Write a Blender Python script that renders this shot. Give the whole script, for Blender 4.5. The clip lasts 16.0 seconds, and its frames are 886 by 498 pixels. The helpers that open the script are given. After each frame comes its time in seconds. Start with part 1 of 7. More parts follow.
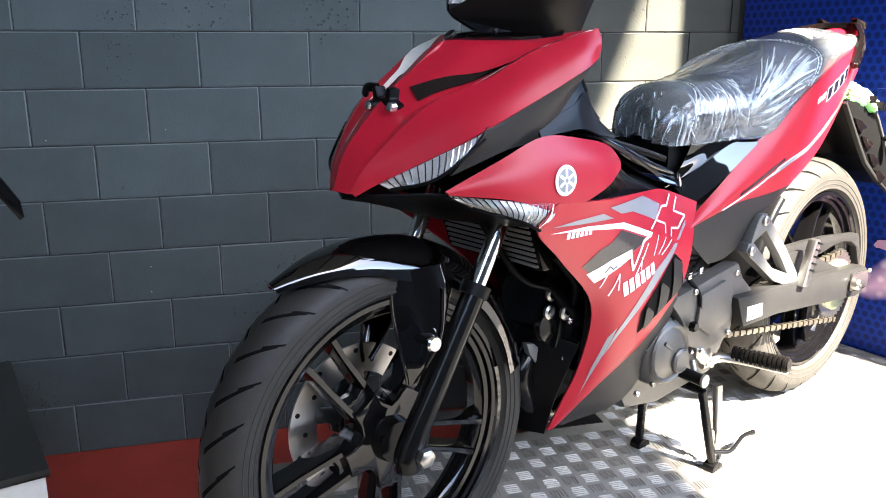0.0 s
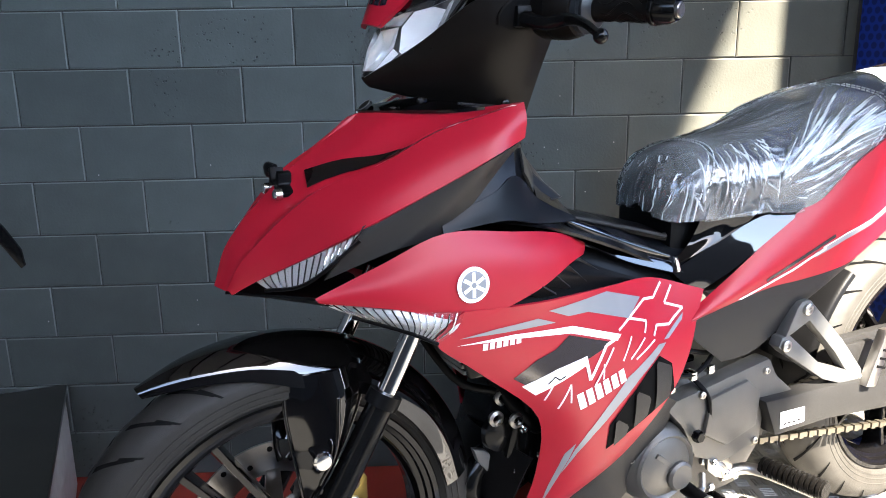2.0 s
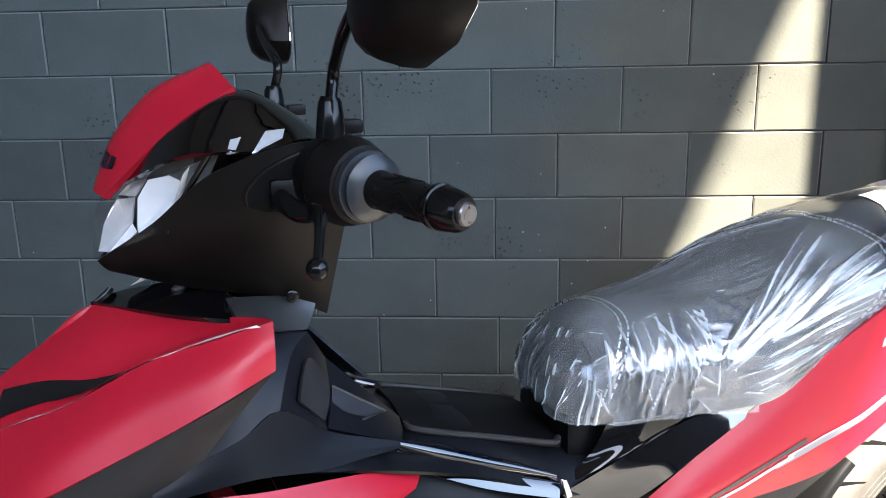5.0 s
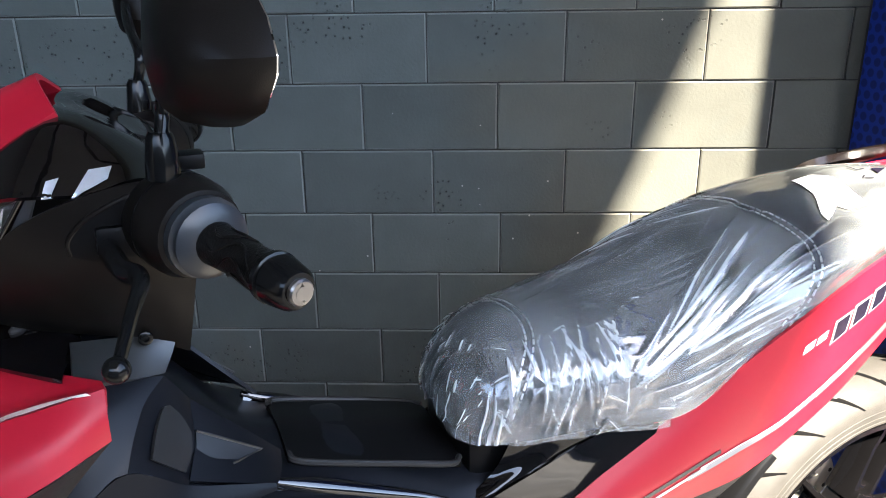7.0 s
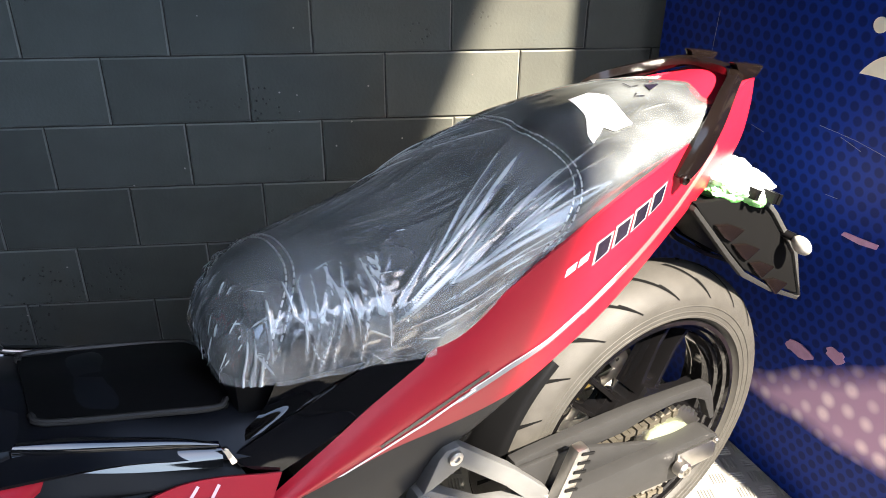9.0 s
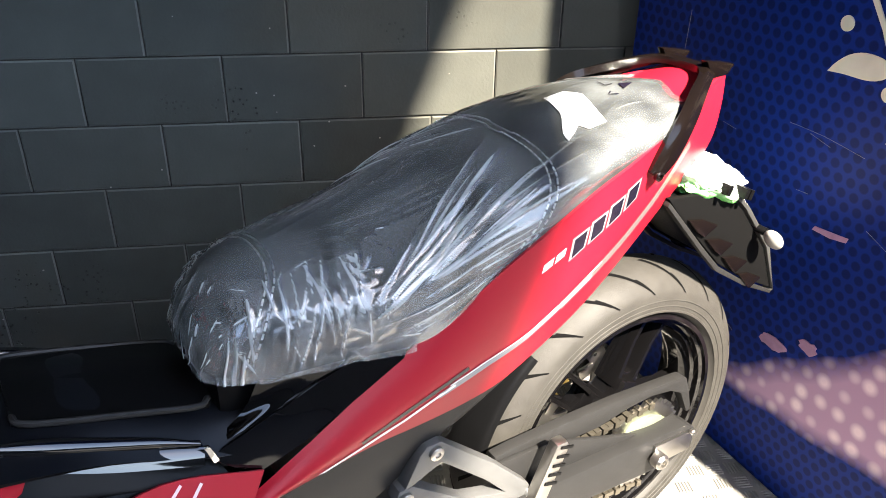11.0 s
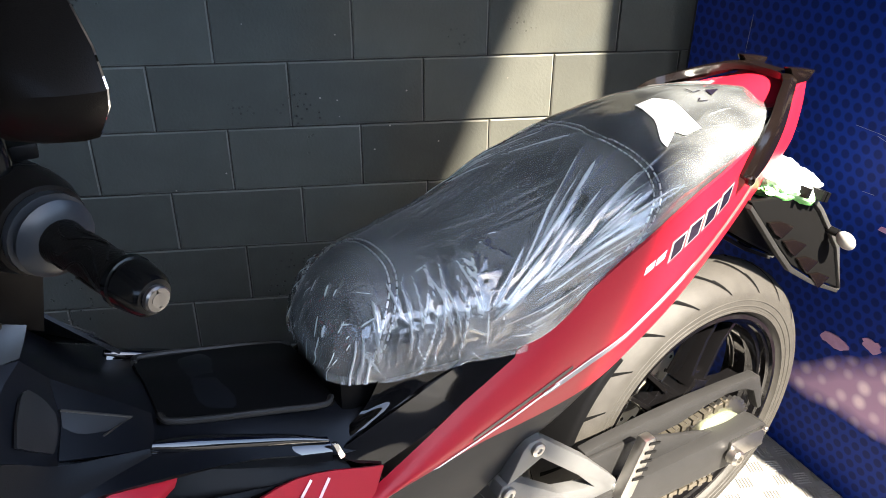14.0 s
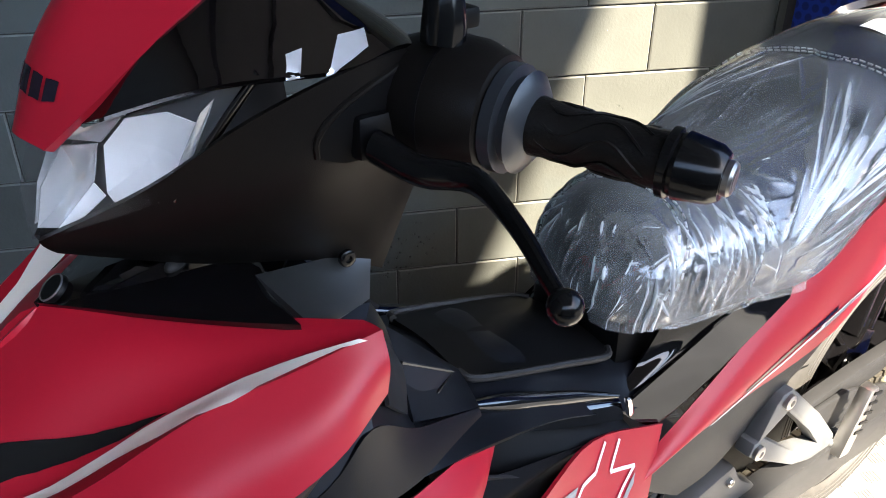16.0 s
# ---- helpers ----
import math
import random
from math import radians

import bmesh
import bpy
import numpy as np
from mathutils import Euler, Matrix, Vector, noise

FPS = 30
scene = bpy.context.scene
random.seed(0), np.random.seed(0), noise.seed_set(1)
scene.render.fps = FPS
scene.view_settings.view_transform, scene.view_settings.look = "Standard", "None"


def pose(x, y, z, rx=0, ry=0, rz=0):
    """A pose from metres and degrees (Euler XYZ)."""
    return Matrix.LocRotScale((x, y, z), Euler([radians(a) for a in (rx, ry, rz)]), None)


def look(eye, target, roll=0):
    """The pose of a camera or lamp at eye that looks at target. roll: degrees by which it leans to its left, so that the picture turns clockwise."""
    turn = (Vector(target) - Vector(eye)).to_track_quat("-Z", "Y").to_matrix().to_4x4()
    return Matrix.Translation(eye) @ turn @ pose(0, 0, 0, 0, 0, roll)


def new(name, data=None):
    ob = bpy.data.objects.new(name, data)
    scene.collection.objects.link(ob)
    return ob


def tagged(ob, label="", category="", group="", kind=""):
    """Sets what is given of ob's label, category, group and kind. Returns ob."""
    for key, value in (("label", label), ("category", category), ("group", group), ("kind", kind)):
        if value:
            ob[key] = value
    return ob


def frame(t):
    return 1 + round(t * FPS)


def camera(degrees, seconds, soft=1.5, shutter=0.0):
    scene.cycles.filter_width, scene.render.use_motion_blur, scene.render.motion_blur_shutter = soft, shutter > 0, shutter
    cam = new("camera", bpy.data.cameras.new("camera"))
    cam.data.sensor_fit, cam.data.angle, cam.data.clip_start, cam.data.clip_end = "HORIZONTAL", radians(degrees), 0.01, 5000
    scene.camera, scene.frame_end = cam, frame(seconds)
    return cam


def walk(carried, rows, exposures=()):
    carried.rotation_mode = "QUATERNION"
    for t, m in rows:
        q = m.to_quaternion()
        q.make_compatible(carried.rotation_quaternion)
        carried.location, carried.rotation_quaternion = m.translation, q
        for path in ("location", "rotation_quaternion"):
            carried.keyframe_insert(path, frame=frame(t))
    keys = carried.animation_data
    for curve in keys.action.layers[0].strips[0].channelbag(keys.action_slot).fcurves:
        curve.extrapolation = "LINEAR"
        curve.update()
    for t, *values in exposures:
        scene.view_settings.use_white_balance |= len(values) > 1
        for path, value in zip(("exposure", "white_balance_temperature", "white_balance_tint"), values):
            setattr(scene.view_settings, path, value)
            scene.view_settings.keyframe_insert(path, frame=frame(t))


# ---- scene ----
cam = camera(57.9, 16.0, soft=0.95)
PATH = [
    (0, (0.521, -2.35, 0.847), (1.009, -0.471, 0.366), -0.2),
    (0.5, (0.622, -2.288, 0.869), (1.071, -0.4, 0.386), -0.2),
    (1, (0.732, -2.262, 0.875), (1.106, -0.358, 0.387), -0.3),
    (1.5, (0.828, -2.237, 0.891), (1.078, -0.314, 0.403), -0.5),
    (2, (0.894, -2.221, 0.940), (0.966, -0.283, 0.453), -1.0),
    (2.5, (0.973, -2.156, 0.991), (0.971, -0.216, 0.508), -1.2),
    (3, (1.05, -2.099, 1.038), (0.987, -0.157, 0.563), -1.3),
    (3.5, (1.104, -2.033, 1.044), (0.993, -0.095, 0.563), -1.3),
    (4, (1.122, -1.997, 1.065), (0.983, -0.061, 0.584), -1.2),
    (4.5, (1.159, -1.941, 1.082), (1.013, -0.005, 0.600), -1.1),
    (5, (1.213, -1.885, 1.087), (1.067, 0.052, 0.612), -1.1),
    (7.3, (1.319, -1.759, 1.188), (1.269, 0.072, 0.387), -0.7),
    (7.5, (1.34, -1.748, 1.200), (1.317, 0.048, 0.320), -0.5),
    (8, (1.392, -1.74, 1.219), (1.455, 0.018, 0.267), -0.0),
    (8.5, (1.418, -1.745, 1.222), (1.563, 0.003, 0.262), 0.4),
    (9, (1.429, -1.737, 1.214), (1.631, 0.006, 0.253), 0.7),
    (9.5, (1.434, -1.738, 1.211), (1.666, 0.001, 0.251), 0.8),
    (12, (1.424, -1.751, 1.223), (1.684, -0.017, 0.260), 0.9),
    (12.5, (1.423, -1.751, 1.226), (1.687, -0.019, 0.262), 0.9),
    (13, (1.406, -1.753, 1.231), (1.665, -0.019, 0.268), 0.8),
    (13.5, (1.374, -1.751, 1.237), (1.627, -0.017, 0.272), 0.7),
    (14, (1.305, -1.759, 1.238), (1.542, -0.022, 0.273), 0.4),
    (14.5, (1.189, -1.773, 1.238), (1.406, -0.034, 0.274), 0.1),
    (15, (1.084, -1.764, 1.234), (1.315, -0.026, 0.271), 0.0),
    (15.5, (1.015, -1.702, 1.191), (1.291, 0.029, 0.227), 0.1),
    (16, (0.985, -1.639, 1.131), (1.342, 0.07, 0.156), -0.0),
]
# the clip's camera opens up over the dark wall and closes again over the bright tail
EXPOSE = [(t, 3.15 + e) for t, e in ((0, 1.24), (1, 1.24), (2, 1.06), (3, 0.98), (4, 0.96), (5, 1.04), (7.3, 0.96), (8, 0.80), (8.5, 0.46), (9, 0.27), (9.5, 0.18), (12.5, 0.17), (13.5, 0.19), (14.5, 0.38), (15, 0.47), (15.5, 0.62), (16, 0.77))]
walk(cam, [(t, look(eye, target, roll)) for t, eye, target, roll in PATH], EXPOSE)

# ---- light ----
# sun over the open side of the canopy, behind and right of the viewer
SUN_DIR = Vector((-0.46, 0.989, -1.2)).normalized()
sun = new("sun", bpy.data.lights.new("sun", "SUN"))
sun.data.energy, sun.data.angle, sun.data.color = 4.5, radians(1.1), (1.0, 0.905, 0.77)
sun.matrix_world = look((6, -9, 10), Vector((6, -9, 10)) + SUN_DIR)
world = bpy.data.worlds.new("world")
scene.world = world
world.use_nodes = True
sky = world.node_tree.nodes.new("ShaderNodeTexSky")
sky.sky_type, sky.sun_disc = "NISHITA", False
sky.sun_elevation, sky.sun_rotation = math.asin(1.2 / 1.622), math.atan2(0.46, -0.989)
bg = world.node_tree.nodes["Background"]
world.node_tree.links.new(sky.outputs[0], bg.inputs[0])
bg.inputs[1].default_value = 0.094


# ---- helpers of this scene ----
def cr(p, n):
    """Catmull-Rom curve through the points p, n steps a span."""
    p = [Vector(q) for q in p]
    ext = [2 * p[0] - p[1]] + p + [2 * p[-1] - p[-2]]
    out = []
    for i in range(len(p) - 1):
        a, b, c, d = ext[i:i + 4]
        for k in range(n):
            t = k / n
            out.append(0.5 * (2 * b + (c - a) * t + (2 * a - 5 * b + 4 * c - d) * t * t + (3 * b - a - 3 * c + d) * t ** 3))
    out.append(p[-1])
    return out


def grid_faces(bm, g, closed=False):
    vs = [[bm.verts.new(q) for q in row] for row in g]
    for i in range(len(vs) - 1):
        m = len(vs[i])
        for j in range(m if closed else m - 1):
            try:
                bm.faces.new((vs[i][j], vs[i][(j + 1) % m], vs[i + 1][(j + 1) % m], vs[i + 1][j]))
            except ValueError:
                pass
    return vs


def loft(rows, n=5, m=5, thick=0.004, mirror=False):
    """A smooth skin through rows of points, with thickness."""
    cols = [cr(r, m) for r in rows]
    g = [list(x) for x in zip(*[cr(c, n) for c in zip(*cols)])]
    if mirror:
        g = [[Vector((q.x, -q.y, q.z)) for q in r] for r in g]
    bm = bmesh.new()
    grid_faces(bm, g)
    bmesh.ops.remove_doubles(bm, verts=bm.verts, dist=0.0003)
    bmesh.ops.recalc_face_normals(bm, faces=bm.faces)
    mid = sum((f.normal.y * f.calc_area() for f in bm.faces))
    up = sum((f.normal.z * f.calc_area() for f in bm.faces))
    side = sum((f.calc_center_median().y for f in bm.faces))
    if (mid * (1 if side > 0 else -1) if abs(mid) > abs(up) else up) < 0:
        bmesh.ops.reverse_faces(bm, faces=bm.faces)
    if thick:
        solid(bm, thick)
    return bm


def solid(bm, thick):
    """Give an open skin thickness, inwards."""
    faces = list(bm.faces)
    bm.normal_update()
    back = {v: bm.verts.new(v.co - v.normal * thick) for v in list(bm.verts)}
    rim = [e for e in bm.edges if len(e.link_faces) == 1]
    for f in faces:
        bm.faces.new([back[v] for v in reversed(f.verts)])
    for e in rim:
        a, b = e.verts
        f = e.link_faces[0]
        vs = list(f.verts)
        if vs[(vs.index(a) + 1) % len(vs)] == b:
            a, b = b, a
        try:
            bm.faces.new((a, b, back[b], back[a]))
        except ValueError:
            pass
    return bm


def tube(points, r, n=10, smooth=6, bm=None, flat=1.0, taper=None):
    """A bar along a curve; r is one radius or one for each point."""
    bm = bm or bmesh.new()
    rs = r if isinstance(r, (list, tuple)) else [r] * len(points)
    p4 = [Vector((*p, rr)) for p, rr in zip(points, rs)]
    c = cr(p4, smooth) if len(points) > 2 and smooth > 1 else p4
    pts = [Vector(q[:3]) for q in c]
    g, prev = [], None
    for i, q in enumerate(pts):
        d = (pts[min(i + 1, len(pts) - 1)] - pts[max(i - 1, 0)]).normalized()
        if prev is None:
            prev = Vector((0, 0, 1)) if abs(d.z) < 0.9 else Vector((1, 0, 0))
        u = (prev - d * prev.dot(d)).normalized()
        prev = u
        v = d.cross(u)
        g.append([q + (u * math.cos(a) * flat + v * math.sin(a)) * max(c[i][3], 1e-4) for a in [2 * math.pi * k / n for k in range(n)]])
    vs = grid_faces(bm, g, True)
    for ring, rev in ((vs[0], True), (vs[-1], False)):
        bm.faces.new(ring[::-1] if rev else ring)
    bmesh.ops.recalc_face_normals(bm, faces=bm.faces)
    return bm


def lathe(profile, n=32, axis="y", at=(0, 0, 0), bm=None, closed=False):
    """Turn (radius, along) pairs round an axis."""
    bm = bm or bmesh.new()
    g = []
    for k in range(n):
        a = 2 * math.pi * k / n
        row = []
        for r, h in profile:
            x, y = r * math.cos(a), r * math.sin(a)
            p = {"y": (x, h, y), "z": (x, y, h), "x": (h, x, y)}[axis]
            row.append(Vector(p) + Vector(at))
        if closed:
            row.append(row[0])
        g.append(row)
    g.append(g[0])
    grid_faces(bm, g)
    bmesh.ops.remove_doubles(bm, verts=bm.verts, dist=0.00005)
    bmesh.ops.recalc_face_normals(bm, faces=bm.faces)
    return bm


def slab(outline, y0, y1, bevel=0.002, bm=None, plane="xz", mirror=False):
    """A plate with the given outline in the side plane, from y0 to y1."""
    bm = bm or bmesh.new()
    put = {"xz": lambda a, b, c: (a, c, b), "xy": lambda a, b, c: (a, b, c), "yz": lambda a, b, c: (c, a, b)}[plane]
    s = -1 if mirror else 1
    lo = [bm.verts.new(Vector(put(a, b, y0)) * (1) if not mirror else Vector((put(a, b, y0)[0], -put(a, b, y0)[1], put(a, b, y0)[2]))) for a, b in outline]
    hi = [bm.verts.new(Vector(put(a, b, y1)) * (1) if not mirror else Vector((put(a, b, y1)[0], -put(a, b, y1)[1], put(a, b, y1)[2]))) for a, b in outline]
    fs = [bm.faces.new(lo), bm.faces.new(hi[::-1])]
    k = len(lo)
    for i in range(k):
        fs.append(bm.faces.new((lo[i], hi[i], hi[(i + 1) % k], lo[(i + 1) % k])))
    bmesh.ops.recalc_face_normals(bm, faces=fs)
    if bevel:
        es = list({e for f in fs for e in f.edges})
        bmesh.ops.bevel(bm, geom=es, offset=bevel, segments=2, affect="EDGES", profile=0.6, clamp_overlap=True)
    return bm


def box(x0, x1, y0, y1, z0, z1, bevel=0.003, bm=None):
    return slab([(x0, z0), (x1, z0), (x1, z1), (x0, z1)], y0, y1, bevel, bm)


def part(name, bm, material, parent=None, label="", smooth=True, at=None):
    """Link a bmesh as one mesh object under a thing or a part."""
    me = bpy.data.meshes.new(name)
    bm.normal_update()
    bm.to_mesh(me)
    bm.free()
    me.materials.append(material)
    if smooth:
        me.polygons.foreach_set("use_smooth", [True] * len(me.polygons))
        me.set_sharp_from_angle(angle=radians(38))
    ob = new(name, me)
    ob.parent = parent
    if at:
        ob.matrix_basis = at
    if label:
        tagged(ob, label)
    return ob


def thing(name, m, label, category, group=""):
    ob = new(name)
    ob.empty_display_size = 0.1
    ob.matrix_world = m
    return tagged(ob, label, category, group)


# ---- materials ----
def mat(name, color, rough=0.5, metal=0.0, vary=0.15, scale=30.0, bump=0.0, bump_scale=200.0, coat=0.0, spec=0.5, dirt=None):
    """A surface with two scales of variation in tone and gloss, and fine relief."""
    m = bpy.data.materials.new(name)
    m.use_nodes = True
    nt = m.node_tree
    b = nt.nodes["Principled BSDF"]
    b.inputs["Roughness"].default_value = rough
    b.inputs["Metallic"].default_value = metal
    b.inputs["Coat Weight"].default_value = coat
    b.inputs["Coat Roughness"].default_value = 0.05
    b.inputs["Specular IOR Level"].default_value = spec
    tc = nt.nodes.new("ShaderNodeTexCoord")
    nz = nt.nodes.new("ShaderNodeTexNoise")
    nz.inputs["Scale"].default_value, nz.inputs["Detail"].default_value = scale, 6
    nt.links.new(tc.outputs["Object"], nz.inputs["Vector"])
    mix = nt.nodes.new("ShaderNodeMix")
    mix.data_type = "RGBA"
    c = Vector(color)
    mix.inputs[6].default_value = (*(c * (1 - vary)), 1)
    mix.inputs[7].default_value = (*[min(1, v) for v in c * (1 + vary)], 1)
    nt.links.new(nz.outputs["Fac"], mix.inputs[0])
    nt.links.new(mix.outputs[2], b.inputs["Base Color"])
    mr = nt.nodes.new("ShaderNodeMapRange")
    mr.inputs[3].default_value, mr.inputs[4].default_value = max(0.01, rough * 0.8), min(1, rough * 1.2)
    n2 = nt.nodes.new("ShaderNodeTexNoise")
    n2.inputs["Scale"].default_value = scale * 0.2
    nt.links.new(tc.outputs["Object"], n2.inputs["Vector"])
    nt.links.new(n2.outputs["Fac"], mr.inputs[0])
    nt.links.new(mr.outputs[0], b.inputs["Roughness"])
    if bump:
        n3 = nt.nodes.new("ShaderNodeTexNoise")
        n3.inputs["Scale"].default_value, n3.inputs["Detail"].default_value = bump_scale, 4
        nt.links.new(tc.outputs["Object"], n3.inputs["Vector"])
        bp = nt.nodes.new("ShaderNodeBump")
        bp.inputs["Strength"].default_value, bp.inputs["Distance"].default_value = bump, 0.002
        nt.links.new(n3.outputs["Fac"], bp.inputs["Height"])
        nt.links.new(bp.outputs[0], b.inputs["Normal"])
    return m


RED = mat("satin_red_paint", (0.335, 0.0068, 0.0190), 0.40, vary=0.06, scale=9, spec=0.34, bump=0.03, bump_scale=900)
GREY = mat("matt_dark_grey_plastic", (0.017, 0.0165, 0.016), 0.45, spec=0.20, bump=0.12, bump_scale=1500)
BLACK = mat("black_plastic", (0.0032, 0.0032, 0.0034), 0.36, spec=0.10, bump=0.08, bump_scale=1200)
NAVY = mat("blue_black_plastic", (0.0048, 0.0054, 0.0070), 0.30, spec=0.14, bump=0.08, bump_scale=1200)
GLOSS = mat("gloss_black_paint", (0.0028, 0.0024, 0.0026), 0.03, coat=0.5, spec=0.7, vary=0.05)
WHEELBLACK = mat("gloss_black_casting", (0.003, 0.0028, 0.003), 0.05, spec=0.5, vary=0.05)
BROWN = mat("warm_black_plastic", (0.0062, 0.0052, 0.0045), 0.36, spec=0.08, bump=0.1, bump_scale=1300)
RUBBER = mat("tyre_rubber", (0.020, 0.0185, 0.0165), 0.52, spec=0.25, vary=0.25, scale=60, bump=0.25, bump_scale=700)
# paler copy of the rubber: dust, and sun on the rear tyre painted in
DUSTY_LIT = mat("dusty_sunlit_rubber", (0.034, 0.0315, 0.0275), 0.60, spec=0.25, vary=0.30, scale=40, bump=0.25, bump_scale=700)
GRIP = mat("grip_rubber", (0.005, 0.0045, 0.004), 0.36, spec=0.14, bump=0.3, bump_scale=500)
CHROME = mat("chrome", (0.75, 0.75, 0.74), 0.1, 1.0, vary=0.04)
STEEL = mat("brushed_steel", (0.48, 0.46, 0.43), 0.32, 1.0, vary=0.12, scale=80)
ALLOY = mat("grey_alloy", (0.11, 0.11, 0.107), 0.42, 0.35, vary=0.15, scale=50, bump=0.1, bump_scale=600)
ENGINE = mat("engine_grey_paint", (0.092, 0.087, 0.078), 0.42, 0.4, vary=0.2, scale=40, bump=0.2, bump_scale=500)
DARKMETAL = mat("black_painted_metal", (0.004, 0.004, 0.004), 0.16, 0.0, vary=0.2, spec=0.2)
GOLD = mat("gold_caliper", (0.30, 0.21, 0.06), 0.35, 0.8)
WHITE = mat("white_decal", (0.8, 0.8, 0.78), 0.45, vary=0.04)
SILVER = mat("silver_decal", (0.215, 0.222, 0.232), 0.4, 0.2, vary=0.06)
DKDECAL = mat("black_decal", (0.010, 0.008, 0.014), 0.12, vary=0.05, spec=0.4)
PALEPINK = mat("pale_pink_decal", (0.74, 0.58, 0.58), 0.45, vary=0.05)
TAUPE = mat("warm_grey_decal", (0.115, 0.095, 0.088), 0.4, vary=0.08)

GLASS = bpy.data.materials.new("clear_lens")
GLASS.use_nodes = True
gn = GLASS.node_tree
gp = gn.nodes["Principled BSDF"]
gp.inputs["Roughness"].default_value, gp.inputs["IOR"].default_value = 0.03, 1.45
gp.inputs["Base Color"].default_value = (0.1, 0.1, 0.1, 1)
gp.inputs["Specular IOR Level"].default_value = 1.0
gp.inputs["Alpha"].default_value = 0.08
REFL = mat("lamp_reflector", (0.68, 0.68, 0.66), 0.24, 0.35, vary=0.03)

# flat black: laid-on shade for openings and grooves, and the holder's side plates
SHADE_BLACK = mat("shade_black", (0.0015, 0.0014, 0.0014), 0.9, spec=0.1)
# plain white instead of a mirror: reflected sky put into the colour
HEADREFL = mat("headlamp_reflector", (0.95, 0.95, 0.94), 0.28, 0.0, vary=0.03)


# ---- the place ----
def block_material(name, color):
    m = mat(name, color, 0.72, vary=0.30, scale=7, bump=0.35, bump_scale=150, spec=0.18)
    nt = m.node_tree
    b = nt.nodes["Principled BSDF"]
    src = b.inputs["Base Color"].links[0].from_socket
    tc = nt.nodes.new("ShaderNodeNewGeometry")
    # small pits and a few pale specks, sparse over the wall
    vor = nt.nodes.new("ShaderNodeTexVoronoi")
    vor.inputs["Scale"].default_value = 75
    nt.links.new(tc.outputs["Position"], vor.inputs["Vector"])
    pit = nt.nodes.new("ShaderNodeMapRange")
    pit.inputs[1].default_value, pit.inputs[2].default_value = 0.10, 0.24
    nt.links.new(vor.outputs["Distance"], pit.inputs[0])
    big = nt.nodes.new("ShaderNodeTexNoise")
    big.inputs["Scale"].default_value = 2.7
    nt.links.new(tc.outputs["Position"], big.inputs["Vector"])
    zone = nt.nodes.new("ShaderNodeMapRange")
    zone.inputs[1].default_value, zone.inputs[2].default_value = 0.66, 0.60
    nt.links.new(big.outputs["Fac"], zone.inputs[0])
    mx = nt.nodes.new("ShaderNodeMath")
    mx.operation = "MAXIMUM"
    nt.links.new(pit.outputs[0], mx.inputs[0])
    nt.links.new(zone.outputs[0], mx.inputs[1])
    mul = nt.nodes.new("ShaderNodeMix")
    mul.data_type, mul.blend_type = "RGBA", "MULTIPLY"
    mul.inputs[0].default_value = 1
    nt.links.new(src, mul.inputs[6])
    cr_ = nt.nodes.new("ShaderNodeMapRange")
    cr_.inputs[3].default_value = 0.45
    nt.links.new(mx.outputs[0], cr_.inputs[0])
    nt.links.new(cr_.outputs[0], mul.inputs[7])
    # each block a little lighter or darker
    oi = nt.nodes.new("ShaderNodeObjectInfo")
    rng = nt.nodes.new("ShaderNodeMapRange")
    rng.inputs[3].default_value, rng.inputs[4].default_value = 0.86, 1.14
    nt.links.new(oi.outputs["Random"], rng.inputs[0])
    mul2 = nt.nodes.new("ShaderNodeMix")
    mul2.data_type, mul2.blend_type = "RGBA", "MULTIPLY"
    mul2.inputs[0].default_value = 1
    nt.links.new(mul.outputs[2], mul2.inputs[6])
    nt.links.new(rng.outputs[0], mul2.inputs[7])
    # pale specks where the paint is chipped
    v3 = nt.nodes.new("ShaderNodeTexVoronoi")
    v3.inputs["Scale"].default_value = 26
    nt.links.new(tc.outputs["Position"], v3.inputs["Vector"])
    near = nt.nodes.new("ShaderNodeMath")
    near.operation = "LESS_THAN"
    near.inputs[1].default_value = 0.055
    nt.links.new(v3.outputs["Distance"], near.inputs[0])
    sc = nt.nodes.new("ShaderNodeSeparateColor")
    nt.links.new(v3.outputs["Color"], sc.inputs[0])
    few = nt.nodes.new("ShaderNodeMath")
    few.operation = "GREATER_THAN"
    few.inputs[1].default_value = 0.84
    nt.links.new(sc.outputs[0], few.inputs[0])
    both_ = nt.nodes.new("ShaderNodeMath")
    both_.operation = "MULTIPLY"
    nt.links.new(near.outputs[0], both_.inputs[0])
    nt.links.new(few.outputs[0], both_.inputs[1])
    chip = nt.nodes.new("ShaderNodeMix")
    chip.data_type = "RGBA"
    chip.inputs[7].default_value = (0.26, 0.26, 0.25, 1)
    nt.links.new(both_.outputs[0], chip.inputs[0])
    nt.links.new(mul2.outputs[2], chip.inputs[6])
    # brown tint over the paint, in patches, stronger towards the tail end of the wall
    where = nt.nodes.new("ShaderNodeSeparateXYZ")
    nt.links.new(tc.outputs["Position"], where.inputs[0])
    grow = nt.nodes.new("ShaderNodeMapRange")
    grow.inputs[1].default_value, grow.inputs[2].default_value, grow.inputs[3].default_value, grow.inputs[4].default_value = 0.9, 1.7, -0.22, 0.16
    nt.links.new(where.outputs["X"], grow.inputs[0])
    smear = nt.nodes.new("ShaderNodeTexNoise")
    smear.inputs["Scale"].default_value, smear.inputs["Detail"].default_value, smear.inputs["Distortion"].default_value = 2.3, 5, 0.6
    nt.links.new(tc.outputs["Position"], smear.inputs["Vector"])
    add = nt.nodes.new("ShaderNodeMath")
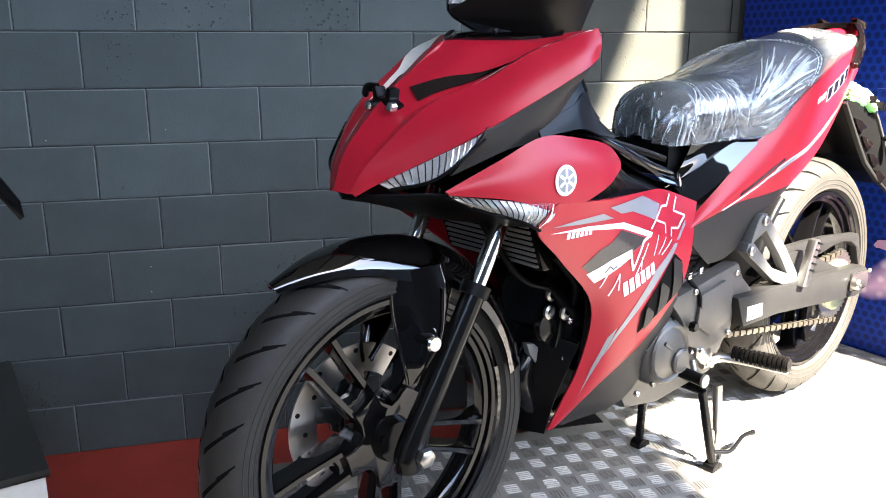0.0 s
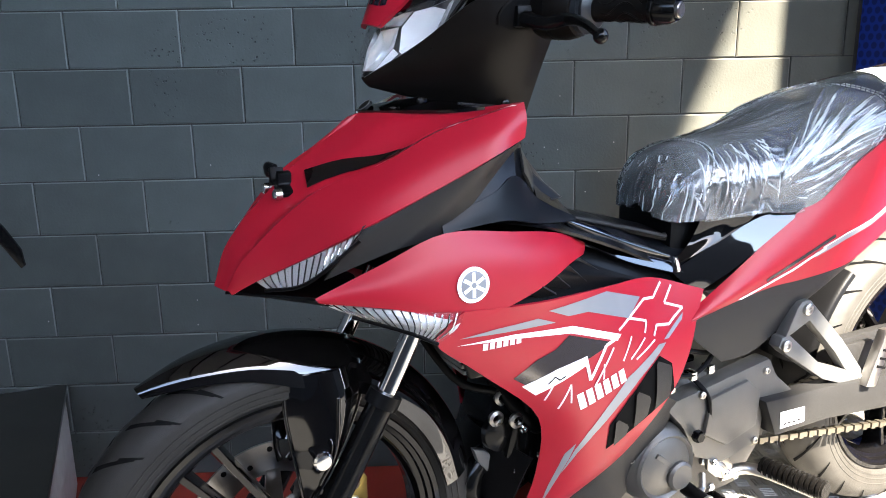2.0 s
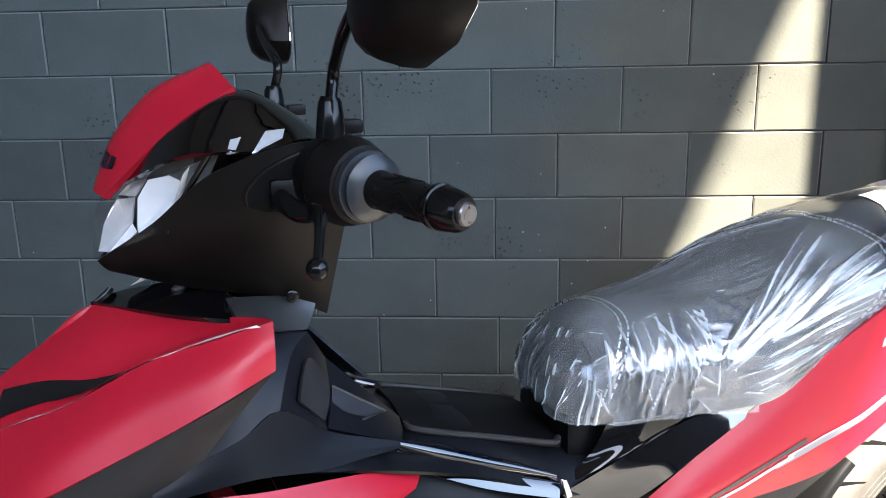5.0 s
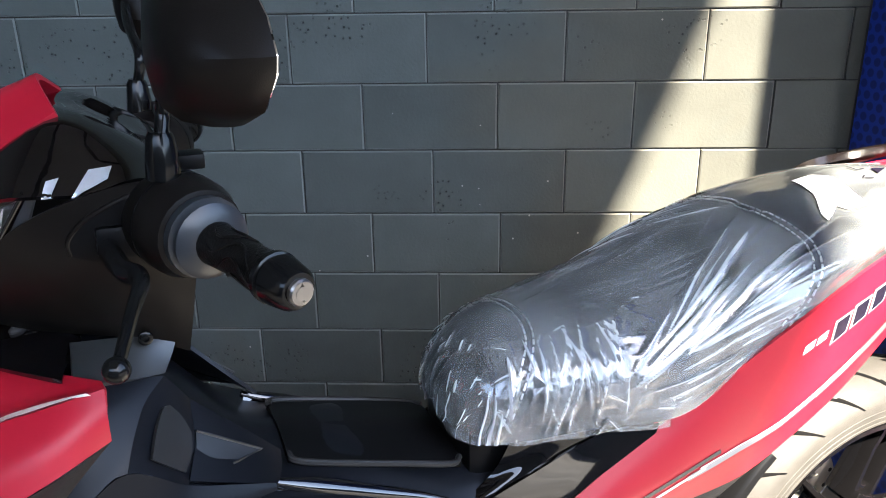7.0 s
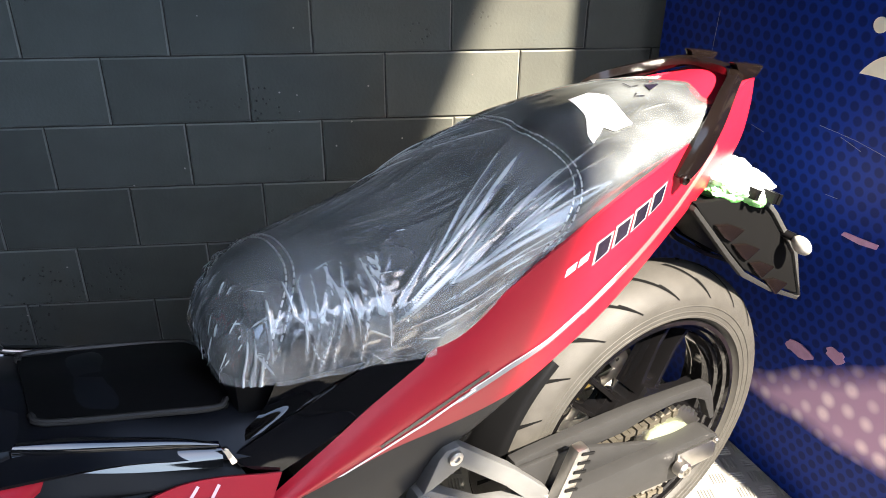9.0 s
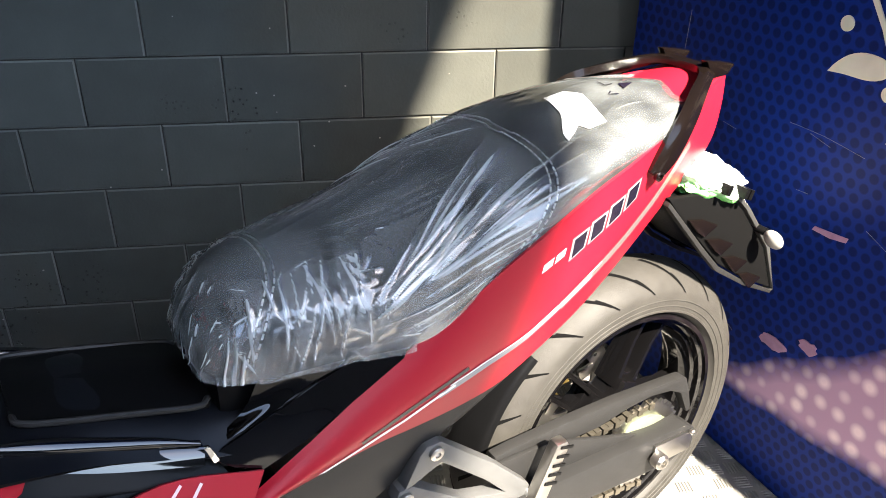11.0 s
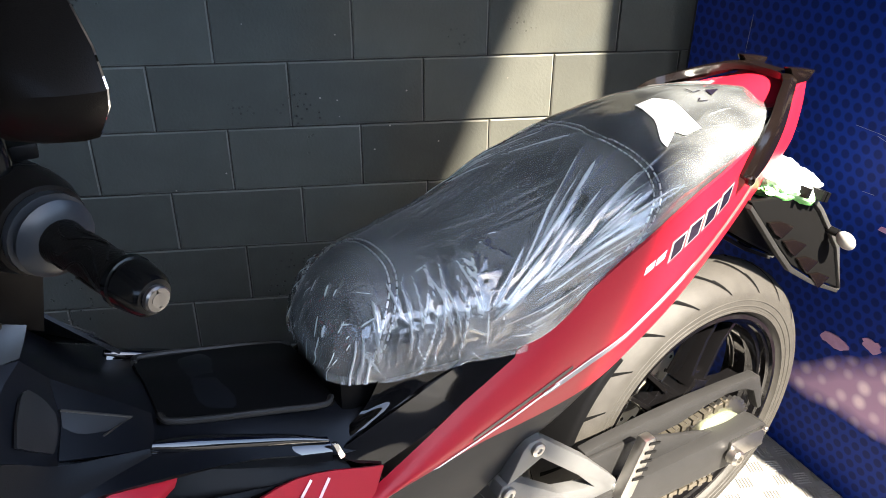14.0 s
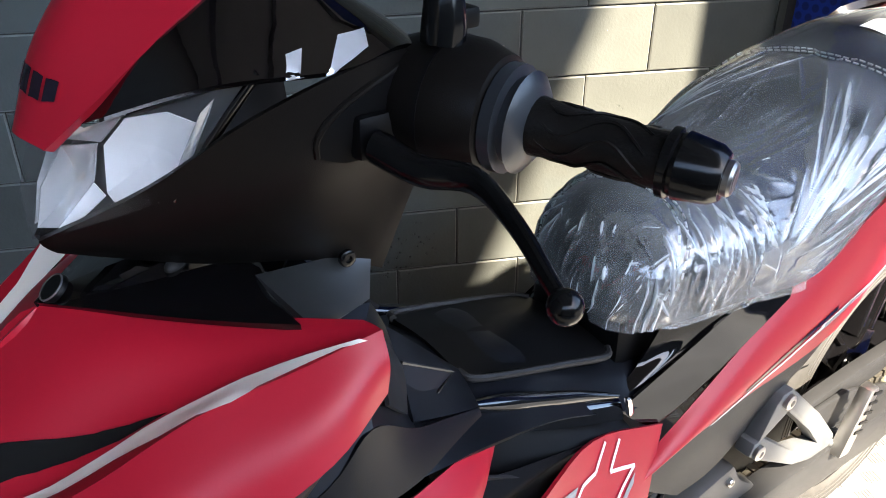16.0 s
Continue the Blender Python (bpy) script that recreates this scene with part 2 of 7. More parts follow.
    nt.links.new(smear.outputs["Fac"], add.inputs[0])
    nt.links.new(grow.outputs[0], add.inputs[1])
    brown_tint = nt.nodes.new("ShaderNodeMapRange")
    brown_tint.inputs[1].default_value, brown_tint.inputs[2].default_value, brown_tint.inputs[4].default_value = 0.42, 0.66, 0.85
    nt.links.new(add.outputs[0], brown_tint.inputs[0])
    tan = nt.nodes.new("ShaderNodeMix")
    tan.data_type, tan.blend_type = "RGBA", "MULTIPLY"
    tan.inputs[7].default_value = (1.16, 0.96, 0.80, 1)
    nt.links.new(brown_tint.outputs[0], tan.inputs[0])
    nt.links.new(chip.outputs[2], tan.inputs[6])
    nt.links.new(tan.outputs[2], b.inputs["Base Color"])
    # the pits are hollows
    old = b.inputs["Normal"].links[0].from_node
    hb = nt.nodes.new("ShaderNodeBump")
    hb.inputs["Strength"].default_value, hb.inputs["Distance"].default_value = 0.9, 0.004
    nt.links.new(mx.outputs[0], hb.inputs["Height"])
    nt.links.new(old.outputs[0], hb.inputs["Normal"])
    nt.links.new(hb.outputs[0], b.inputs["Normal"])
    return m


BLOCK = block_material("dark_painted_block", (0.0525, 0.0625, 0.0610))
# bevel faces: worn paint, with the edge highlight painted in as well
WORN_LIT = block_material("worn_lit_block_edge", (0.105, 0.120, 0.118))
MORTAR = mat("dark_mortar", (0.017, 0.018, 0.018), 0.9, vary=0.3, scale=90, bump=0.5)
REDFLOOR = mat("worn_red_floor_paint", (0.30, 0.035, 0.022), 0.55, vary=0.35, scale=6, bump=0.15, bump_scale=200)
PLATE = mat("aluminium_tread_plate", (0.215, 0.205, 0.187), 0.5, 0.25, vary=0.18, scale=14, bump=0.08, bump_scale=500)
CONCRETE = mat("dark_asphalt", (0.027, 0.027, 0.027), 0.85, vary=0.2, scale=8, bump=0.3)
ROOFMAT = mat("grey_roof_sheet", (0.30, 0.29, 0.27), 0.6, vary=0.15, scale=5)
FLOOR_Z, BH, BW = -0.30, 0.15, 0.30
LEAN_X = -0.03

wall = part("wall_north", box(-3.0, 2.9, 0.006, 0.15, FLOOR_Z, 3.6, 0), MORTAR, smooth=False)
tagged(wall, "dark-painted concrete block wall with thin recessed joints", "wall", kind="structure")
ground = part("ground", box(-30, 40, -60, 40, FLOOR_Z - 0.2, FLOOR_Z - 0.004, 0), CONCRETE, smooth=False)
tagged(ground, "dark asphalt yard outside the canopy", "ground", kind="structure")
floor = part("floor", box(-3.0, 2.9, -1.0, 0.004, FLOOR_Z - 0.1, FLOOR_Z, 0), REDFLOOR, smooth=False)
tagged(floor, "worn red painted floor along the block wall", "floor", kind="structure")
# out of view, added to keep sky light off the left side
west = part("wall_west", box(-1.35, -1.2, -4.2, 0.0, FLOOR_Z, 3.6, 0), mat("grey_render_wall", (0.055, 0.056, 0.058), 0.8, vary=0.12, scale=5, bump=0.2), smooth=False)
tagged(west, "plain grey wall, unseen, added to darken the left of the bay", "wall", kind="structure")
# added behind the viewer to block the horizon from the lower wall
south = part("wall_south", box(-6.0, 3.4, -4.9, -4.6, FLOOR_Z, 2.1, 0), mat("dark_blocker", (0.035, 0.034, 0.034), 0.8, vary=0.25, scale=1.5, bump=0.2), smooth=False)
tagged(south, "plain dark wall, unseen, added to cut low sky light", "wall", kind="structure")
# skyline stand-in out of view, darkens what the gloss trim reflects
far = part("wall_far", slab([(11.0, 9.0), (11.0, -12.0), (3.4, -12.0), (3.4, -12.4), (11.4, -12.4), (11.4, 9.0)], FLOOR_Z, 3.0, 0, plane="xy"), bpy.data.materials["dark_blocker"], smooth=False)
tagged(far, "plain dark walls for the unseen skyline, added to darken low reflections", "building", kind="structure")
# hidden blocker for the sun that would pass between board and wall
pier = part("wall_east", box(2.165, 2.45, -0.165, -0.002, FLOOR_Z, 3.6, 0), bpy.data.materials["grey_render_wall"], smooth=False)
tagged(pier, "plain grey pier, unseen, added to stop sun leaking past the board", "wall", kind="structure")
# unseen roof; its edge is placed to cut the sun streak on the wall
roof = part("ceiling", box(-3.15, 2.777, -5.0, 0.3, 3.6, 3.66, 0), ROOFMAT, smooth=False)
tagged(roof, "plain grey canopy roof, unseen, its edge set by the sun streak", "ceiling", kind="structure")
for x in (-1.6, -0.3, 1.0, 2.25):
    part("roof_beam", box(x, x + 0.08, -5.0, 0.0, 3.46, 3.6, 0.004), DARKMETAL, roof)

# raised tread-plate platform
PX0, PX1, PY0, PY1 = 0.50, 2.95, -1.52, -0.77
PSTEP, PBACK = 1.32, -0.03
deck = part("platform", slab([(PX0, PY0), (PX1, PY0), (PX1, PBACK), (PSTEP, PBACK), (PSTEP, PY1), (PX0, PY1)], FLOOR_Z, -0.002, 0.003, plane="xy"), PLATE)
tagged(deck, "raised display platform clad in aluminium five-bar tread plate", "platform", kind="structure")


def tread(pitch=0.042):
    """Raised five-bar groups, turned by a quarter from cell to cell."""
    verts, faces, near = [], [], []
    nx, ny = int((PX1 - PX0) / pitch) - 1, int(1.44 / pitch)
    for i in range(nx):
        for j in range(ny):
            cx, cy = PX0 + 0.03 + (i + 0.5) * pitch, PBACK - 0.02 - (j + 0.5) * pitch
            if cx < PSTEP + 0.02 and cy > PY1 - 0.02:
                continue
            for k in range(5):
                o = (k - 2) * 0.0068
                hl, hw = 0.0165, 0.0021
                dx, dy = (hl, hw) if (i + j) % 2 else (hw, hl)
                ox, oy = (0, o) if (i + j) % 2 else (o, 0)
                x, y, b = cx + ox, cy + oy, len(verts)
                if 1.30 < cx < 1.72 and -1.465 < cy < -1.205:
                    near.append((x, y, (i + j) % 2))
                    continue
                verts += [(x - dx, y - dy, -0.002), (x + dx, y - dy, -0.002), (x + dx, y + dy, -0.002), (x - dx, y + dy, -0.002)]
                ex, ey = dx * 0.72, dy * 0.72
                if dx < dy:
                    ex = dx * 0.4
                else:
                    ey = dy * 0.4
                verts += [(x - ex, y - ey, 0.0), (x + ex, y - ey, 0.0), (x + ex, y + ey, 0.0), (x - ex, y + ey, 0.0)]
                faces += [(b + 4, b + 5, b + 6, b + 7)] + [(b + q, b + (q + 1) % 4, b + 4 + (q + 1) % 4, b + 4 + q) for q in range(4)]
    me = bpy.data.meshes.new("tread_bars")
    me.from_pydata(verts, [], faces)
    me.materials.append(PLATE)
    ob = new("tread_bars", me)
    ob.parent = deck
    one = bpy.data.meshes.new("tread_bar")
    one.from_pydata([(-0.0165, -0.0021, -0.002), (0.0165, -0.0021, -0.002), (0.0165, 0.0021, -0.002), (-0.0165, 0.0021, -0.002),
                     (-0.0119, -0.0008, 0.0), (0.0119, -0.0008, 0.0), (0.0119, 0.0008, 0.0), (-0.0119, 0.0008, 0.0)],
                    [], [(4, 5, 6, 7)] + [(q, (q + 1) % 4, 4 + (q + 1) % 4, 4 + q) for q in range(4)])
    one.materials.append(PLATE)
    for x, y, along_x in near:
        bar = new("tread_bar", one)
        bar.parent = deck
        bar.matrix_local = pose(x, y, 0, rz=0 if along_x else 90)
    return tagged(ob, "raised aluminium tread bars", kind="stuff")


tread()


# printed display panel standing across the end of the platform
def print_material():
    m = bpy.data.materials.new("blue_print")
    m.use_nodes = True
    nt = m.node_tree
    L = nt.links.new
    b = nt.nodes["Principled BSDF"]
    b.inputs["Roughness"].default_value = 0.5
    b.inputs["Specular IOR Level"].default_value = 0.14
    tc = nt.nodes.new("ShaderNodeTexCoord")
    mp = nt.nodes.new("ShaderNodeMapping")
    mp.inputs["Scale"].default_value = (1, 0, 1)
    L(tc.outputs["Object"], mp.inputs[0])
    # dark round dots in a staggered lattice
    pitch = 0.0255

    def lattice(shift):
        """Distance from the nearest point of a rectangular lattice, in pitches."""
        sc = nt.nodes.new("ShaderNodeMapping")
        sc.inputs["Scale"].default_value = (1 / pitch, 0, 1 / (pitch * 1.732))
        sc.inputs["Location"].default_value = (shift, 0, shift)
        L(tc.outputs["Object"], sc.inputs[0])
        fr = nt.nodes.new("ShaderNodeVectorMath")
        fr.operation = "FRACTION"
        L(sc.outputs[0], fr.inputs[0])
        ce = nt.nodes.new("ShaderNodeVectorMath")
        ce.operation = "MULTIPLY_ADD"
        ce.inputs[1].default_value, ce.inputs[2].default_value = (1, 0, 1.732), (-0.5, 0, -0.866)
        L(fr.outputs[0], ce.inputs[0])
        ln = nt.nodes.new("ShaderNodeVectorMath")
        ln.operation = "LENGTH"
        L(ce.outputs[0], ln.inputs[0])
        return ln.outputs["Value"]

    near = nt.nodes.new("ShaderNodeMath")
    near.operation = "MINIMUM"
    L(lattice(0.0), near.inputs[0])
    L(lattice(0.5), near.inputs[1])
    dot = nt.nodes.new("ShaderNodeMapRange")
    dot.inputs[1].default_value, dot.inputs[2].default_value = 0.28, 0.40
    L(near.outputs[0], dot.inputs[0])
    mix = nt.nodes.new("ShaderNodeMix")
    mix.data_type = "RGBA"
    mix.inputs[6].default_value, mix.inputs[7].default_value = (0.0022, 0.0095, 0.085, 1), (0.0034, 0.0215, 0.178, 1)
    L(dot.outputs[0], mix.inputs[0])
    # bounced sunlight painted as a rosy flecked wedge, low down, widening along the print
    sep = nt.nodes.new("ShaderNodeSeparateXYZ")
    L(tc.outputs["Object"], sep.inputs[0])
    n1 = nt.nodes.new("ShaderNodeTexNoise")
    n1.inputs["Scale"].default_value = 7
    L(mp.outputs[0], n1.inputs["Vector"])

    def fade(k, lo, hi):
        """0 to 1 over a soft slanted edge z + k x."""
        ln = nt.nodes.new("ShaderNodeMath")
        ln.operation = "MULTIPLY_ADD"
        ln.inputs[1].default_value = k
        L(sep.outputs["X"], ln.inputs[0])
        L(sep.outputs["Z"], ln.inputs[2])
        wob = nt.nodes.new("ShaderNodeMath")
        wob.operation = "MULTIPLY_ADD"
        wob.inputs[1].default_value = 0.05
        L(n1.outputs["Fac"], wob.inputs[0])
        L(ln.outputs[0], wob.inputs[2])
        r = nt.nodes.new("ShaderNodeMapRange")
        r.inputs[1].default_value, r.inputs[2].default_value = lo, hi
        L(wob.outputs[0], r.inputs[0])
        return r.outputs[0]

    def times(p, q):
        m_ = nt.nodes.new("ShaderNodeMath")
        m_.operation = "MULTIPLY"
        L(p, m_.inputs[0])
        L(q, m_.inputs[1])
        return m_.outputs[0]

    zone = times(fade(-0.12, 0.122, 0.160), fade(-0.74, -0.085, -0.150))
    m2 = nt.nodes.new("ShaderNodeMix")
    m2.data_type = "RGBA"
    m2.inputs[7].default_value = (0.47, 0.30, 0.44, 1)
    L(zone, m2.inputs[0])
    L(mix.outputs[2], m2.inputs[6])
    v2 = nt.nodes.new("ShaderNodeTexVoronoi")
    v2.inputs["Scale"].default_value, v2.inputs["Randomness"].default_value = 23, 0.30
    L(mp.outputs[0], v2.inputs["Vector"])
    fl = nt.nodes.new("ShaderNodeMapRange")
    fl.inputs[1].default_value, fl.inputs[2].default_value, fl.inputs[3].default_value, fl.inputs[4].default_value = 0.15, 0.42, 0.8, 0.0
    L(v2.outputs["Distance"], fl.inputs[0])
    m3 = nt.nodes.new("ShaderNodeMix")
    m3.data_type = "RGBA"
    m3.inputs[7].default_value = (0.95, 0.78, 0.80, 1)
    L(times(fl.outputs[0], zone), m3.inputs[0])
    L(m2.outputs[2], m3.inputs[6])
    L(m3.outputs[2], b.inputs["Base Color"])
    return m


PRINT = print_material()
PANEL_TURN = -72.4
panel = thing("printed_backdrop", pose(2.104, -0.062, 0, 0, 0, PANEL_TURN), "tall blue printed backdrop board with dotted pattern, standing on the platform", "backdrop")
part("board", box(0, 1.065, -0.015, 0.015, 0.0, 3.2, 0.002), PRINT, panel, smooth=False)


IVORY = mat("ivory_print", (0.62, 0.60, 0.50), 0.5)


def printed(out):
    """A flat printed shape, a hair proud of the board."""
    bm = bmesh.new()
    slab(out, -0.0175, -0.0152, 0, bm)
    return bm


def leaf(x, z, tx, tz, wd, bend=0.0):
    """A pointed leaf from its base (x, z) to its tip."""
    n = 12
    ln = math.hypot(tx - x, tz - z)
    ca, sa = (tx - x) / ln, (tz - z) / ln
    top, bot = [], []
    for i in range(n + 1):
        t = i / n
        w, c = wd * math.sin(math.pi * t ** 0.75) ** 0.85, bend * ln * math.sin(math.pi * t) * t
        top.append((t * ln, c + w))
        bot.append((t * ln, c - w))
    return printed([(x + a * ca - b * sa, z + a * sa + b * ca) for a, b in top + bot[-2:0:-1]])


def up(pts, dx=0.006, dz=0.018):
    return [(x + dx, z + dz) for x, z in pts]


flower = part("printed_flower", printed(up([(0.604, 0.868), (0.612, 0.874), (0.585, 0.918), (0.552, 0.962), (0.522, 0.988), (0.519, 0.980), (0.545, 0.956), (0.577, 0.914)])), IVORY, panel, "ivory flower ornament printed on the panel", smooth=False)
for q in ((0.614, 0.862, 0.498, 0.831, 0.021, -0.12), (0.612, 0.876, 0.622, 1.02, 0.030, 0.1), (0.532, 0.968, 0.455, 0.985, 0.018, -0.15), (0.745, 0.80, 0.634, 0.750, 0.022, -0.12),
          (0.640, 0.900, 0.735, 0.985, 0.024, 0.1), (0.625, 0.850, 0.735, 0.875, 0.022, 0.1)):
    part("leaf", leaf(*up([q[:2]])[0], *up([q[2:4]])[0], *q[4:]), IVORY, flower, smooth=False)
for x, z, r in ((0.513, 0.911, 0.0125), (0.616, 0.824, 0.0125)):
    part("dot", printed(up([(x + r * math.cos(k * math.pi / 10), z + r * math.sin(k * math.pi / 10)) for k in range(20)])), IVORY, flower, smooth=False)
# rosy spots of the same bounced sunlight, painted onto the board
ROSE_LIGHT = mat("rose_sun_tint", (0.34, 0.19, 0.30), 0.5, vary=0.35, scale=60)
for x, z, rx, rz in ((0.531, 0.320, 0.030, 0.016), (0.607, 0.356, 0.020, 0.013)):
    rn = random.Random(int(x * 1000))
    part("rose_spot", printed([(x + rx * (1 + rn.uniform(-0.2, 0.2)) * math.cos(k * math.pi / 9), z + rz * (1 + rn.uniform(-0.25, 0.25)) * math.sin(k * math.pi / 9)) for k in range(18)]), ROSE_LIGHT, panel, smooth=False)
part("rose_spot", printed([(0.552, 0.577), (0.590, 0.577), (0.622, 0.583), (0.624, 0.592), (0.588, 0.588), (0.556, 0.585)]), ROSE_LIGHT, panel, smooth=False)
for p in ([(0.30, 0.694), (0.335, 0.690)], [(0.454, 0.743), (0.53, 0.742), (0.612, 0.733)], [(0.50, 0.738), (0.545, 0.728)], [(0.50, 0.632), (0.525, 0.634)], [(0.162, 0.80), (0.165, 0.88)], [(0.40, 0.30), (0.43, 0.285)], [(0.65, 0.62), (0.70, 0.60)]):
    part("scratch", tube([(x, -0.0158, z) for x, z in p], 0.0003, 5, 2), SILVER, panel)

# low plinth at the wall
plinth = thing("plinth", pose(-0.12, -0.025, FLOOR_Z, 0, 0, -71.2), "low display plinth with a dark top and a white front", "plinth")
part("body", box(0.01, 0.705, -0.98, -0.008, 0.0, 0.295, 0.003), mat("white_board", (0.62, 0.62, 0.58), 0.5), plinth)
part("top", box(0.0, 0.715, -0.99, 0.0, 0.297, 0.315, 0.002), mat("dark_laminate", (0.02, 0.021, 0.019), 0.35), plinth)
# part of another bike; base and post are unseen, added to hold it
stand = thing("display_stand", pose(-0.16, -0.62, 0.015), "pointed dark blade of another bike, on an unseen added post", "stand")
part("base", lathe([(0, 0.0), (0.04, 0.0), (0.04, 0.008), (0.036, 0.012), (0, 0.012)], 24, "z"), DARKMETAL, stand)
part("post", tube([(0, 0, 0.01), (0, 0, 0.80)], 0.006, 10), DARKMETAL, stand)
part("blade", slab([(-0.004, 0.80), (0.08, 0.76), (0.180, 0.66), (0.235, 0.59), (0.262, 0.545), (0.266, 0.512), (0.258, 0.506), (0.225, 0.555), (0.15, 0.625), (0.05, 0.70)], -0.004, 0.004, 0.002), DARKMETAL, stand, "dark pointed blade")


# ---- the motorcycle: x forward from the rear axle, y to its left, z up ----
bike = thing("motorcycle", pose(1.878, -0.6935, 0, 0, 0, -154.94), "red and black underbone motorcycle with a plastic-wrapped seat", "motorcycle")


def both(name, rows, material, n=5, m=5, thick=0.004, label="", parent=bike):
    """The same panel on both sides."""
    return [part(name, loft(rows, n, m, thick, mirror=k), material, parent, label) for k in (False, True)]


def wheel(name, x, z, r_out, width, rim_r, turn, label):
    """Cast wheel: stepped rim, five pairs of parallel spokes on a lobed hub plate, road tyre."""
    w = part(name, lathe([(0.0, -0.05), (0.032, -0.05), (0.036, -0.03), (0.03, 0), (0.036, 0.03), (0.032, 0.05), (0.0, 0.05)], 28, at=(x, 0, z)), DARKMETAL, bike, label)
    hw = width / 2
    prof = []
    for i in range(15):
        a = -1.25 + 2.5 * i / 14
        rr = r_out - hw * 0.95 * (1 - math.cos(a)) * 0.95
        prof.append((rr, hw * math.sin(a) / math.sin(1.25) * 0.98))
    for sd in (1, -1):
        wall_ = [(rim_r + 0.016, hw * 0.945), (rim_r + 0.0155, hw * 0.962), (rim_r + 0.0125, hw * 0.962), (rim_r + 0.012, hw * 0.93), (rim_r + 0.006, hw * 0.80), (rim_r - 0.002, hw * 0.66)]
        prof += wall_ if sd > 0 else [(r, -h) for r, h in wall_[::-1]]
    part("tyre", lathe(prof, 72, at=(x, 0, z), closed=True), RUBBER if x > 1 else DUSTY_LIT, w, "black rubber tyre" if x > 1 else "dusty black rubber tyre with the sun painted in")
    edge_r = r_out - hw * 0.9025 * (1 - math.cos(1.25))
    for f in (0.25, 0.62):
        rr = rim_r + 0.016 + (edge_r - rim_r - 0.016) * f
        hh = hw * (0.945 + 0.035 * f)
        for sd in (1, -1):
            part("sidewall_rib", lathe([(rr - 0.0016, (hh - 0.0006) * sd), (rr - 0.0007, (hh + 0.0010) * sd), (rr + 0.0007, (hh + 0.0010) * sd), (rr + 0.0016, (hh - 0.0006) * sd)], 72, at=(x, 0, z)), RUBBER if x > 1 else DUSTY_LIT, w)
    half = [(rim_r + 0.005, hw * 0.80), (rim_r + 0.003, hw * 0.86), (rim_r - 0.004, hw * 0.86), (rim_r - 0.006, hw * 0.76), (rim_r - 0.012, hw * 0.72), (rim_r - 0.014, hw * 0.56), (rim_r - 0.021, hw * 0.52), (rim_r - 0.024, hw * 0.32), (rim_r - 0.030, hw * 0.20)]
    part("rim", lathe(half + [(r, -h) for r, h in half[::-1]], 72, at=(x, 0, z), closed=True), WHEELBLACK, w, "gloss black cast rim")
    out = []
    for k in range(5):
        a0 = radians(turn + 72 * k)
        for da, rr in ((-22, 0.062), (-15, 0.082), (0, 0.078), (15, 0.082), (22, 0.062), (36, 0.052)):
            a = a0 + radians(da)
            out.append((x + rr * math.cos(a), z + rr * math.sin(a)))
    part("hub_plate", slab(out, -0.022, 0.030, 0.004), WHEELBLACK, w)
    for k in range(5):
        a0 = radians(turn + 72 * k)
        ca, sa = math.cos(a0), math.sin(a0)
        bm = bmesh.new()
        for sgn in (-1, 1):
            g = []
            for rr, off, wd, dp in ((0.060, 0.019, 0.0075, 0.024), (0.10, 0.0215, 0.0068, 0.021), (0.15, 0.0235, 0.0064, 0.018), (rim_r - 0.020, 0.0265, 0.0078, 0.022)):
                ring_ = []
                for u, v in ((-1, -1), (1, -1), (1, 0.55), (0.55, 1), (-0.55, 1), (-1, 0.55)):
                    oo = sgn * off + u * wd
                    ring_.append(Vector((x + rr * ca - oo * sa, v * dp, z + rr * sa + oo * ca)))
                g.append(ring_)
            vs = grid_faces(bm, g, True)
            bm.faces.new(vs[0])
            bm.faces.new(vs[-1][::-1])
        q = [(x + rr * ca - oo * sa, z + rr * sa + oo * ca) for rr, oo in ((0.078, -0.02), (0.094, -0.019), (0.088, 0), (0.094, 0.019), (0.078, 0.02))]
        slab(q, -0.014, 0.016, 0.002, bm)
        bmesh.ops.recalc_face_normals(bm, faces=bm.faces)
        part("spoke", bm, WHEELBLACK, w)
    return w


def disc(parent, x, y, z, r, holes=True):
    bm, arms = bmesh.new(), []
    prof = [(r, -0.002), (r, 0.002), (r * 0.62, 0.002), (r * 0.62, -0.002)]
    lathe(prof, 72, at=(x, y, z), bm=bm, closed=True)
    for i in range(5):
        a = radians(72 * i + 20)
        c, s = math.cos(a), math.sin(a)
        q = [(x + u * c - v * s, z + u * s + v * c) for u, v in ((0.03, -0.014), (r * 0.66, -0.01), (r * 0.66, 0.01), (0.03, 0.014))]
        arms.append(slab(q, y - 0.003, y + 0.003, 0.001))
    ob = part("brake_disc", bm, STEEL, parent, "drilled steel brake disc")
    for arm in arms:
        part("carrier_arm", arm, STEEL, ob)
    hole = lathe([(0.0, -0.0026), (0.0042, -0.0026), (0.0042, 0.0026), (0.0, 0.0026)], 8)
    first = part("drilling", hole, BLACK, ob)
    for i in range(20):
        a = radians(18 * i)
        rr = r * (0.92 if i % 2 else 0.78)
        o2 = first if i == 0 else new("drilling", first.data)
        o2.parent = ob
        o2.matrix_local = Matrix.Translation((x + rr * math.cos(a), y, z + rr * math.sin(a)))
    return ob


FX, FZ = 1.291, 0.284
RX, RZ = 0.020, 0.297
fw = wheel("front_wheel", FX, FZ, 0.284, 0.088, 0.216, 55, "black cast front wheel with a road tyre")
disc(fw, FX, -0.062, FZ, 0.122)
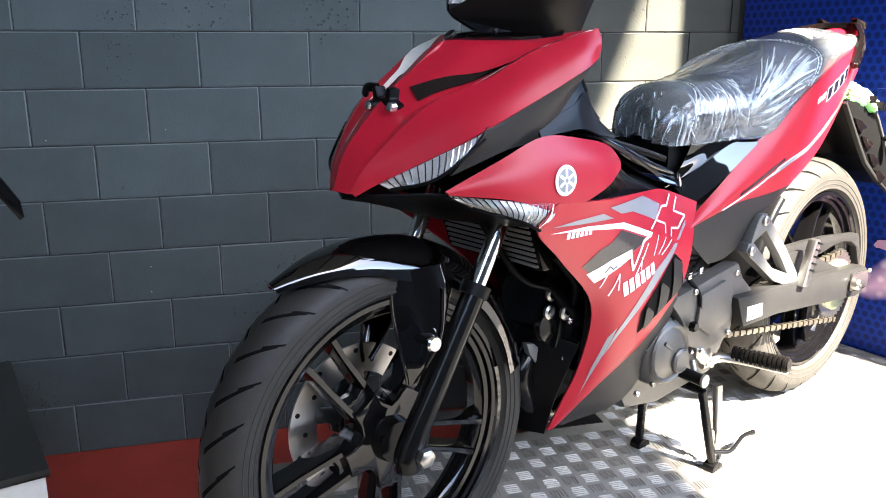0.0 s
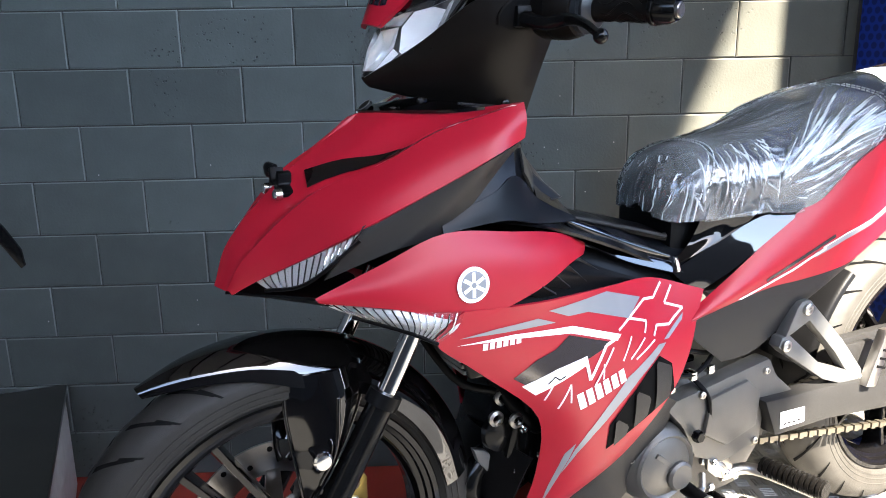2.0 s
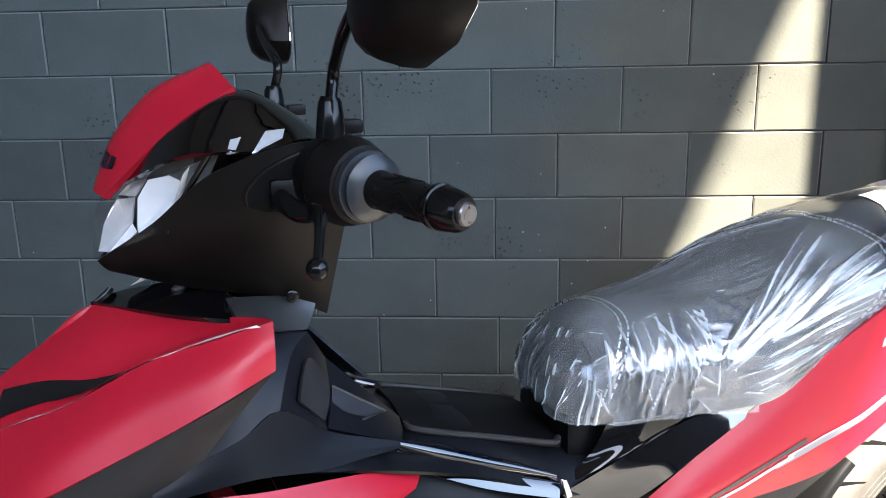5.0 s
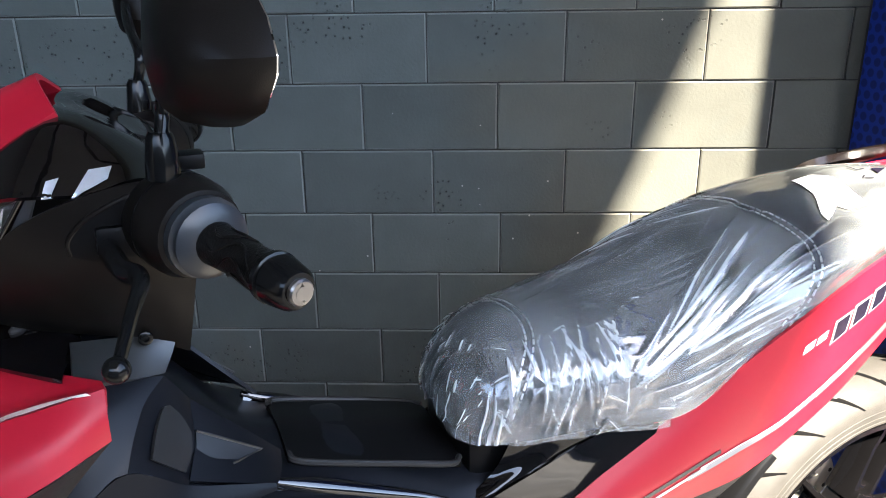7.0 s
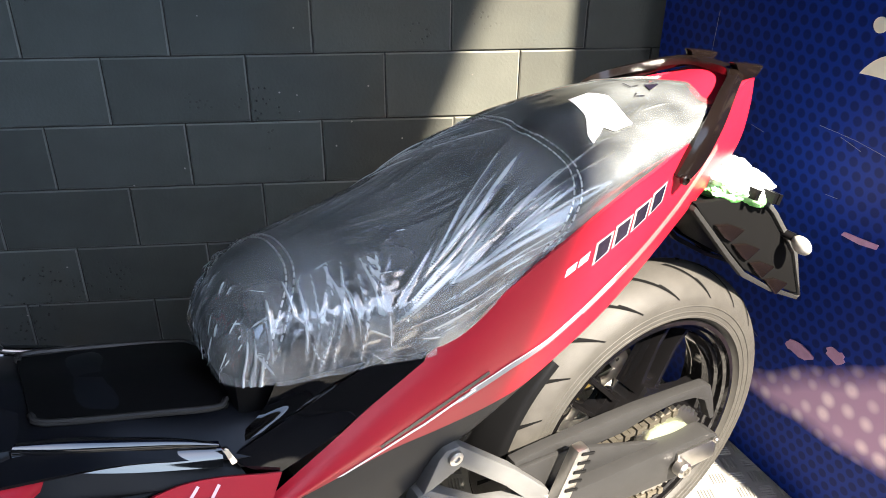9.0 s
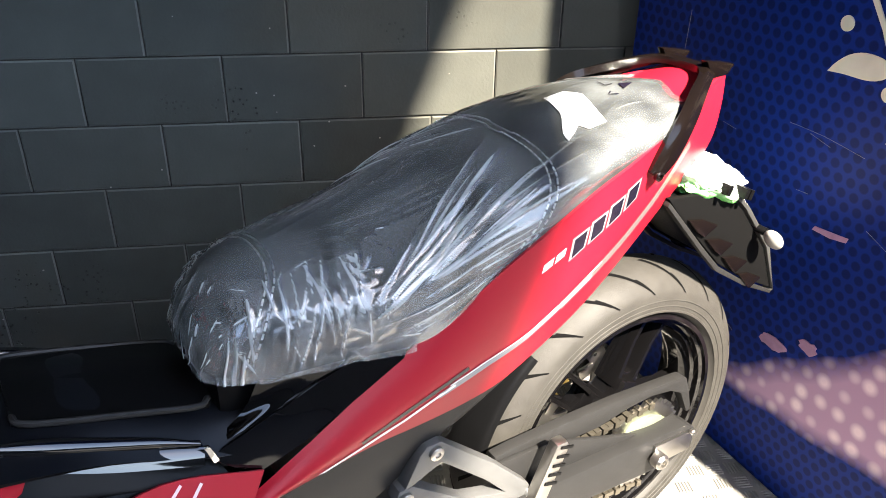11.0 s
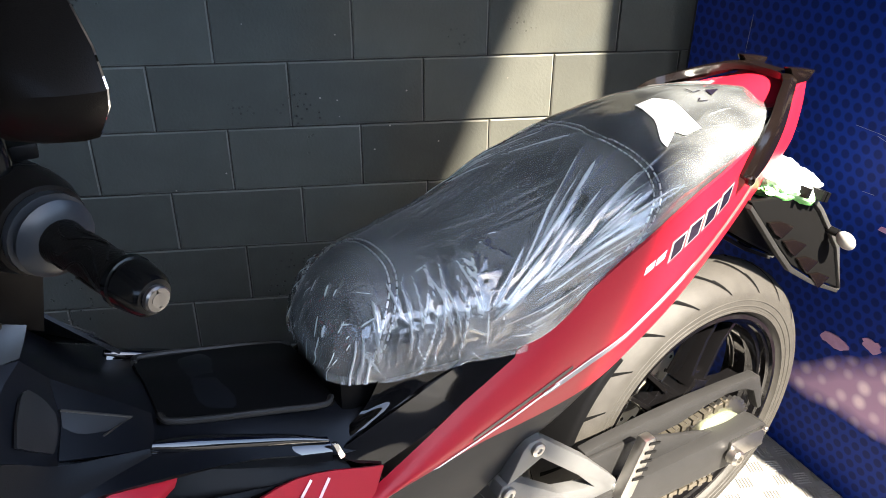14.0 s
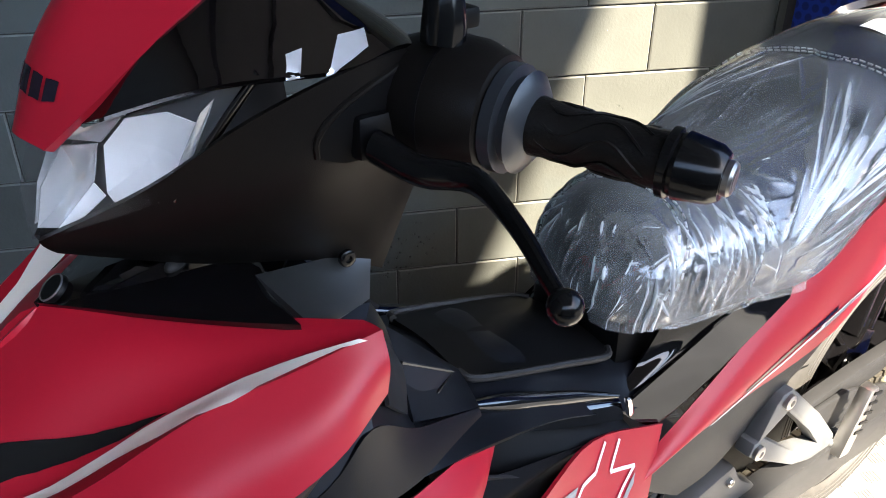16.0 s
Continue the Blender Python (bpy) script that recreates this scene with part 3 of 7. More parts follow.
rw = wheel("rear_wheel", RX, RZ, 0.297, 0.122, 0.214, 117, "black cast rear wheel with a wide road tyre")
disc(rw, RX, -0.085, RZ, 0.10)

# fork and front fender
for s in (1, -1):
    y = 0.088 * s
    fork = part("fork_leg", tube([(1.305, y, 0.262), (1.30, y, 0.295), (1.235, y, 0.405), (1.175, y, 0.508)], [0.020, 0.020, 0.018, 0.018], 14, 4), DARKMETAL, bike, "black fork slider with a chrome tube")
    part("fork_tube", tube([(1.18, y, 0.50), (1.11, y, 0.63)], 0.0135, 14), CHROME, fork, "chrome fork tube")
    part("dust_seal", tube([(1.181, y, 0.498), (1.172, y, 0.514)], 0.0225, 14), BLACK, fork)
    part("axle_nut", lathe([(0, 0), (0.014, 0), (0.014, 0.01), (0.009, 0.013), (0, 0.013)], 6, at=(FX, y + 0.02 * s, FZ)) if s > 0 else lathe([(0, 0), (0.014, 0), (0.014, -0.01), (0, -0.012)], 6, at=(FX, y - 0.02, FZ)), STEEL, fork, "zinc axle nut")
rows = []
for k in range(10):
    a = radians(57 + k * 12.2)
    R = 0.316 - 0.0035 * k
    hw = 0.012 + 0.046 * min(1, (k / 3) ** 0.6)
    drop = 0.014 + 0.050 * min(1, k / 3)
    c, sn = math.cos(a), math.sin(a)
    rows.append([(FX + (R - drop * (1 - math.cos(q))) * c, hw * math.sin(q) / 0.996, FZ + (R - drop * (1 - math.cos(q))) * sn) for q in (-1.48, -1.1, -0.7, -0.33, 0, 0.33, 0.7, 1.1, 1.48)])
fender = part("front_fender", loft(rows, 4, 6, 0.003), GLOSS, bike, "gloss black front fender")
for k in (False, True):
    part("fork_guard", loft([
        [(1.190, 0.040, 0.548), (1.240, 0.076, 0.552), (1.290, 0.036, 0.540)],
        [(1.192, 0.052, 0.510), (1.236, 0.086, 0.505), (1.292, 0.038, 0.495)],
        [(1.214, 0.054, 0.455), (1.244, 0.088, 0.452), (1.288, 0.044, 0.450)],
        [(1.244, 0.056, 0.402), (1.262, 0.078, 0.405), (1.284, 0.056, 0.405)],
        [(1.264, 0.058, 0.376), (1.272, 0.064, 0.376), (1.280, 0.058, 0.376)]], 5, 6, 0.003, mirror=k), GLOSS, fender)
for s in (1, -1):
    for e in ([(1.190, 0.040, 0.548), (1.192, 0.052, 0.510), (1.214, 0.054, 0.455), (1.244, 0.056, 0.402), (1.264, 0.058, 0.376)], [(1.290, 0.036, 0.540), (1.292, 0.038, 0.495), (1.288, 0.044, 0.450), (1.284, 0.056, 0.405), (1.280, 0.058, 0.376)], [(1.236, 0.088, 0.520), (1.244, 0.091, 0.452), (1.264, 0.081, 0.405)]):
        part("guard_rim", tube([(a, b * s, c) for a, b, c in e], 0.0026, 10), GLOSS, fender)
part("reflector", lathe([(0, 0.0), (0.0125, 0.0), (0.0125, 0.004), (0.010, 0.007), (0.0, 0.008)], 20, at=(1.265, 0.098, 0.447)), CHROME, fender, "round clear reflector")
part("reflector_post", tube([(1.265, 0.06, 0.447), (1.265, 0.099, 0.447)], 0.007, 10), DARKMETAL, fender)
cal = part("front_caliper", slab([(1.150, 0.262), (1.185, 0.250), (1.205, 0.275), (1.196, 0.330), (1.170, 0.345), (1.150, 0.320)], -0.088, -0.048, 0.006), GOLD, bike, "gold and silver brake caliper")
for z in (0.285, 0.318):
    part("piston_cap", lathe([(0, 0.0), (0.011, 0.0), (0.011, 0.006), (0.008, 0.008), (0, 0.008)], 16, at=(1.176, -0.048, z)), STEEL, cal)

# red nose fairing, left and right halves
NOSE = [
    [(1.358, 0.0, 0.662), (1.354, 0.012, 0.660), (1.349, 0.024, 0.660), (1.344, 0.032, 0.656)],
    [(1.335, 0.0, 0.718), (1.330, 0.022, 0.712), (1.327, 0.044, 0.704), (1.322, 0.055, 0.674)],
    [(1.268, 0.0, 0.786), (1.262, 0.042, 0.780), (1.256, 0.078, 0.775), (1.269, 0.118, 0.715)],
    [(1.208, 0.0, 0.830), (1.196, 0.060, 0.822), (1.184, 0.116, 0.810), (1.219, 0.160, 0.749)],
    [(1.160, 0.0, 0.862), (1.142, 0.066, 0.850), (1.118, 0.138, 0.846), (1.125, 0.180, 0.793)],
    [(1.085, 0.072, 0.863), (1.076, 0.110, 0.862), (1.062, 0.156, 0.864), (1.066, 0.190, 0.822)],
    [(1.020, 0.150, 0.875), (1.019, 0.158, 0.877), (1.018, 0.167, 0.877), (1.019, 0.172, 0.836)],
]
# the hood falls into a valley beside the crest
HOOD = [
    [(1.355, 0.008, 0.661), (1.351, 0.018, 0.660)],
    [(1.332, 0.018, 0.713), (1.328, 0.034, 0.707)],
    [(1.261, 0.034, 0.775), (1.258, 0.056, 0.768)],
    [(1.199, 0.046, 0.816), (1.191, 0.080, 0.797)],
    [(1.146, 0.055, 0.851), (1.130, 0.100, 0.829)],
    [(1.079, 0.100, 0.860), (1.070, 0.128, 0.857)],
    [(1.019, 0.156, 0.876), (1.0185, 0.161, 0.8765)],
]
both("nose_fairing", [[r[0], *h, r[2]] for r, h in zip(NOSE, HOOD)], RED, label="satin red nose fairing panel")
both("nose_wing", [[r[2], (r[2][0] * 0.5 + r[3][0] * 0.5, r[2][1] * 0.45 + r[3][1] * 0.55 + 0.005 * min(1, k / 2), (r[2][2] + r[3][2]) / 2 + 0.002), r[3]] for k, r in enumerate(NOSE)], RED, label="satin red wing of the nose fairing")
both("fairing_side", [
    [(1.222, 0.158, 0.750), (1.12, 0.176, 0.793), (1.06, 0.186, 0.821), (1.019, 0.168, 0.834)],
    [(1.232, 0.156, 0.732), (1.14, 0.170, 0.766), (1.09, 0.172, 0.784), (1.052, 0.162, 0.796)],
    [(1.262, 0.135, 0.688), (1.19, 0.156, 0.716), (1.15, 0.156, 0.722), (1.112, 0.152, 0.724)],
], GREY, label="matt dark grey fairing side")


def ribbed_lamp(name, rows, label, ribs):
    """A bright ribbed reflector behind a clear lens, on both sides."""
    for k in (False, True):
        inner = [[(x - 0.004, y - 0.007, z) for x, y, z in r] for r in rows]
        lm = part(name, loft(inner, 4, 6, 0.003, mirror=k), REFL, bike, label)
        g = [cr(r, 8) for r in inner]
        n = len(g[0])
        for i in range(ribs):
            j = int(1 + i * (n - 3) / (ribs - 1))
            p = [tuple(Vector((q.x, q.y + 0.0025, q.z)) if not k else Vector((q.x, -q.y - 0.0025, q.z))) for q in (g[0][j], g[1][j], g[2][j])]
            part("rib", tube(p, 0.0009, 6, 3), CHROME if i % 2 else GREY, lm)
        part("lens", loft(rows, 4, 6, 0.0015, mirror=k), GLASS, lm, "clear lens").visible_shadow = False
        rim = [tuple(q if not k else Vector((q.x, -q.y, q.z))) for q in cr(rows[2], 6)]
        part("lens_rim", tube(rim, 0.0024, 6, 1), BLACK, lm)


ribbed_lamp("turn_signal", [
    [(1.323, 0.056, 0.675), (1.27, 0.121, 0.713), (1.219, 0.163, 0.750)],
    [(1.319, 0.063, 0.671), (1.276, 0.127, 0.699), (1.223, 0.165, 0.744)],
    [(1.313, 0.070, 0.667), (1.281, 0.130, 0.686), (1.228, 0.164, 0.736)],
], "clear ribbed turn signal in the fairing", 26)
ribbed_lamp("side_lamp", [
    [(1.270, 0.143, 0.662), (1.19, 0.178, 0.651), (1.112, 0.190, 0.642)],
    [(1.255, 0.147, 0.653), (1.185, 0.184, 0.636), (1.124, 0.193, 0.622)],
    [(1.235, 0.146, 0.643), (1.18, 0.178, 0.624), (1.146, 0.187, 0.607)],
], "clear ribbed lamp under the side cowl", 26)
both("side_cowl", [
    [(1.276, 0.140, 0.670), (1.274, 0.142, 0.668), (1.273, 0.142, 0.666), (1.271, 0.141, 0.664)],
    [(1.200, 0.160, 0.705), (1.196, 0.173, 0.688), (1.192, 0.178, 0.670), (1.190, 0.176, 0.653)],
    [(1.126, 0.170, 0.733), (1.116, 0.184, 0.700), (1.108, 0.188, 0.665), (1.100, 0.185, 0.628)],
    [(1.030, 0.161, 0.722), (1.024, 0.176, 0.698), (1.016, 0.182, 0.672), (1.008, 0.1825, 0.648)],
    [(0.940, 0.132, 0.704), (0.938, 0.142, 0.693), (0.935, 0.150, 0.680), (0.932, 0.151, 0.667)],
    [(0.872, 0.098, 0.676), (0.873, 0.101, 0.673), (0.876, 0.105, 0.668), (0.880, 0.108, 0.662)],
], RED, label="satin red side cowl")
both("leg_shield", [
    [(1.112, 0.188, 0.641), (1.000, 0.182, 0.632), (0.870, 0.150, 0.625), (0.760, 0.112, 0.612), (0.655, 0.112, 0.578)],
    [(1.146, 0.182, 0.606), (1.020, 0.178, 0.598), (0.880, 0.160, 0.590), (0.766, 0.128, 0.574), (0.676, 0.124, 0.546)],
    [(1.078, 0.165, 0.548), (0.975, 0.170, 0.546), (0.872, 0.166, 0.540), (0.780, 0.152, 0.520), (0.705, 0.140, 0.492)],
    [(0.972, 0.138, 0.452), (0.922, 0.156, 0.450), (0.870, 0.160, 0.446), (0.810, 0.157, 0.440), (0.750, 0.150, 0.436)],
    [(0.956, 0.108, 0.345), (0.924, 0.126, 0.342), (0.890, 0.133, 0.340), (0.855, 0.134, 0.345), (0.815, 0.128, 0.350)],
    [(0.970, 0.082, 0.266), (0.950, 0.091, 0.264), (0.932, 0.095, 0.266), (0.915, 0.095, 0.270), (0.895, 0.093, 0.275)],
    [(0.980, 0.059, 0.206), (0.974, 0.062, 0.207), (0.968, 0.063, 0.209), (0.962, 0.064, 0.211), (0.955, 0.064, 0.214)],
], RED, label="satin red leg shield")
both("belly_panel", [
    [(0.750, 0.148, 0.436), (0.815, 0.126, 0.350), (0.895, 0.091, 0.275), (0.955, 0.062, 0.213)],
    [(0.725, 0.132, 0.42), (0.780, 0.118, 0.335), (0.855, 0.092, 0.250), (0.945, 0.056, 0.204)],
    [(0.700, 0.118, 0.405), (0.745, 0.108, 0.32), (0.812, 0.088, 0.226), (0.930, 0.048, 0.196)],
], GREY, label="matt grey belly panel")
TAIL_TOP = [(0.690, 0.116, 0.545), (0.600, 0.118, 0.598), (0.477, 0.121, 0.675), (0.420, 0.132, 0.712), (0.354, 0.143, 0.760), (0.300, 0.148, 0.792), (0.222, 0.140, 0.822), (0.146, 0.128, 0.842), (0.040, 0.095, 0.864), (-0.060, 0.055, 0.884), (-0.100, 0.044, 0.890)]
TAIL_LOW = [(0.700, 0.122, 0.530), (0.610, 0.128, 0.552), (0.530, 0.130, 0.566), (0.470, 0.130, 0.568), (0.400, 0.129, 0.572), (0.340, 0.125, 0.580), (0.270, 0.117, 0.604), (0.190, 0.105, 0.636), (0.100, 0.086, 0.680), (0.000, 0.058, 0.724), (-0.090, 0.034, 0.760)]


def between(a, b, t, out=0.0):
    return (a[0] + (b[0] - a[0]) * t, a[1] + (b[1] - a[1]) * t + out, a[2] + (b[2] - a[2]) * t)


both("tail_panel", [TAIL_TOP, [between(a, b, 0.30, 0.007) for a, b in zip(TAIL_TOP, TAIL_LOW)], [between(a, b, 0.66, 0.009) for a, b in zip(TAIL_TOP, TAIL_LOW)], TAIL_LOW], RED, m=4, label="satin red tail panel")
both("tail_lower", [
    [(0.705, 0.118, 0.530), (0.610, 0.125, 0.553), (0.515, 0.127, 0.568), (0.400, 0.126, 0.574), (0.281, 0.115, 0.604)],
    [(0.670, 0.120, 0.498), (0.590, 0.124, 0.508), (0.510, 0.124, 0.522), (0.410, 0.122, 0.540), (0.320, 0.112, 0.570)],
    [(0.610, 0.116, 0.452), (0.550, 0.116, 0.455), (0.490, 0.114, 0.480), (0.430, 0.110, 0.515), (0.360, 0.102, 0.55)],
], GREY, label="matt grey lower tail panel")

# centre tunnel
rows = []
for x, ys, zs, yh, zh, zt in ((1.06, 0.140, 0.735, 0.075, 0.800, 0.820), (0.98, 0.142, 0.720, 0.085, 0.780, 0.800), (0.90, 0.125, 0.695, 0.070, 0.705, 0.720),
                              (0.80, 0.105, 0.655, 0.062, 0.686, 0.694), (0.70, 0.100, 0.610, 0.062, 0.640, 0.650), (0.62, 0.100, 0.590, 0.062, 0.630, 0.64)):
    rows.append([(x, -ys, zs), (x, -yh, zh), (x, 0, zt), (x, yh, zh), (x, ys, zs)])
part("centre_tunnel", loft(rows, 4, 5, 0.004), NAVY, bike, "black plastic centre tunnel")
part("underseat_box", box(0.44, 0.682, -0.064, 0.064, 0.55, 0.692, 0.012), BLACK, bike)
both("gloss_trim", [
    [(0.706, 0.0955, 0.609), (0.62, 0.1010, 0.644), (0.539, 0.1075, 0.6765), (0.478, 0.1222, 0.681)],
    [(0.688, 0.1012, 0.592), (0.61, 0.1078, 0.6225), (0.540, 0.1138, 0.6565), (0.480, 0.1236, 0.676)],
    [(0.662, 0.1070, 0.572), (0.60, 0.114, 0.600), (0.540, 0.120, 0.636), (0.483, 0.125, 0.671)],
], GLOSS, label="gloss black side trim")
both("seat_side_panel", [
    [(0.712, 0.080, 0.606), (0.660, 0.078, 0.640), (0.635, 0.086, 0.694)],
    [(0.670, 0.090, 0.622), (0.615, 0.093, 0.656), (0.585, 0.098, 0.694)],
    [(0.622, 0.0965, 0.641), (0.575, 0.101, 0.660), (0.535, 0.106, 0.690)],
], WHEELBLACK, label="gloss black panel below the seat")
# seat
rows = []
for x, hw, zb, zt in ((0.694, 0.034, 0.688, 0.698), (0.690, 0.050, 0.687, 0.728), (0.672, 0.068, 0.682, 0.758), (0.636, 0.089, 0.679, 0.783), (0.560, 0.112, 0.688, 0.792), (0.450, 0.130, 0.690, 0.813),
                      (0.360, 0.137, 0.752, 0.843), (0.250, 0.133, 0.803, 0.869), (0.120, 0.115, 0.832, 0.889), (0.030, 0.088, 0.852, 0.888), (-0.045, 0.045, 0.866, 0.876)):
    zm = zb + (zt - zb) * 0.55
    rows.append([(x, -hw, zb), (x, -hw * 0.97, zm), (x, -hw * 0.62, zt - 0.012), (x, 0, zt), (x, hw * 0.62, zt - 0.012), (x, hw * 0.97, zm), (x, hw, zb)])
rows_seat = rows
seat = part("seat", loft(rows, 8, 8, 0.01), mat("black_vinyl", (0.006, 0.006, 0.007), 0.42, spec=0.2), bike, "black vinyl seat under clear plastic wrap")

from mathutils.bvhtree import BVHTree


def tree(*obs):
    vs, ps = [], []
    for ob in obs:
        b = len(vs)
        vs += [v.co.copy() for v in ob.data.vertices]
        ps += [[b + i for i in p.vertices] for p in ob.data.polygons]
    return BVHTree.FromPolygons(vs, ps)


def sticker(name, outline, trees, material, parent, off=0.0011, way="y", mirror=False, label="", step=0.012):
    """A thin film laid on a panel: the outline is in the side plane (way y) or in plan (way z)."""
    bm = bmesh.new()
    f = bm.faces.new([bm.verts.new((a, b, 0)) for a, b in outline])
    bmesh.ops.triangulate(bm, faces=[f])
    for _ in range(4):
        es = [e for e in bm.edges if e.calc_length() > step]
        if not es:
            break
        bmesh.ops.subdivide_edges(bm, edges=es, cuts=1)
        bmesh.ops.triangulate(bm, faces=[q for q in bm.faces if len(q.verts) > 3])
    for v in bm.verts:
        a, b = v.co.x, v.co.y
        o, d = (Vector((a, 0.6, b)), Vector((0, -1, 0))) if way == "y" else (Vector((a, b, 1.5)), Vector((0, 0, -1)))
        hit = trees.ray_cast(o, d)
        if hit[0] is None:
            near = trees.find_nearest(Vector((a, 0.14, b)) if way == "y" else Vector((a, b, 0.8)))
            hit = near
        n = hit[1] if hit[1].dot(d) < 0 else -hit[1]
        v.co = hit[0] + n * off
        if mirror:
            v.co.y *= -1
    bmesh.ops.recalc_face_normals(bm, faces=bm.faces)
    return part(name, bm, material, parent, label)


def line(points, w):
    """The outline of a line of width w."""
    p = [Vector(q).to_2d() for q in points]
    l, r = [], []
    for i, q in enumerate(p):
        d = (p[min(i + 1, len(p) - 1)] - p[max(i - 1, 0)]).normalized()
        n = Vector((-d.y, d.x)) * w / 2
        l.append(tuple(q + n))
        r.append(tuple(q - n))
    return l + r[::-1]


def ring(cx, cz, r, n=24):
    return [(cx + r * math.cos(2 * math.pi * k / n), cz + r * math.sin(2 * math.pi * k / n)) for k in range(n)]


def bolt(parent, x, y, z, r=0.006, material=STEEL, name="bolt", h=0.005):
    s = 1 if y > 0 else -1
    ob = part(name, lathe([(0, 0), (r, 0), (r, h * s), (r * 0.75, h * 1.3 * s), (r * 0.45, h * 1.3 * s), (r * 0.4, h * 0.7 * s), (0, h * 0.7 * s)], 12, at=(x, y, z)), material, parent)
    return ob


by = {}
for o in bike.children:
    by.setdefault(o.name.split(".")[0], []).append(o)
nose, cowl, leg, tail = by["nose_fairing"], by["side_cowl"], by["leg_shield"], by["tail_panel"]

# black liners behind the red skins
both("inner_liner", [
    [(1.26, 0.125, 0.655), (1.18, 0.160, 0.66), (1.08, 0.166, 0.66), (0.98, 0.160, 0.66), (0.90, 0.125, 0.66)],
    [(1.085, 0.168, 0.60), (1.00, 0.168, 0.60), (0.90, 0.148, 0.60), (0.78, 0.11, 0.60), (0.70, 0.10, 0.57)],
    [(1.025, 0.140, 0.54), (0.96, 0.150, 0.54), (0.87, 0.150, 0.54), (0.78, 0.135, 0.52), (0.72, 0.124, 0.49)],
    [(0.952, 0.108, 0.45), (0.92, 0.132, 0.45), (0.87, 0.142, 0.446), (0.81, 0.14, 0.44), (0.76, 0.132, 0.436)],
    [(0.935, 0.084, 0.34), (0.92, 0.105, 0.34), (0.89, 0.113, 0.34), (0.855, 0.115, 0.345), (0.82, 0.11, 0.35)],
    [(0.950, 0.050, 0.22), (0.945, 0.052, 0.225), (0.935, 0.053, 0.23), (0.925, 0.054, 0.235), (0.91, 0.052, 0.24)],
], BLACK, thick=0.003, label="black inner liner")
both("under_nose", [
    [(1.345, 0.0, 0.652), (1.318, 0.055, 0.66), (1.272, 0.115, 0.664), (1.262, 0.138, 0.662)],
    [(1.28, 0.0, 0.635), (1.25, 0.05, 0.64), (1.21, 0.11, 0.645), (1.19, 0.16, 0.645)],
    [(1.17, 0.0, 0.600), (1.15, 0.05, 0.60), (1.13, 0.10, 0.60), (1.12, 0.150, 0.605)],
], BLACK, thick=0.003, label="black panel under the nose")

# front of the engine bay: radiator, hoses, frame
rad = part("radiator", slab([(1.075, 0.61), (1.098, 0.61), (1.066, 0.52), (1.042, 0.52)], -0.10, 0.12, 0.004), DARKMETAL, bike, "finned radiator behind the fork")
FIN = mat("pale_radiator_fin", (0.22, 0.21, 0.195), 0.45, 0.3, vary=0.1)
for k in range(9):
    z = 0.525 + 0.0092 * k
    x = 1.066 + (z - 0.52) * 0.356
    part("fin", box(x, x + 0.004, -0.09, 0.112, z, z + 0.0048, 0), FIN, rad, smooth=False)
part("inner_cowl", loft([
    [(0.985, -0.056, 0.200), (1.000, 0.0, 0.196), (0.985, 0.056, 0.200)],
    [(0.986, -0.078, 0.270), (1.010, 0.0, 0.275), (0.986, 0.078, 0.270)],
    [(0.972, -0.098, 0.340), (1.004, 0.0, 0.350), (0.972, 0.098, 0.340)],
    [(0.960, -0.106, 0.372), (0.990, 0.0, 0.385), (0.960, 0.106, 0.372)]], 4, 5, 0.004), BLACK, bike, "black inner cowl below the engine")
part("frame", slab([(1.06, 0.80), (0.98, 0.80), (0.82, 0.50), (0.60, 0.44), (0.60, 0.36), (0.86, 0.40), (0.94, 0.46)], -0.05, 0.05, 0.006), DARKMETAL, bike, "black steel frame")
eng = part("engine", slab([(0.46, 0.40), (0.60, 0.43), (0.74, 0.42), (0.82, 0.40), (0.86, 0.30), (0.80, 0.20), (0.70, 0.185), (0.52, 0.20), (0.46, 0.28)], -0.095, 0.088, 0.014), ENGINE, bike, "grey painted engine")
cyl = part("cylinder", slab([(0.80, 0.42), (0.96, 0.46), (0.985, 0.36), (0.82, 0.29)], -0.075, 0.075, 0.012), DARKMETAL, eng, "black finned cylinder")
for k in range(6):
    x = 0.84 + 0.02 * k
    part("cooling_fin", slab([(x, 0.435 + 0.2 * (x - 0.84)), (x + 0.006, 0.436 + 0.2 * (x - 0.84)), (x + 0.026, 0.30 + 0.2 * (x - 0.84)), (x + 0.02, 0.30 + 0.2 * (x - 0.84))], -0.084, 0.084, 0.001), DARKMETAL, cyl)
gen = part("generator_cover", lathe([(0.0, 0.128), (0.030, 0.128), (0.036, 0.124), (0.050, 0.122), (0.062, 0.112), (0.067, 0.095), (0.067, 0.07)], 40, at=(0.722, 0, 0.302)), ENGINE, eng, "round grey engine cover")
part("cover_cap", lathe([(0.0, 0.137), (0.020, 0.137), (0.024, 0.133), (0.024, 0.12)], 24, at=(0.70, 0, 0.285)), ENGINE, gen)
for a in (20, 80, 150, 215, 300):
    bolt(gen, 0.722 + 0.064 * math.cos(radians(a)), 0.108, 0.302 + 0.064 * math.sin(radians(a)), 0.0055)
spc = part("sprocket_cover", slab([(0.735, 0.405), (0.66, 0.415), (0.60, 0.425), (0.505, 0.440), (0.485, 0.405), (0.43, 0.36), (0.508, 0.355), (0.515, 0.292), (0.60, 0.275), (0.66, 0.30), (0.69, 0.36)], 0.088, 0.122, 0.008), ENGINE, eng, "angular grey sprocket cover")
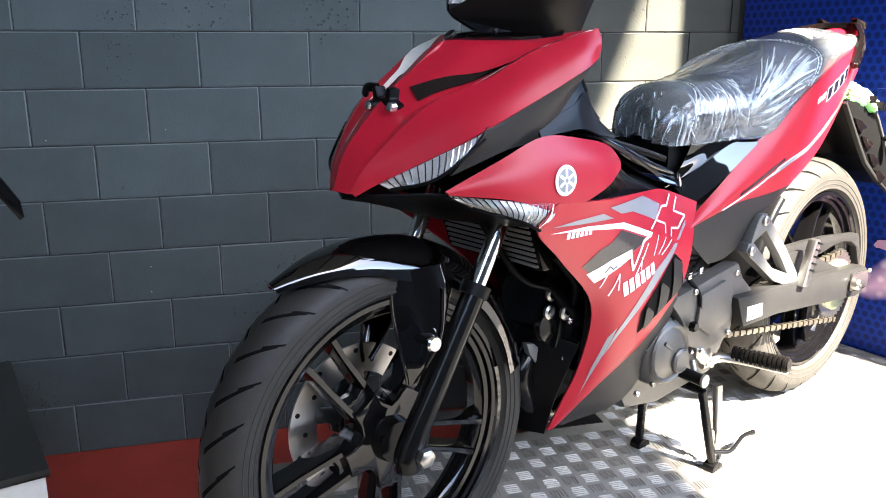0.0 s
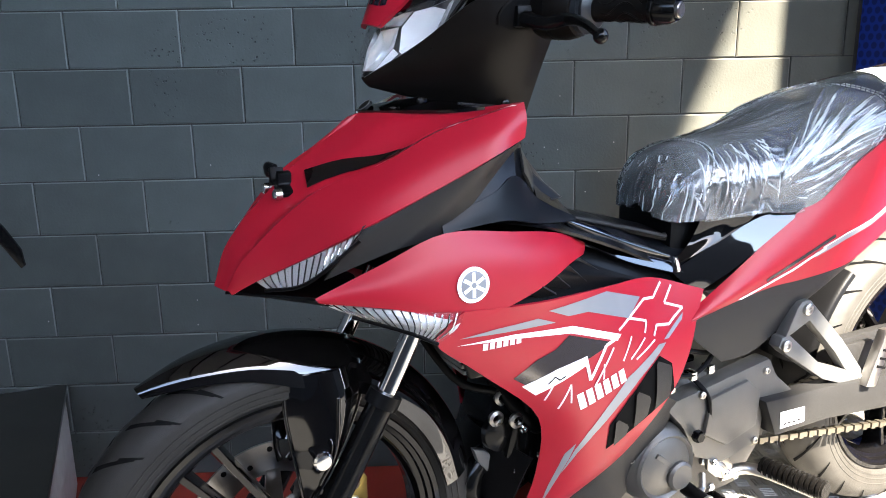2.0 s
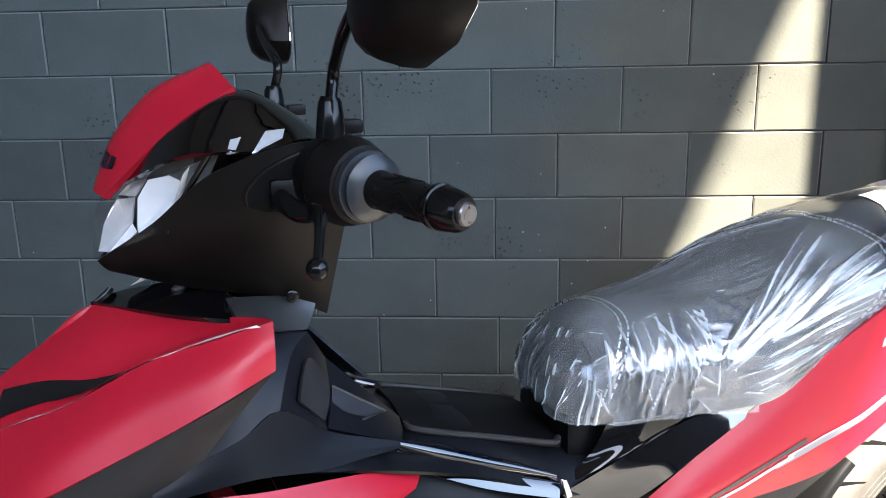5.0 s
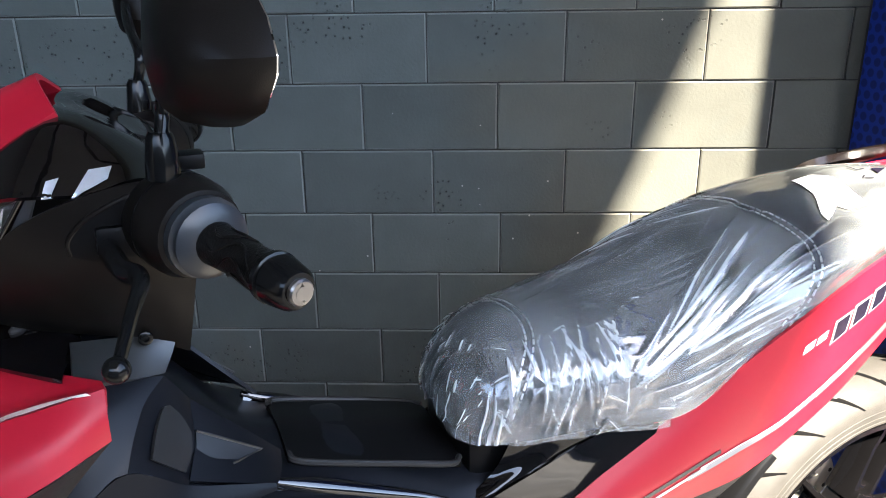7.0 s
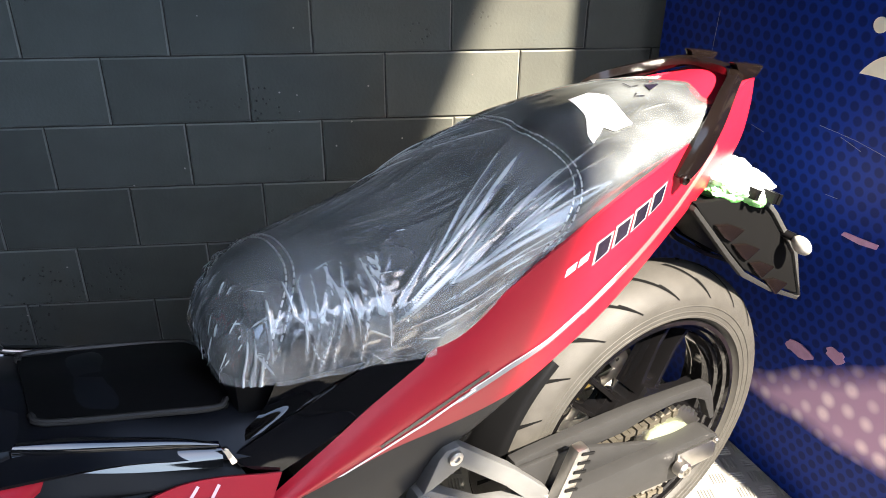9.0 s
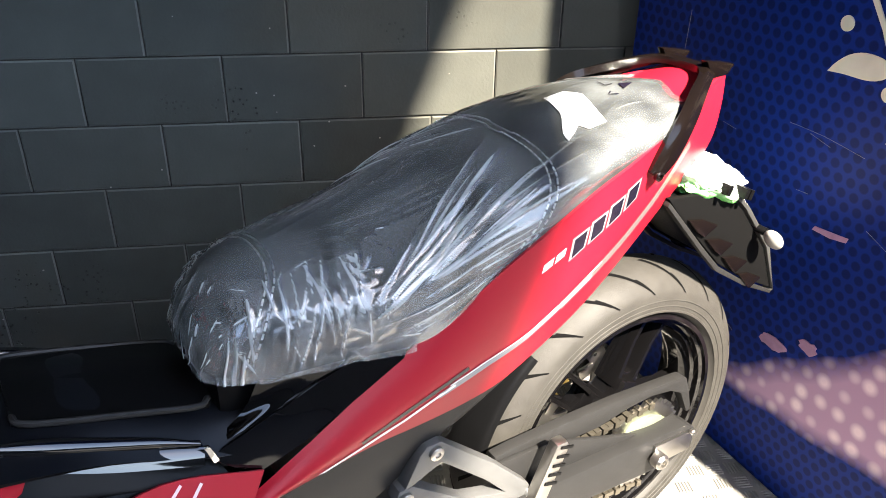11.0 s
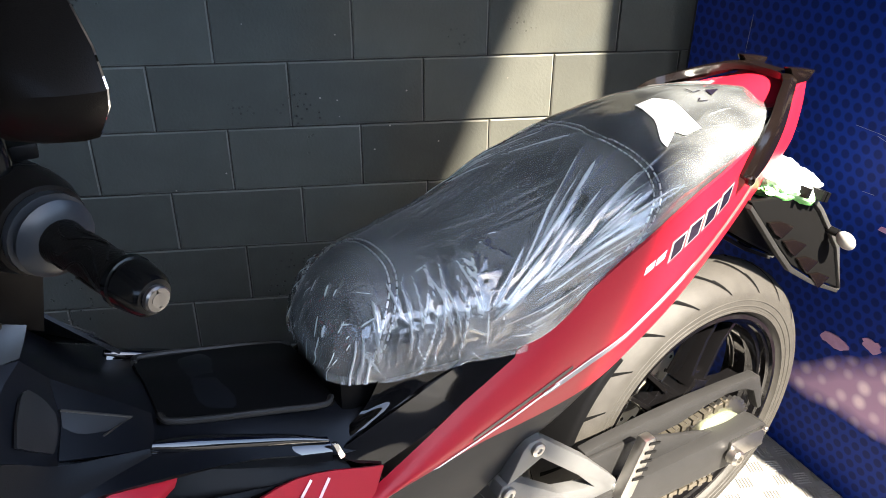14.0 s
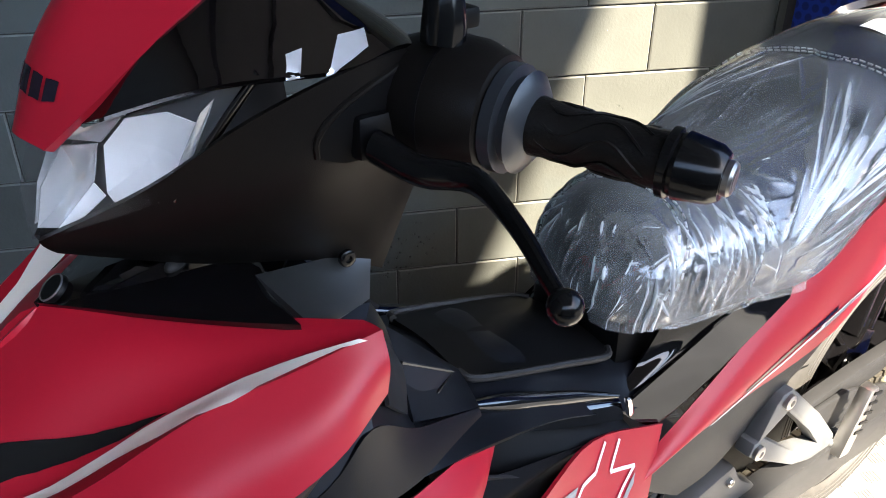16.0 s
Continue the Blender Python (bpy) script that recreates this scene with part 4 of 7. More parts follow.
part("cover_step", slab([(0.64, 0.40), (0.56, 0.415), (0.53, 0.39), (0.535, 0.33), (0.60, 0.31), (0.65, 0.34)], 0.12, 0.130, 0.006), ENGINE, spc)
for x, z in ((0.655, 0.408), (0.632, 0.352), (0.60, 0.398), (0.515, 0.42), (0.53, 0.30)):
    bolt(spc, x, 0.121, z, 0.006)
for k, (pts, r, mt) in enumerate((([(0.78, 0.11, 0.40), (0.74, 0.115, 0.42), (0.70, 0.10, 0.445), (0.66, 0.06, 0.47)], 0.008, BLACK), ([(0.99, 0.05, 0.48), (0.95, 0.08, 0.42), (0.90, 0.06, 0.38)], 0.012, BLACK),
                                  ([(0.98, 0.02, 0.36), (1.02, 0.03, 0.30), (0.96, 0.02, 0.22), (0.85, -0.02, 0.19), (0.6, -0.08, 0.20)], 0.017, DARKMETAL), ([(1.01, 0.09, 0.53), (0.97, 0.10, 0.48), (0.95, 0.08, 0.43)], 0.007, BLACK),
                                  ([(1.12, 0.03, 0.60), (1.06, 0.06, 0.50), (1.0, 0.07, 0.47)], 0.006, BLACK))):
    part("hose" if k != 2 else "exhaust_pipe", tube(pts, r, 10), mt, eng)
part("horn", lathe([(0, 0.05), (0.026, 0.05), (0.03, 0.056), (0.028, 0.066), (0.01, 0.07), (0, 0.07)], 24, at=(0.985, 0, 0.40)), DARKMETAL, eng)
part("exhaust_bracket", slab([(1.020, 0.372), (1.000, 0.366), (0.962, 0.330), (0.955, 0.312), (0.968, 0.306), (0.990, 0.322), (1.012, 0.350)], 0.030, 0.044, 0.004), ALLOY, eng, "cast alloy exhaust bracket")
for k, (x, z) in enumerate(((0.985, 0.455), (1.000, 0.430), (0.972, 0.425))):
    part("hose_clip", lathe([(0.006, 0.0), (0.011, 0.0), (0.012, 0.006), (0.007, 0.008)], 14, at=(x, 0.06 + 0.01 * k, z)), STEEL, eng)
for x, y, z in ((0.96, 0.082, 0.41), (0.90, 0.08, 0.43), (0.93, 0.08, 0.36), (0.97, 0.08, 0.345)):
    bolt(eng, x, y, z, 0.007, CHROME)
part("cover_ring", lathe([(0.048, 0.1225), (0.053, 0.1265), (0.057, 0.1225)], 40, at=(0.722, 0, 0.302)), ENGINE, gen)
part("cover_rib", slab([(0.748, 0.325), (0.742, 0.331), (0.700, 0.300), (0.702, 0.292)], 0.122, 0.129, 0.002), ENGINE, gen)
part("oil_plug", lathe([(0.0, 0.140), (0.008, 0.140), (0.010, 0.136), (0.010, 0.128)], 6, at=(0.668, 0, 0.345)), DARKMETAL, gen)
part("case_joint", slab([(0.80, 0.315), (0.795, 0.322), (0.70, 0.395), (0.66, 0.408), (0.66, 0.402), (0.70, 0.388)], 0.088, 0.106, 0.002), ENGINE, eng)
for x, z, r in ((0.795, 0.335, 0.007), (0.762, 0.392, 0.006), (0.690, 0.398, 0.007), (0.655, 0.235, 0.006), (0.60, 0.222, 0.007), (0.545, 0.228, 0.006), (0.79, 0.235, 0.006)):
    bolt(eng, x, 0.100, z, r, CHROME)
thr = part("throttle_body", tube([(0.700, 0.072, 0.462), (0.700, 0.108, 0.462)], 0.019, 18), STEEL, eng, "steel throttle body")
part("throttle_cap", tube([(0.700, 0.106, 0.462), (0.700, 0.112, 0.462)], [0.014, 0.011], 14), DARKMETAL, thr)
for k, p in enumerate(([(0.74, 0.10, 0.47), (0.69, 0.118, 0.445), (0.64, 0.112, 0.452), (0.59, 0.09, 0.48)], [(0.72, 0.09, 0.50), (0.66, 0.104, 0.475), (0.60, 0.098, 0.466), (0.55, 0.08, 0.49)],
                       [(0.66, 0.11, 0.43), (0.645, 0.124, 0.405), (0.638, 0.126, 0.37), (0.63, 0.122, 0.345)], [(0.70, 0.11, 0.435), (0.735, 0.112, 0.415), (0.76, 0.104, 0.40)])):
    part("cable", tube(p, 0.0042 if k < 3 else 0.006, 8), BLACK, eng)
for x, z in ((0.672, 0.442), (0.636, 0.446), (0.716, 0.430)):
    part("clamp", box(x - 0.006, x + 0.006, 0.104, 0.122, z - 0.007, z + 0.007, 0.002), CHROME, eng)
part("side_bracket", slab([(0.630, 0.290), (0.590, 0.292), (0.570, 0.262), (0.585, 0.240), (0.610, 0.252), (0.628, 0.268)], 0.112, 0.120, 0.003), STEEL, eng, "zinc bracket with bolts")
for x, z in ((0.618, 0.282), (0.588, 0.255)):
    bolt(eng, x, 0.120, z, 0.0065, CHROME)
lever = part("gear_lever", tube([(0.635, 0.115, 0.262), (0.65, 0.130, 0.246), (0.676, 0.136, 0.25)], 0.006, 10), STEEL, bike, "steel gear lever with a rubber toe peg")
part("toe_rubber", tube([(0.676, 0.12, 0.252), (0.676, 0.168, 0.250)], 0.0115, 12), GRIP, lever)
part("toe_cap", tube([(0.676, 0.167, 0.250), (0.676, 0.172, 0.250)], 0.0125, 12), STEEL, lever)
part("linkage", tube([(0.63, 0.105, 0.28), (0.60, 0.118, 0.27), (0.585, 0.118, 0.245)], 0.007, 8), STEEL, lever)

# rider's footrest and pillion bracket
for s in (1, -1):
    peg = part("footrest", tube([(0.58, 0.10 * s, 0.236), (0.525, 0.122 * s, 0.244), (0.498, 0.238 * s, 0.244)], [0.010, 0.010, 0.008], 10), STEEL, bike, "steel footrest with a ribbed rubber")
    ends = Vector((0.514, 0.132 * s, 0.252)), Vector((0.498, 0.240 * s, 0.256))
    for k in range(12):
        a, b = ends[0].lerp(ends[1], k / 12), ends[0].lerp(ends[1], (k + 0.62) / 12)
        part("rubber_rib", tube([tuple(a), tuple(b)], 0.0165, 12), GRIP, peg)
    part("rubber", tube([tuple(ends[0]), tuple(ends[1])], 0.0135, 12), GRIP, peg)
    y0, y1 = 0.112, 0.134
    br = part("pillion_bracket", slab([(0.457, 0.531), (0.437, 0.531), (0.347, 0.447), (0.287, 0.381), (0.274, 0.354), (0.297, 0.347), (0.387, 0.381), (0.487, 0.447), (0.504, 0.461), (0.497, 0.477), (0.478, 0.477),
                                       (0.397, 0.411), (0.330, 0.387), (0.364, 0.427), (0.435, 0.495), (0.478, 0.477), (0.490, 0.475), (0.467, 0.521)], y0, y1, 0.003, mirror=s < 0), ALLOY, bike, "cast alloy pillion footrest bracket")
    bolt(br, 0.445, 0.134 * s, 0.517, 0.010, STEEL)
    bolt(br, 0.489, 0.134 * s, 0.462, 0.010, STEEL)
    bolt(br, 0.284, 0.134 * s, 0.362, 0.010, CHROME)
    pp = part("pillion_footrest", slab([(0.297, 0.354), (0.270, 0.349), (0.234, 0.439), (0.238, 0.451), (0.257, 0.451)], y1 + 0.001, y1 + 0.020, 0.004, mirror=s < 0), STEEL, bike, "folded steel pillion footrest")
    for k in range(5):
        x, z = 0.264 - 0.006 * k, 0.381 + 0.014 * k
        part("groove", slab([(x - 0.010, z - 0.001), (x + 0.012, z + 0.006), (x + 0.010, z + 0.010), (x - 0.012, z + 0.003)], y1 + 0.0195, y1 + 0.0215, 0, mirror=s < 0), BLACK, pp, smooth=False)

# swing arm, chain, sprocket
for s in (False, True):
    sw = part("swing_arm", slab([(0.53, 0.374), (0.42, 0.370), (0.06, 0.348), (-0.043, 0.340), (-0.064, 0.325), (-0.066, 0.286), (-0.01, 0.270), (0.37, 0.306), (0.50, 0.306)], 0.105, 0.140, 0.006, mirror=s), GREY, bike, "satin black swing arm")
    sg = -1 if s else 1
    part("axle_block", slab([(0.035, 0.334), (-0.05, 0.328), (-0.052, 0.290), (0.035, 0.292)], 0.140, 0.146, 0.002, mirror=s), STEEL, sw)
    bolt(sw, RX + 0.012, 0.146 * sg, RZ + 0.014, 0.014, STEEL, "axle_nut", 0.014)
    bolt(sw, -0.046, 0.146 * sg, 0.330, 0.005, STEEL)
part("label_plate", slab([(0.494, 0.348), (0.436, 0.345), (0.434, 0.318), (0.492, 0.318)], 0.1405, 0.1412, 0), WHITE, bike, "small white sticker", smooth=False)
for k in range(4):
    x = 0.485 - 0.011 * k
    part("print_bar", slab([(x, 0.326), (x - 0.007, 0.3258), (x - 0.007, 0.3226), (x, 0.3228)], 0.1411, 0.1416, 0), BLACK, bike, smooth=False)
guard = part("chain_guard", slab([(0.330, 0.430), (0.300, 0.432), (0.200, 0.432), (0.100, 0.428), (0.000, 0.419), (-0.050, 0.414), (-0.060, 0.408), (-0.073, 0.375), (-0.086, 0.332), (-0.076, 0.330), (-0.052, 0.380), (-0.024, 0.396), (0.020, 0.404), (0.070, 0.402), (0.130, 0.392), (0.250, 0.396), (0.330, 0.404)], 0.090, 0.109, 0.003), GREY, bike, "black chain guard over the swing arm")
part("guard_plate", slab([(0.330, 0.424), (0.240, 0.420), (0.180, 0.397), (0.117, 0.372), (0.050, 0.347), (0.030, 0.338), (0.034, 0.324), (0.060, 0.322), (0.109, 0.333), (0.200, 0.356), (0.330, 0.366)], 0.1095, 0.118, 0.003), GREY, guard)
bolt(guard, 0.046, 0.117, 0.334, 0.008)
bm = bmesh.new()
pr = []
for k in range(76):
    a = 2 * math.pi * k / 76
    r = 0.088 if k % 2 else 0.079
    pr.append((RX + r * math.cos(a), RZ + r * math.sin(a)))
slab(pr, 0.094, 0.100, 0, bm)
spr = part("sprocket", bm, STEEL, rw, "steel rear sprocket", smooth=False)
part("carrier", lathe([(0, 0.10), (0.06, 0.10), (0.062, 0.106), (0.045, 0.112), (0.02, 0.113), (0, 0.113)], 32, at=(RX, 0, RZ)), mat("greenish_zinc", (0.45, 0.50, 0.33), 0.35, 0.8), spr)
bm = bmesh.new()
for (x0, z0, x1, z1) in ((0.53, 0.284, 0.0, 0.204), (0.53, 0.352, 0.0, 0.374)):
    n = 42
    for k in range(n):
        t0, t1 = k / n, (k + 0.82) / n
        xa, za, xb, zb = x0 + (x1 - x0) * t0, z0 + (z1 - z0) * t0, x0 + (x1 - x0) * t1, z0 + (z1 - z0) * t1
        h = 0.0058 if k % 2 else 0.0045
        y = 0.1035 if k % 2 else 0.1015
        slab([(xa, za - h), (xb, zb - h), (xb, zb + h), (xa, za + h)], 0.097 - (y - 0.097), y, 0, bm)
tagged(part("chain", bm, mat("chain_steel", (0.22, 0.195, 0.15), 0.4, 0.9), bike, "oiled steel drive chain", smooth=False), kind="stuff")
rows = []
for k in range(7):
    a = radians(12 + k * 6)
    c, sn = math.cos(a), math.sin(a)
    rows.append([(RX + R * c, y, RZ + R * sn) for y, R in ((-0.060, 0.303), (-0.050, 0.314), (0, 0.325), (0.050, 0.314), (0.060, 0.303))])
part("rear_inner_fender", loft(rows, 3, 4, 0.003), BLACK, bike, "black inner rear fender")
part("rear_caliper", box(0.02, 0.075, -0.105, -0.07, 0.315, 0.375, 0.008), GOLD, bike, "gold rear brake caliper")
part("shock", tube([(0.42, 0.0, 0.60), (0.36, 0.0, 0.42)], 0.028, 14), DARKMETAL, bike, "rear shock absorber")

# centre stand
st = part("centre_stand", tube([(0.565, -0.105, 0.178), (0.565, 0.105, 0.178)], 0.012, 10), DARKMETAL, bike, "black steel centre stand, down")
for top, knee, foot in (((0.575, 0.105, 0.180), (0.560, 0.114, 0.095), (0.541, 0.120, 0.014)), ((0.582, -0.028, 0.150), (0.578, -0.034, 0.080), (0.574, -0.040, 0.012))):
    part("stand_leg", tube([top, knee, foot], 0.0092, 12), DARKMETAL, st)
    part("stand_foot", slab([(foot[0] + 0.016, 0.0), (foot[0] - 0.026, 0.0), (foot[0] - 0.020, 0.012), (foot[0], 0.020), (foot[0] + 0.013, 0.014)], foot[1] - 0.013, foot[1] + 0.013, 0.003), DARKMETAL, st)
part("stand_pedal", tube([(0.540, 0.122, 0.040), (0.505, 0.138, 0.036), (0.445, 0.130, 0.046), (0.398, 0.128, 0.040)], [0.005, 0.0045, 0.0045, 0.006], 10), DARKMETAL, st)
part("stand_spring", tube([(0.528, 0.110, 0.182), (0.524, 0.115, 0.082)], 0.0098, 12), STEEL, st, "zinc spring tube")
part("spring_hook", tube([(0.52, 0.112, 0.075), (0.522, 0.114, 0.05), (0.535, 0.118, 0.045)], 0.004, 8), STEEL, st)

# vents between cowl and side panel
both("vent_back", [
    [(0.945, 0.100, 0.692), (0.870, 0.080, 0.668), (0.800, 0.082, 0.645), (0.700, 0.085, 0.600)],
    [(0.940, 0.120, 0.624), (0.870, 0.108, 0.616), (0.770, 0.104, 0.606), (0.690, 0.100, 0.582)],
], BLACK, thick=0.003, label="black vent backing")
UPPER = cr([(1.015, 0.176, 0.646), (0.985, 0.168, 0.653), (0.945, 0.148, 0.661), (0.900, 0.118, 0.662)], 12)
LOWER = cr([(0.990, 0.166, 0.634), (0.950, 0.150, 0.630), (0.905, 0.134, 0.630), (0.850, 0.116, 0.630)], 12)
for s in (False, True):
    for k in range(4):
        i0, i1 = 1 + 9 * k, min(36, 8 + 9 * k)
        dip, lift = Vector((0, -0.010, -0.003)), Vector((0, 0.007, 0.003))
        part("louvre", loft([[tuple(UPPER[i0] + dip), tuple((UPPER[i0] + UPPER[i1]) / 2 + dip * 0.4), tuple(UPPER[i1] + lift)], [tuple(LOWER[i0] + dip), tuple((LOWER[i0] + LOWER[i1]) / 2 + dip * 0.4), tuple(LOWER[i1] + lift)]], 3, 3, 0.003, mirror=s), GREY, bike)
legT = tree(leg[0], cowl[0])
for s in (False, True):
    par = leg[1 if s else 0]
    # no hole is cut: a black sheet paints the scoop's shaded mouth
    sc = sticker("scoop", [(0.776, 0.508), (0.748, 0.490), (0.741, 0.444), (0.800, 0.412), (0.862, 0.381), (0.864, 0.423), (0.837, 0.457), (0.800, 0.492)], legT, SHADE_BLACK, par, 0.0012, mirror=s, label="air scoop behind the leg shield, its shade laid on flat black", step=0.008)
    for x0, x1, zt, zb in ((0.786, 0.752, 0.502, 0.440), (0.824, 0.794, 0.466, 0.420), (0.856, 0.830, 0.430, 0.398)):
        vq = [(x0, zt - 0.004), (x0 - 0.004, zt), (x1 + 0.004, zt - 0.012), (x1, zt - 0.018), (x1 + 0.002, zb + 0.002), (x0 - 0.004, zb - 0.012)]
        sticker("scoop_vane", vq, legT, GREY, par, 0.0045, mirror=s, step=0.006)

# graphics on cowl and leg shield
for s in (False, True):
    par = leg[1 if s else 0]
    bd = sticker("badge", ring(1.100, 0.672, 0.0215), legT, WHITE, cowl[1 if s else 0], 0.0022, mirror=s, label="round white and grey maker's badge")
    sticker("badge_centre", ring(1.100, 0.672, 0.0165), legT, SILVER, bd, 0.0029, mirror=s)
    for k in range(6):
        a = radians(60 * k + 30)
        sticker("badge_spoke", line([(1.100 + 0.003 * math.cos(a), 0.672 + 0.003 * math.sin(a)), (1.100 + 0.015 * math.cos(a), 0.672 + 0.015 * math.sin(a))], 0.0045), legT, WHITE, bd, 0.0035, mirror=s)
    sticker("grey_chevron", [(1.116, 0.606), (1.063, 0.610), (1.002, 0.611), (0.972, 0.599), (1.063, 0.603)], legT, SILVER, par, mirror=s)
    sticker("white_line", [(1.118, 0.597), (1.040, 0.597), (0.942, 0.588), (0.855, 0.558), (0.863, 0.551), (0.946, 0.579), (1.032, 0.590)], legT, WHITE, par, mirror=s)
    sticker("black_field", [(1.028, 0.530), (0.998, 0.552), (0.971, 0.561), (0.949, 0.577), (0.875, 0.552), (0.889, 0.545), (0.915, 0.536), (0.971, 0.525), (1.008, 0.516)], legT, DKDECAL, par, 0.0008, mirror=s)
    sticker("white_wedge", [(1.013, 0.515), (0.964, 0.532), (0.918, 0.541), (0.913, 0.529), (0.958, 0.510), (0.989, 0.496)], legT, WHITE, par, mirror=s)
    sticker("wedge_mark", line([(0.975, 0.512), (0.966, 0.521), (0.958, 0.515), (0.950, 0.519)], 0.0022), legT, DKDECAL, par, 0.0018, mirror=s)
    sticker("grey_field", [(0.986, 0.618), (0.876, 0.620), (0.799, 0.594), (0.834, 0.574), (0.914, 0.601), (0.950, 0.603)], legT, SILVER, par, mirror=s)
    for p, w in (([(0.919, 0.540), (0.908, 0.504), (0.884, 0.549), (0.858, 0.557)], 0.0052), ([(0.859, 0.564), (0.834, 0.574), (0.791, 0.589), (0.767, 0.586), (0.744, 0.603)], 0.0036), ([(0.723, 0.595), (0.745, 0.574), (0.708, 0.561), (0.745, 0.545), (0.774, 0.550), (0.784, 0.538)], 0.0036),
                 ([(0.834, 0.574), (0.795, 0.561), (0.804, 0.547)], 0.0034), ([(0.834, 0.550), (0.851, 0.519)], 0.0028), ([(0.805, 0.541), (0.836, 0.518)], 0.0028), ([(0.783, 0.533), (0.825, 0.515)], 0.0028), ([(0.870, 0.543), (0.899, 0.494)], 0.0032),
                 ([(0.886, 0.523), (0.885, 0.500)], 0.0026), ([(0.939, 0.504), (0.951, 0.467)], 0.0030), ([(0.939, 0.504), (0.934, 0.474)], 0.0026), ([(0.967, 0.506), (0.974, 0.485)], 0.0030)):
        for a, b in zip(p, p[1:]):
            sticker("pale_line", line([a, b], w), legT, PALEPINK, par, mirror=s, step=0.006)
    for k in range(6):
        a, b = 0.928 - 0.0136 * k, 0.918 - 0.0130 * k
        z0, z1 = 0.4600 + 0.0050 * k, 0.4855 + 0.0040 * k
        sticker("name_bar", [(b, z0), (b - 0.0100, z0 + 0.0036), (a - 0.0098, z1 + 0.0030), (a, z1)], legT, WHITE, par, mirror=s)
    for k in range(6):
        x = 1.081 - 0.0096 * k
        sticker("small_bar", [(x, 0.5830), (x - 0.0072, 0.5828), (x - 0.0066, 0.5925), (x + 0.0006, 0.5927)], legT, PALEPINK, par, mirror=s)
    sticker("grey_streak", [(0.758, 0.523), (0.775, 0.524), (0.840, 0.492), (0.873, 0.455), (0.899, 0.418), (0.913, 0.392), (0.926, 0.350), (0.908, 0.386), (0.889, 0.412), (0.855, 0.450), (0.819, 0.482)], legT, SILVER, par, 0.0008, mirror=s)
    sticker("grey_streak", [(0.709, 0.554), (0.763, 0.528), (0.751, 0.527), (0.714, 0.545)], legT, SILVER, par, 0.0008, mirror=s)
    sticker("grey_streak", [(0.913, 0.403), (0.926, 0.386), (0.938, 0.330), (0.947, 0.269), (0.939, 0.305), (0.919, 0.376)], legT, SILVER, par, 0.0008, mirror=s)

# graphics on the tail
tailT = tree(tail[0])
for s in (False, True):
    par = tail[1 if s else 0]
    sticker("silver_stripe", line([(0.445, 0.609), (0.378, 0.632), (0.316, 0.648), (0.248, 0.675), (0.205, 0.695)], 0.0085), tailT, SILVER, par, mirror=s)
    sticker("stripe_edge", line([(0.430, 0.620), (0.378, 0.638), (0.316, 0.654), (0.248, 0.681), (0.190, 0.711)], 0.0022), tailT, WHITE, par, mirror=s)
    sticker("white_stripe", line([(0.600, 0.556), (0.539, 0.574), (0.490, 0.590), (0.457, 0.605), (0.420, 0.619)], 0.0042), tailT, WHITE, par, mirror=s)
    sticker("black_stripe", line([(0.545, 0.580), (0.510, 0.593), (0.458, 0.615), (0.405, 0.637)], 0.0060), tailT, DKDECAL, par, 0.0008, mirror=s)
    sticker("grey_stripe", line([(0.260, 0.670), (0.200, 0.700), (0.142, 0.727), (0.081, 0.759), (0.040, 0.784), (-0.010, 0.815)], 0.0150), tailT, TAUPE, par, 0.0008, mirror=s)
    for k in range(2):
        x, z = 0.309 - 0.020 * k, 0.7400 + 0.0066 * k
        sticker("name_bar", [(x, z), (x - 0.016, z + 0.0058), (x - 0.0185, z + 0.0165), (x - 0.0025, z + 0.0105)], tailT, WHITE, par, mirror=s)
    for k in range(4):
        x, z = 0.264 - 0.0325 * k, 0.7400 + 0.0120 * k
        q = [(x, z), (x - 0.0285, z + 0.0108), (x - 0.0330, z + 0.0390), (x - 0.0030, z + 0.0310)]
        lt = sticker("name_letter", q, tailT, SILVER, par, mirror=s)
        cx, cz = sum(a for a, b in q) / 4, sum(b for a, b in q) / 4
        sticker("name_fill", [(cx + (a - cx) * 0.72, cz + (b - cz) * 0.80) for a, b in q], tailT, DKDECAL, lt, 0.0017, mirror=s)

# nose details: slots, plate bracket, pinstripes
CREAM = mat("cream_decal", (0.86, 0.79, 0.68), 0.4, vary=0.05)
noseT = tree(*nose, *by["nose_wing"])
for s in (1, -1):
    q = [(a, b * s) for a, b in ((1.2415, 0.022), (1.220, 0.038), (1.197, 0.0546), (1.170, 0.075), (1.142, 0.095), (1.124, 0.109), (1.150, 0.0995), (1.176, 0.083), (1.202, 0.067), (1.226, 0.056), (1.247, 0.048))]
    sticker("slot", q, noseT, GLOSS, nose[0 if s > 0 else 1], 0.002, way="z", step=0.007, label="gloss black slot insert")
    rim = [(1.027, 0.166), (1.062, 0.1545), (1.100, 0.145), (1.134, 0.131), (1.158, 0.1145), (1.187, 0.1025), (1.2135, 0.088), (1.250, 0.068), (1.2165, 0.0735), (1.190, 0.088), (1.155, 0.100), (1.137, 0.105), (1.121, 0.112), (1.0855, 0.129), (1.055, 0.148)]
    sticker("edge_stripe", [(a, b * s) for a, b in rim], noseT, CREAM, nose[0 if s > 0 else 1], way="z", step=0.006)
sticker("pinstripe", line([(1.325, -0.012), (1.27, -0.042), (1.21, -0.075), (1.15, -0.088)], 0.004), noseT, WHITE, nose[1], 0.002, way="z", step=0.007)
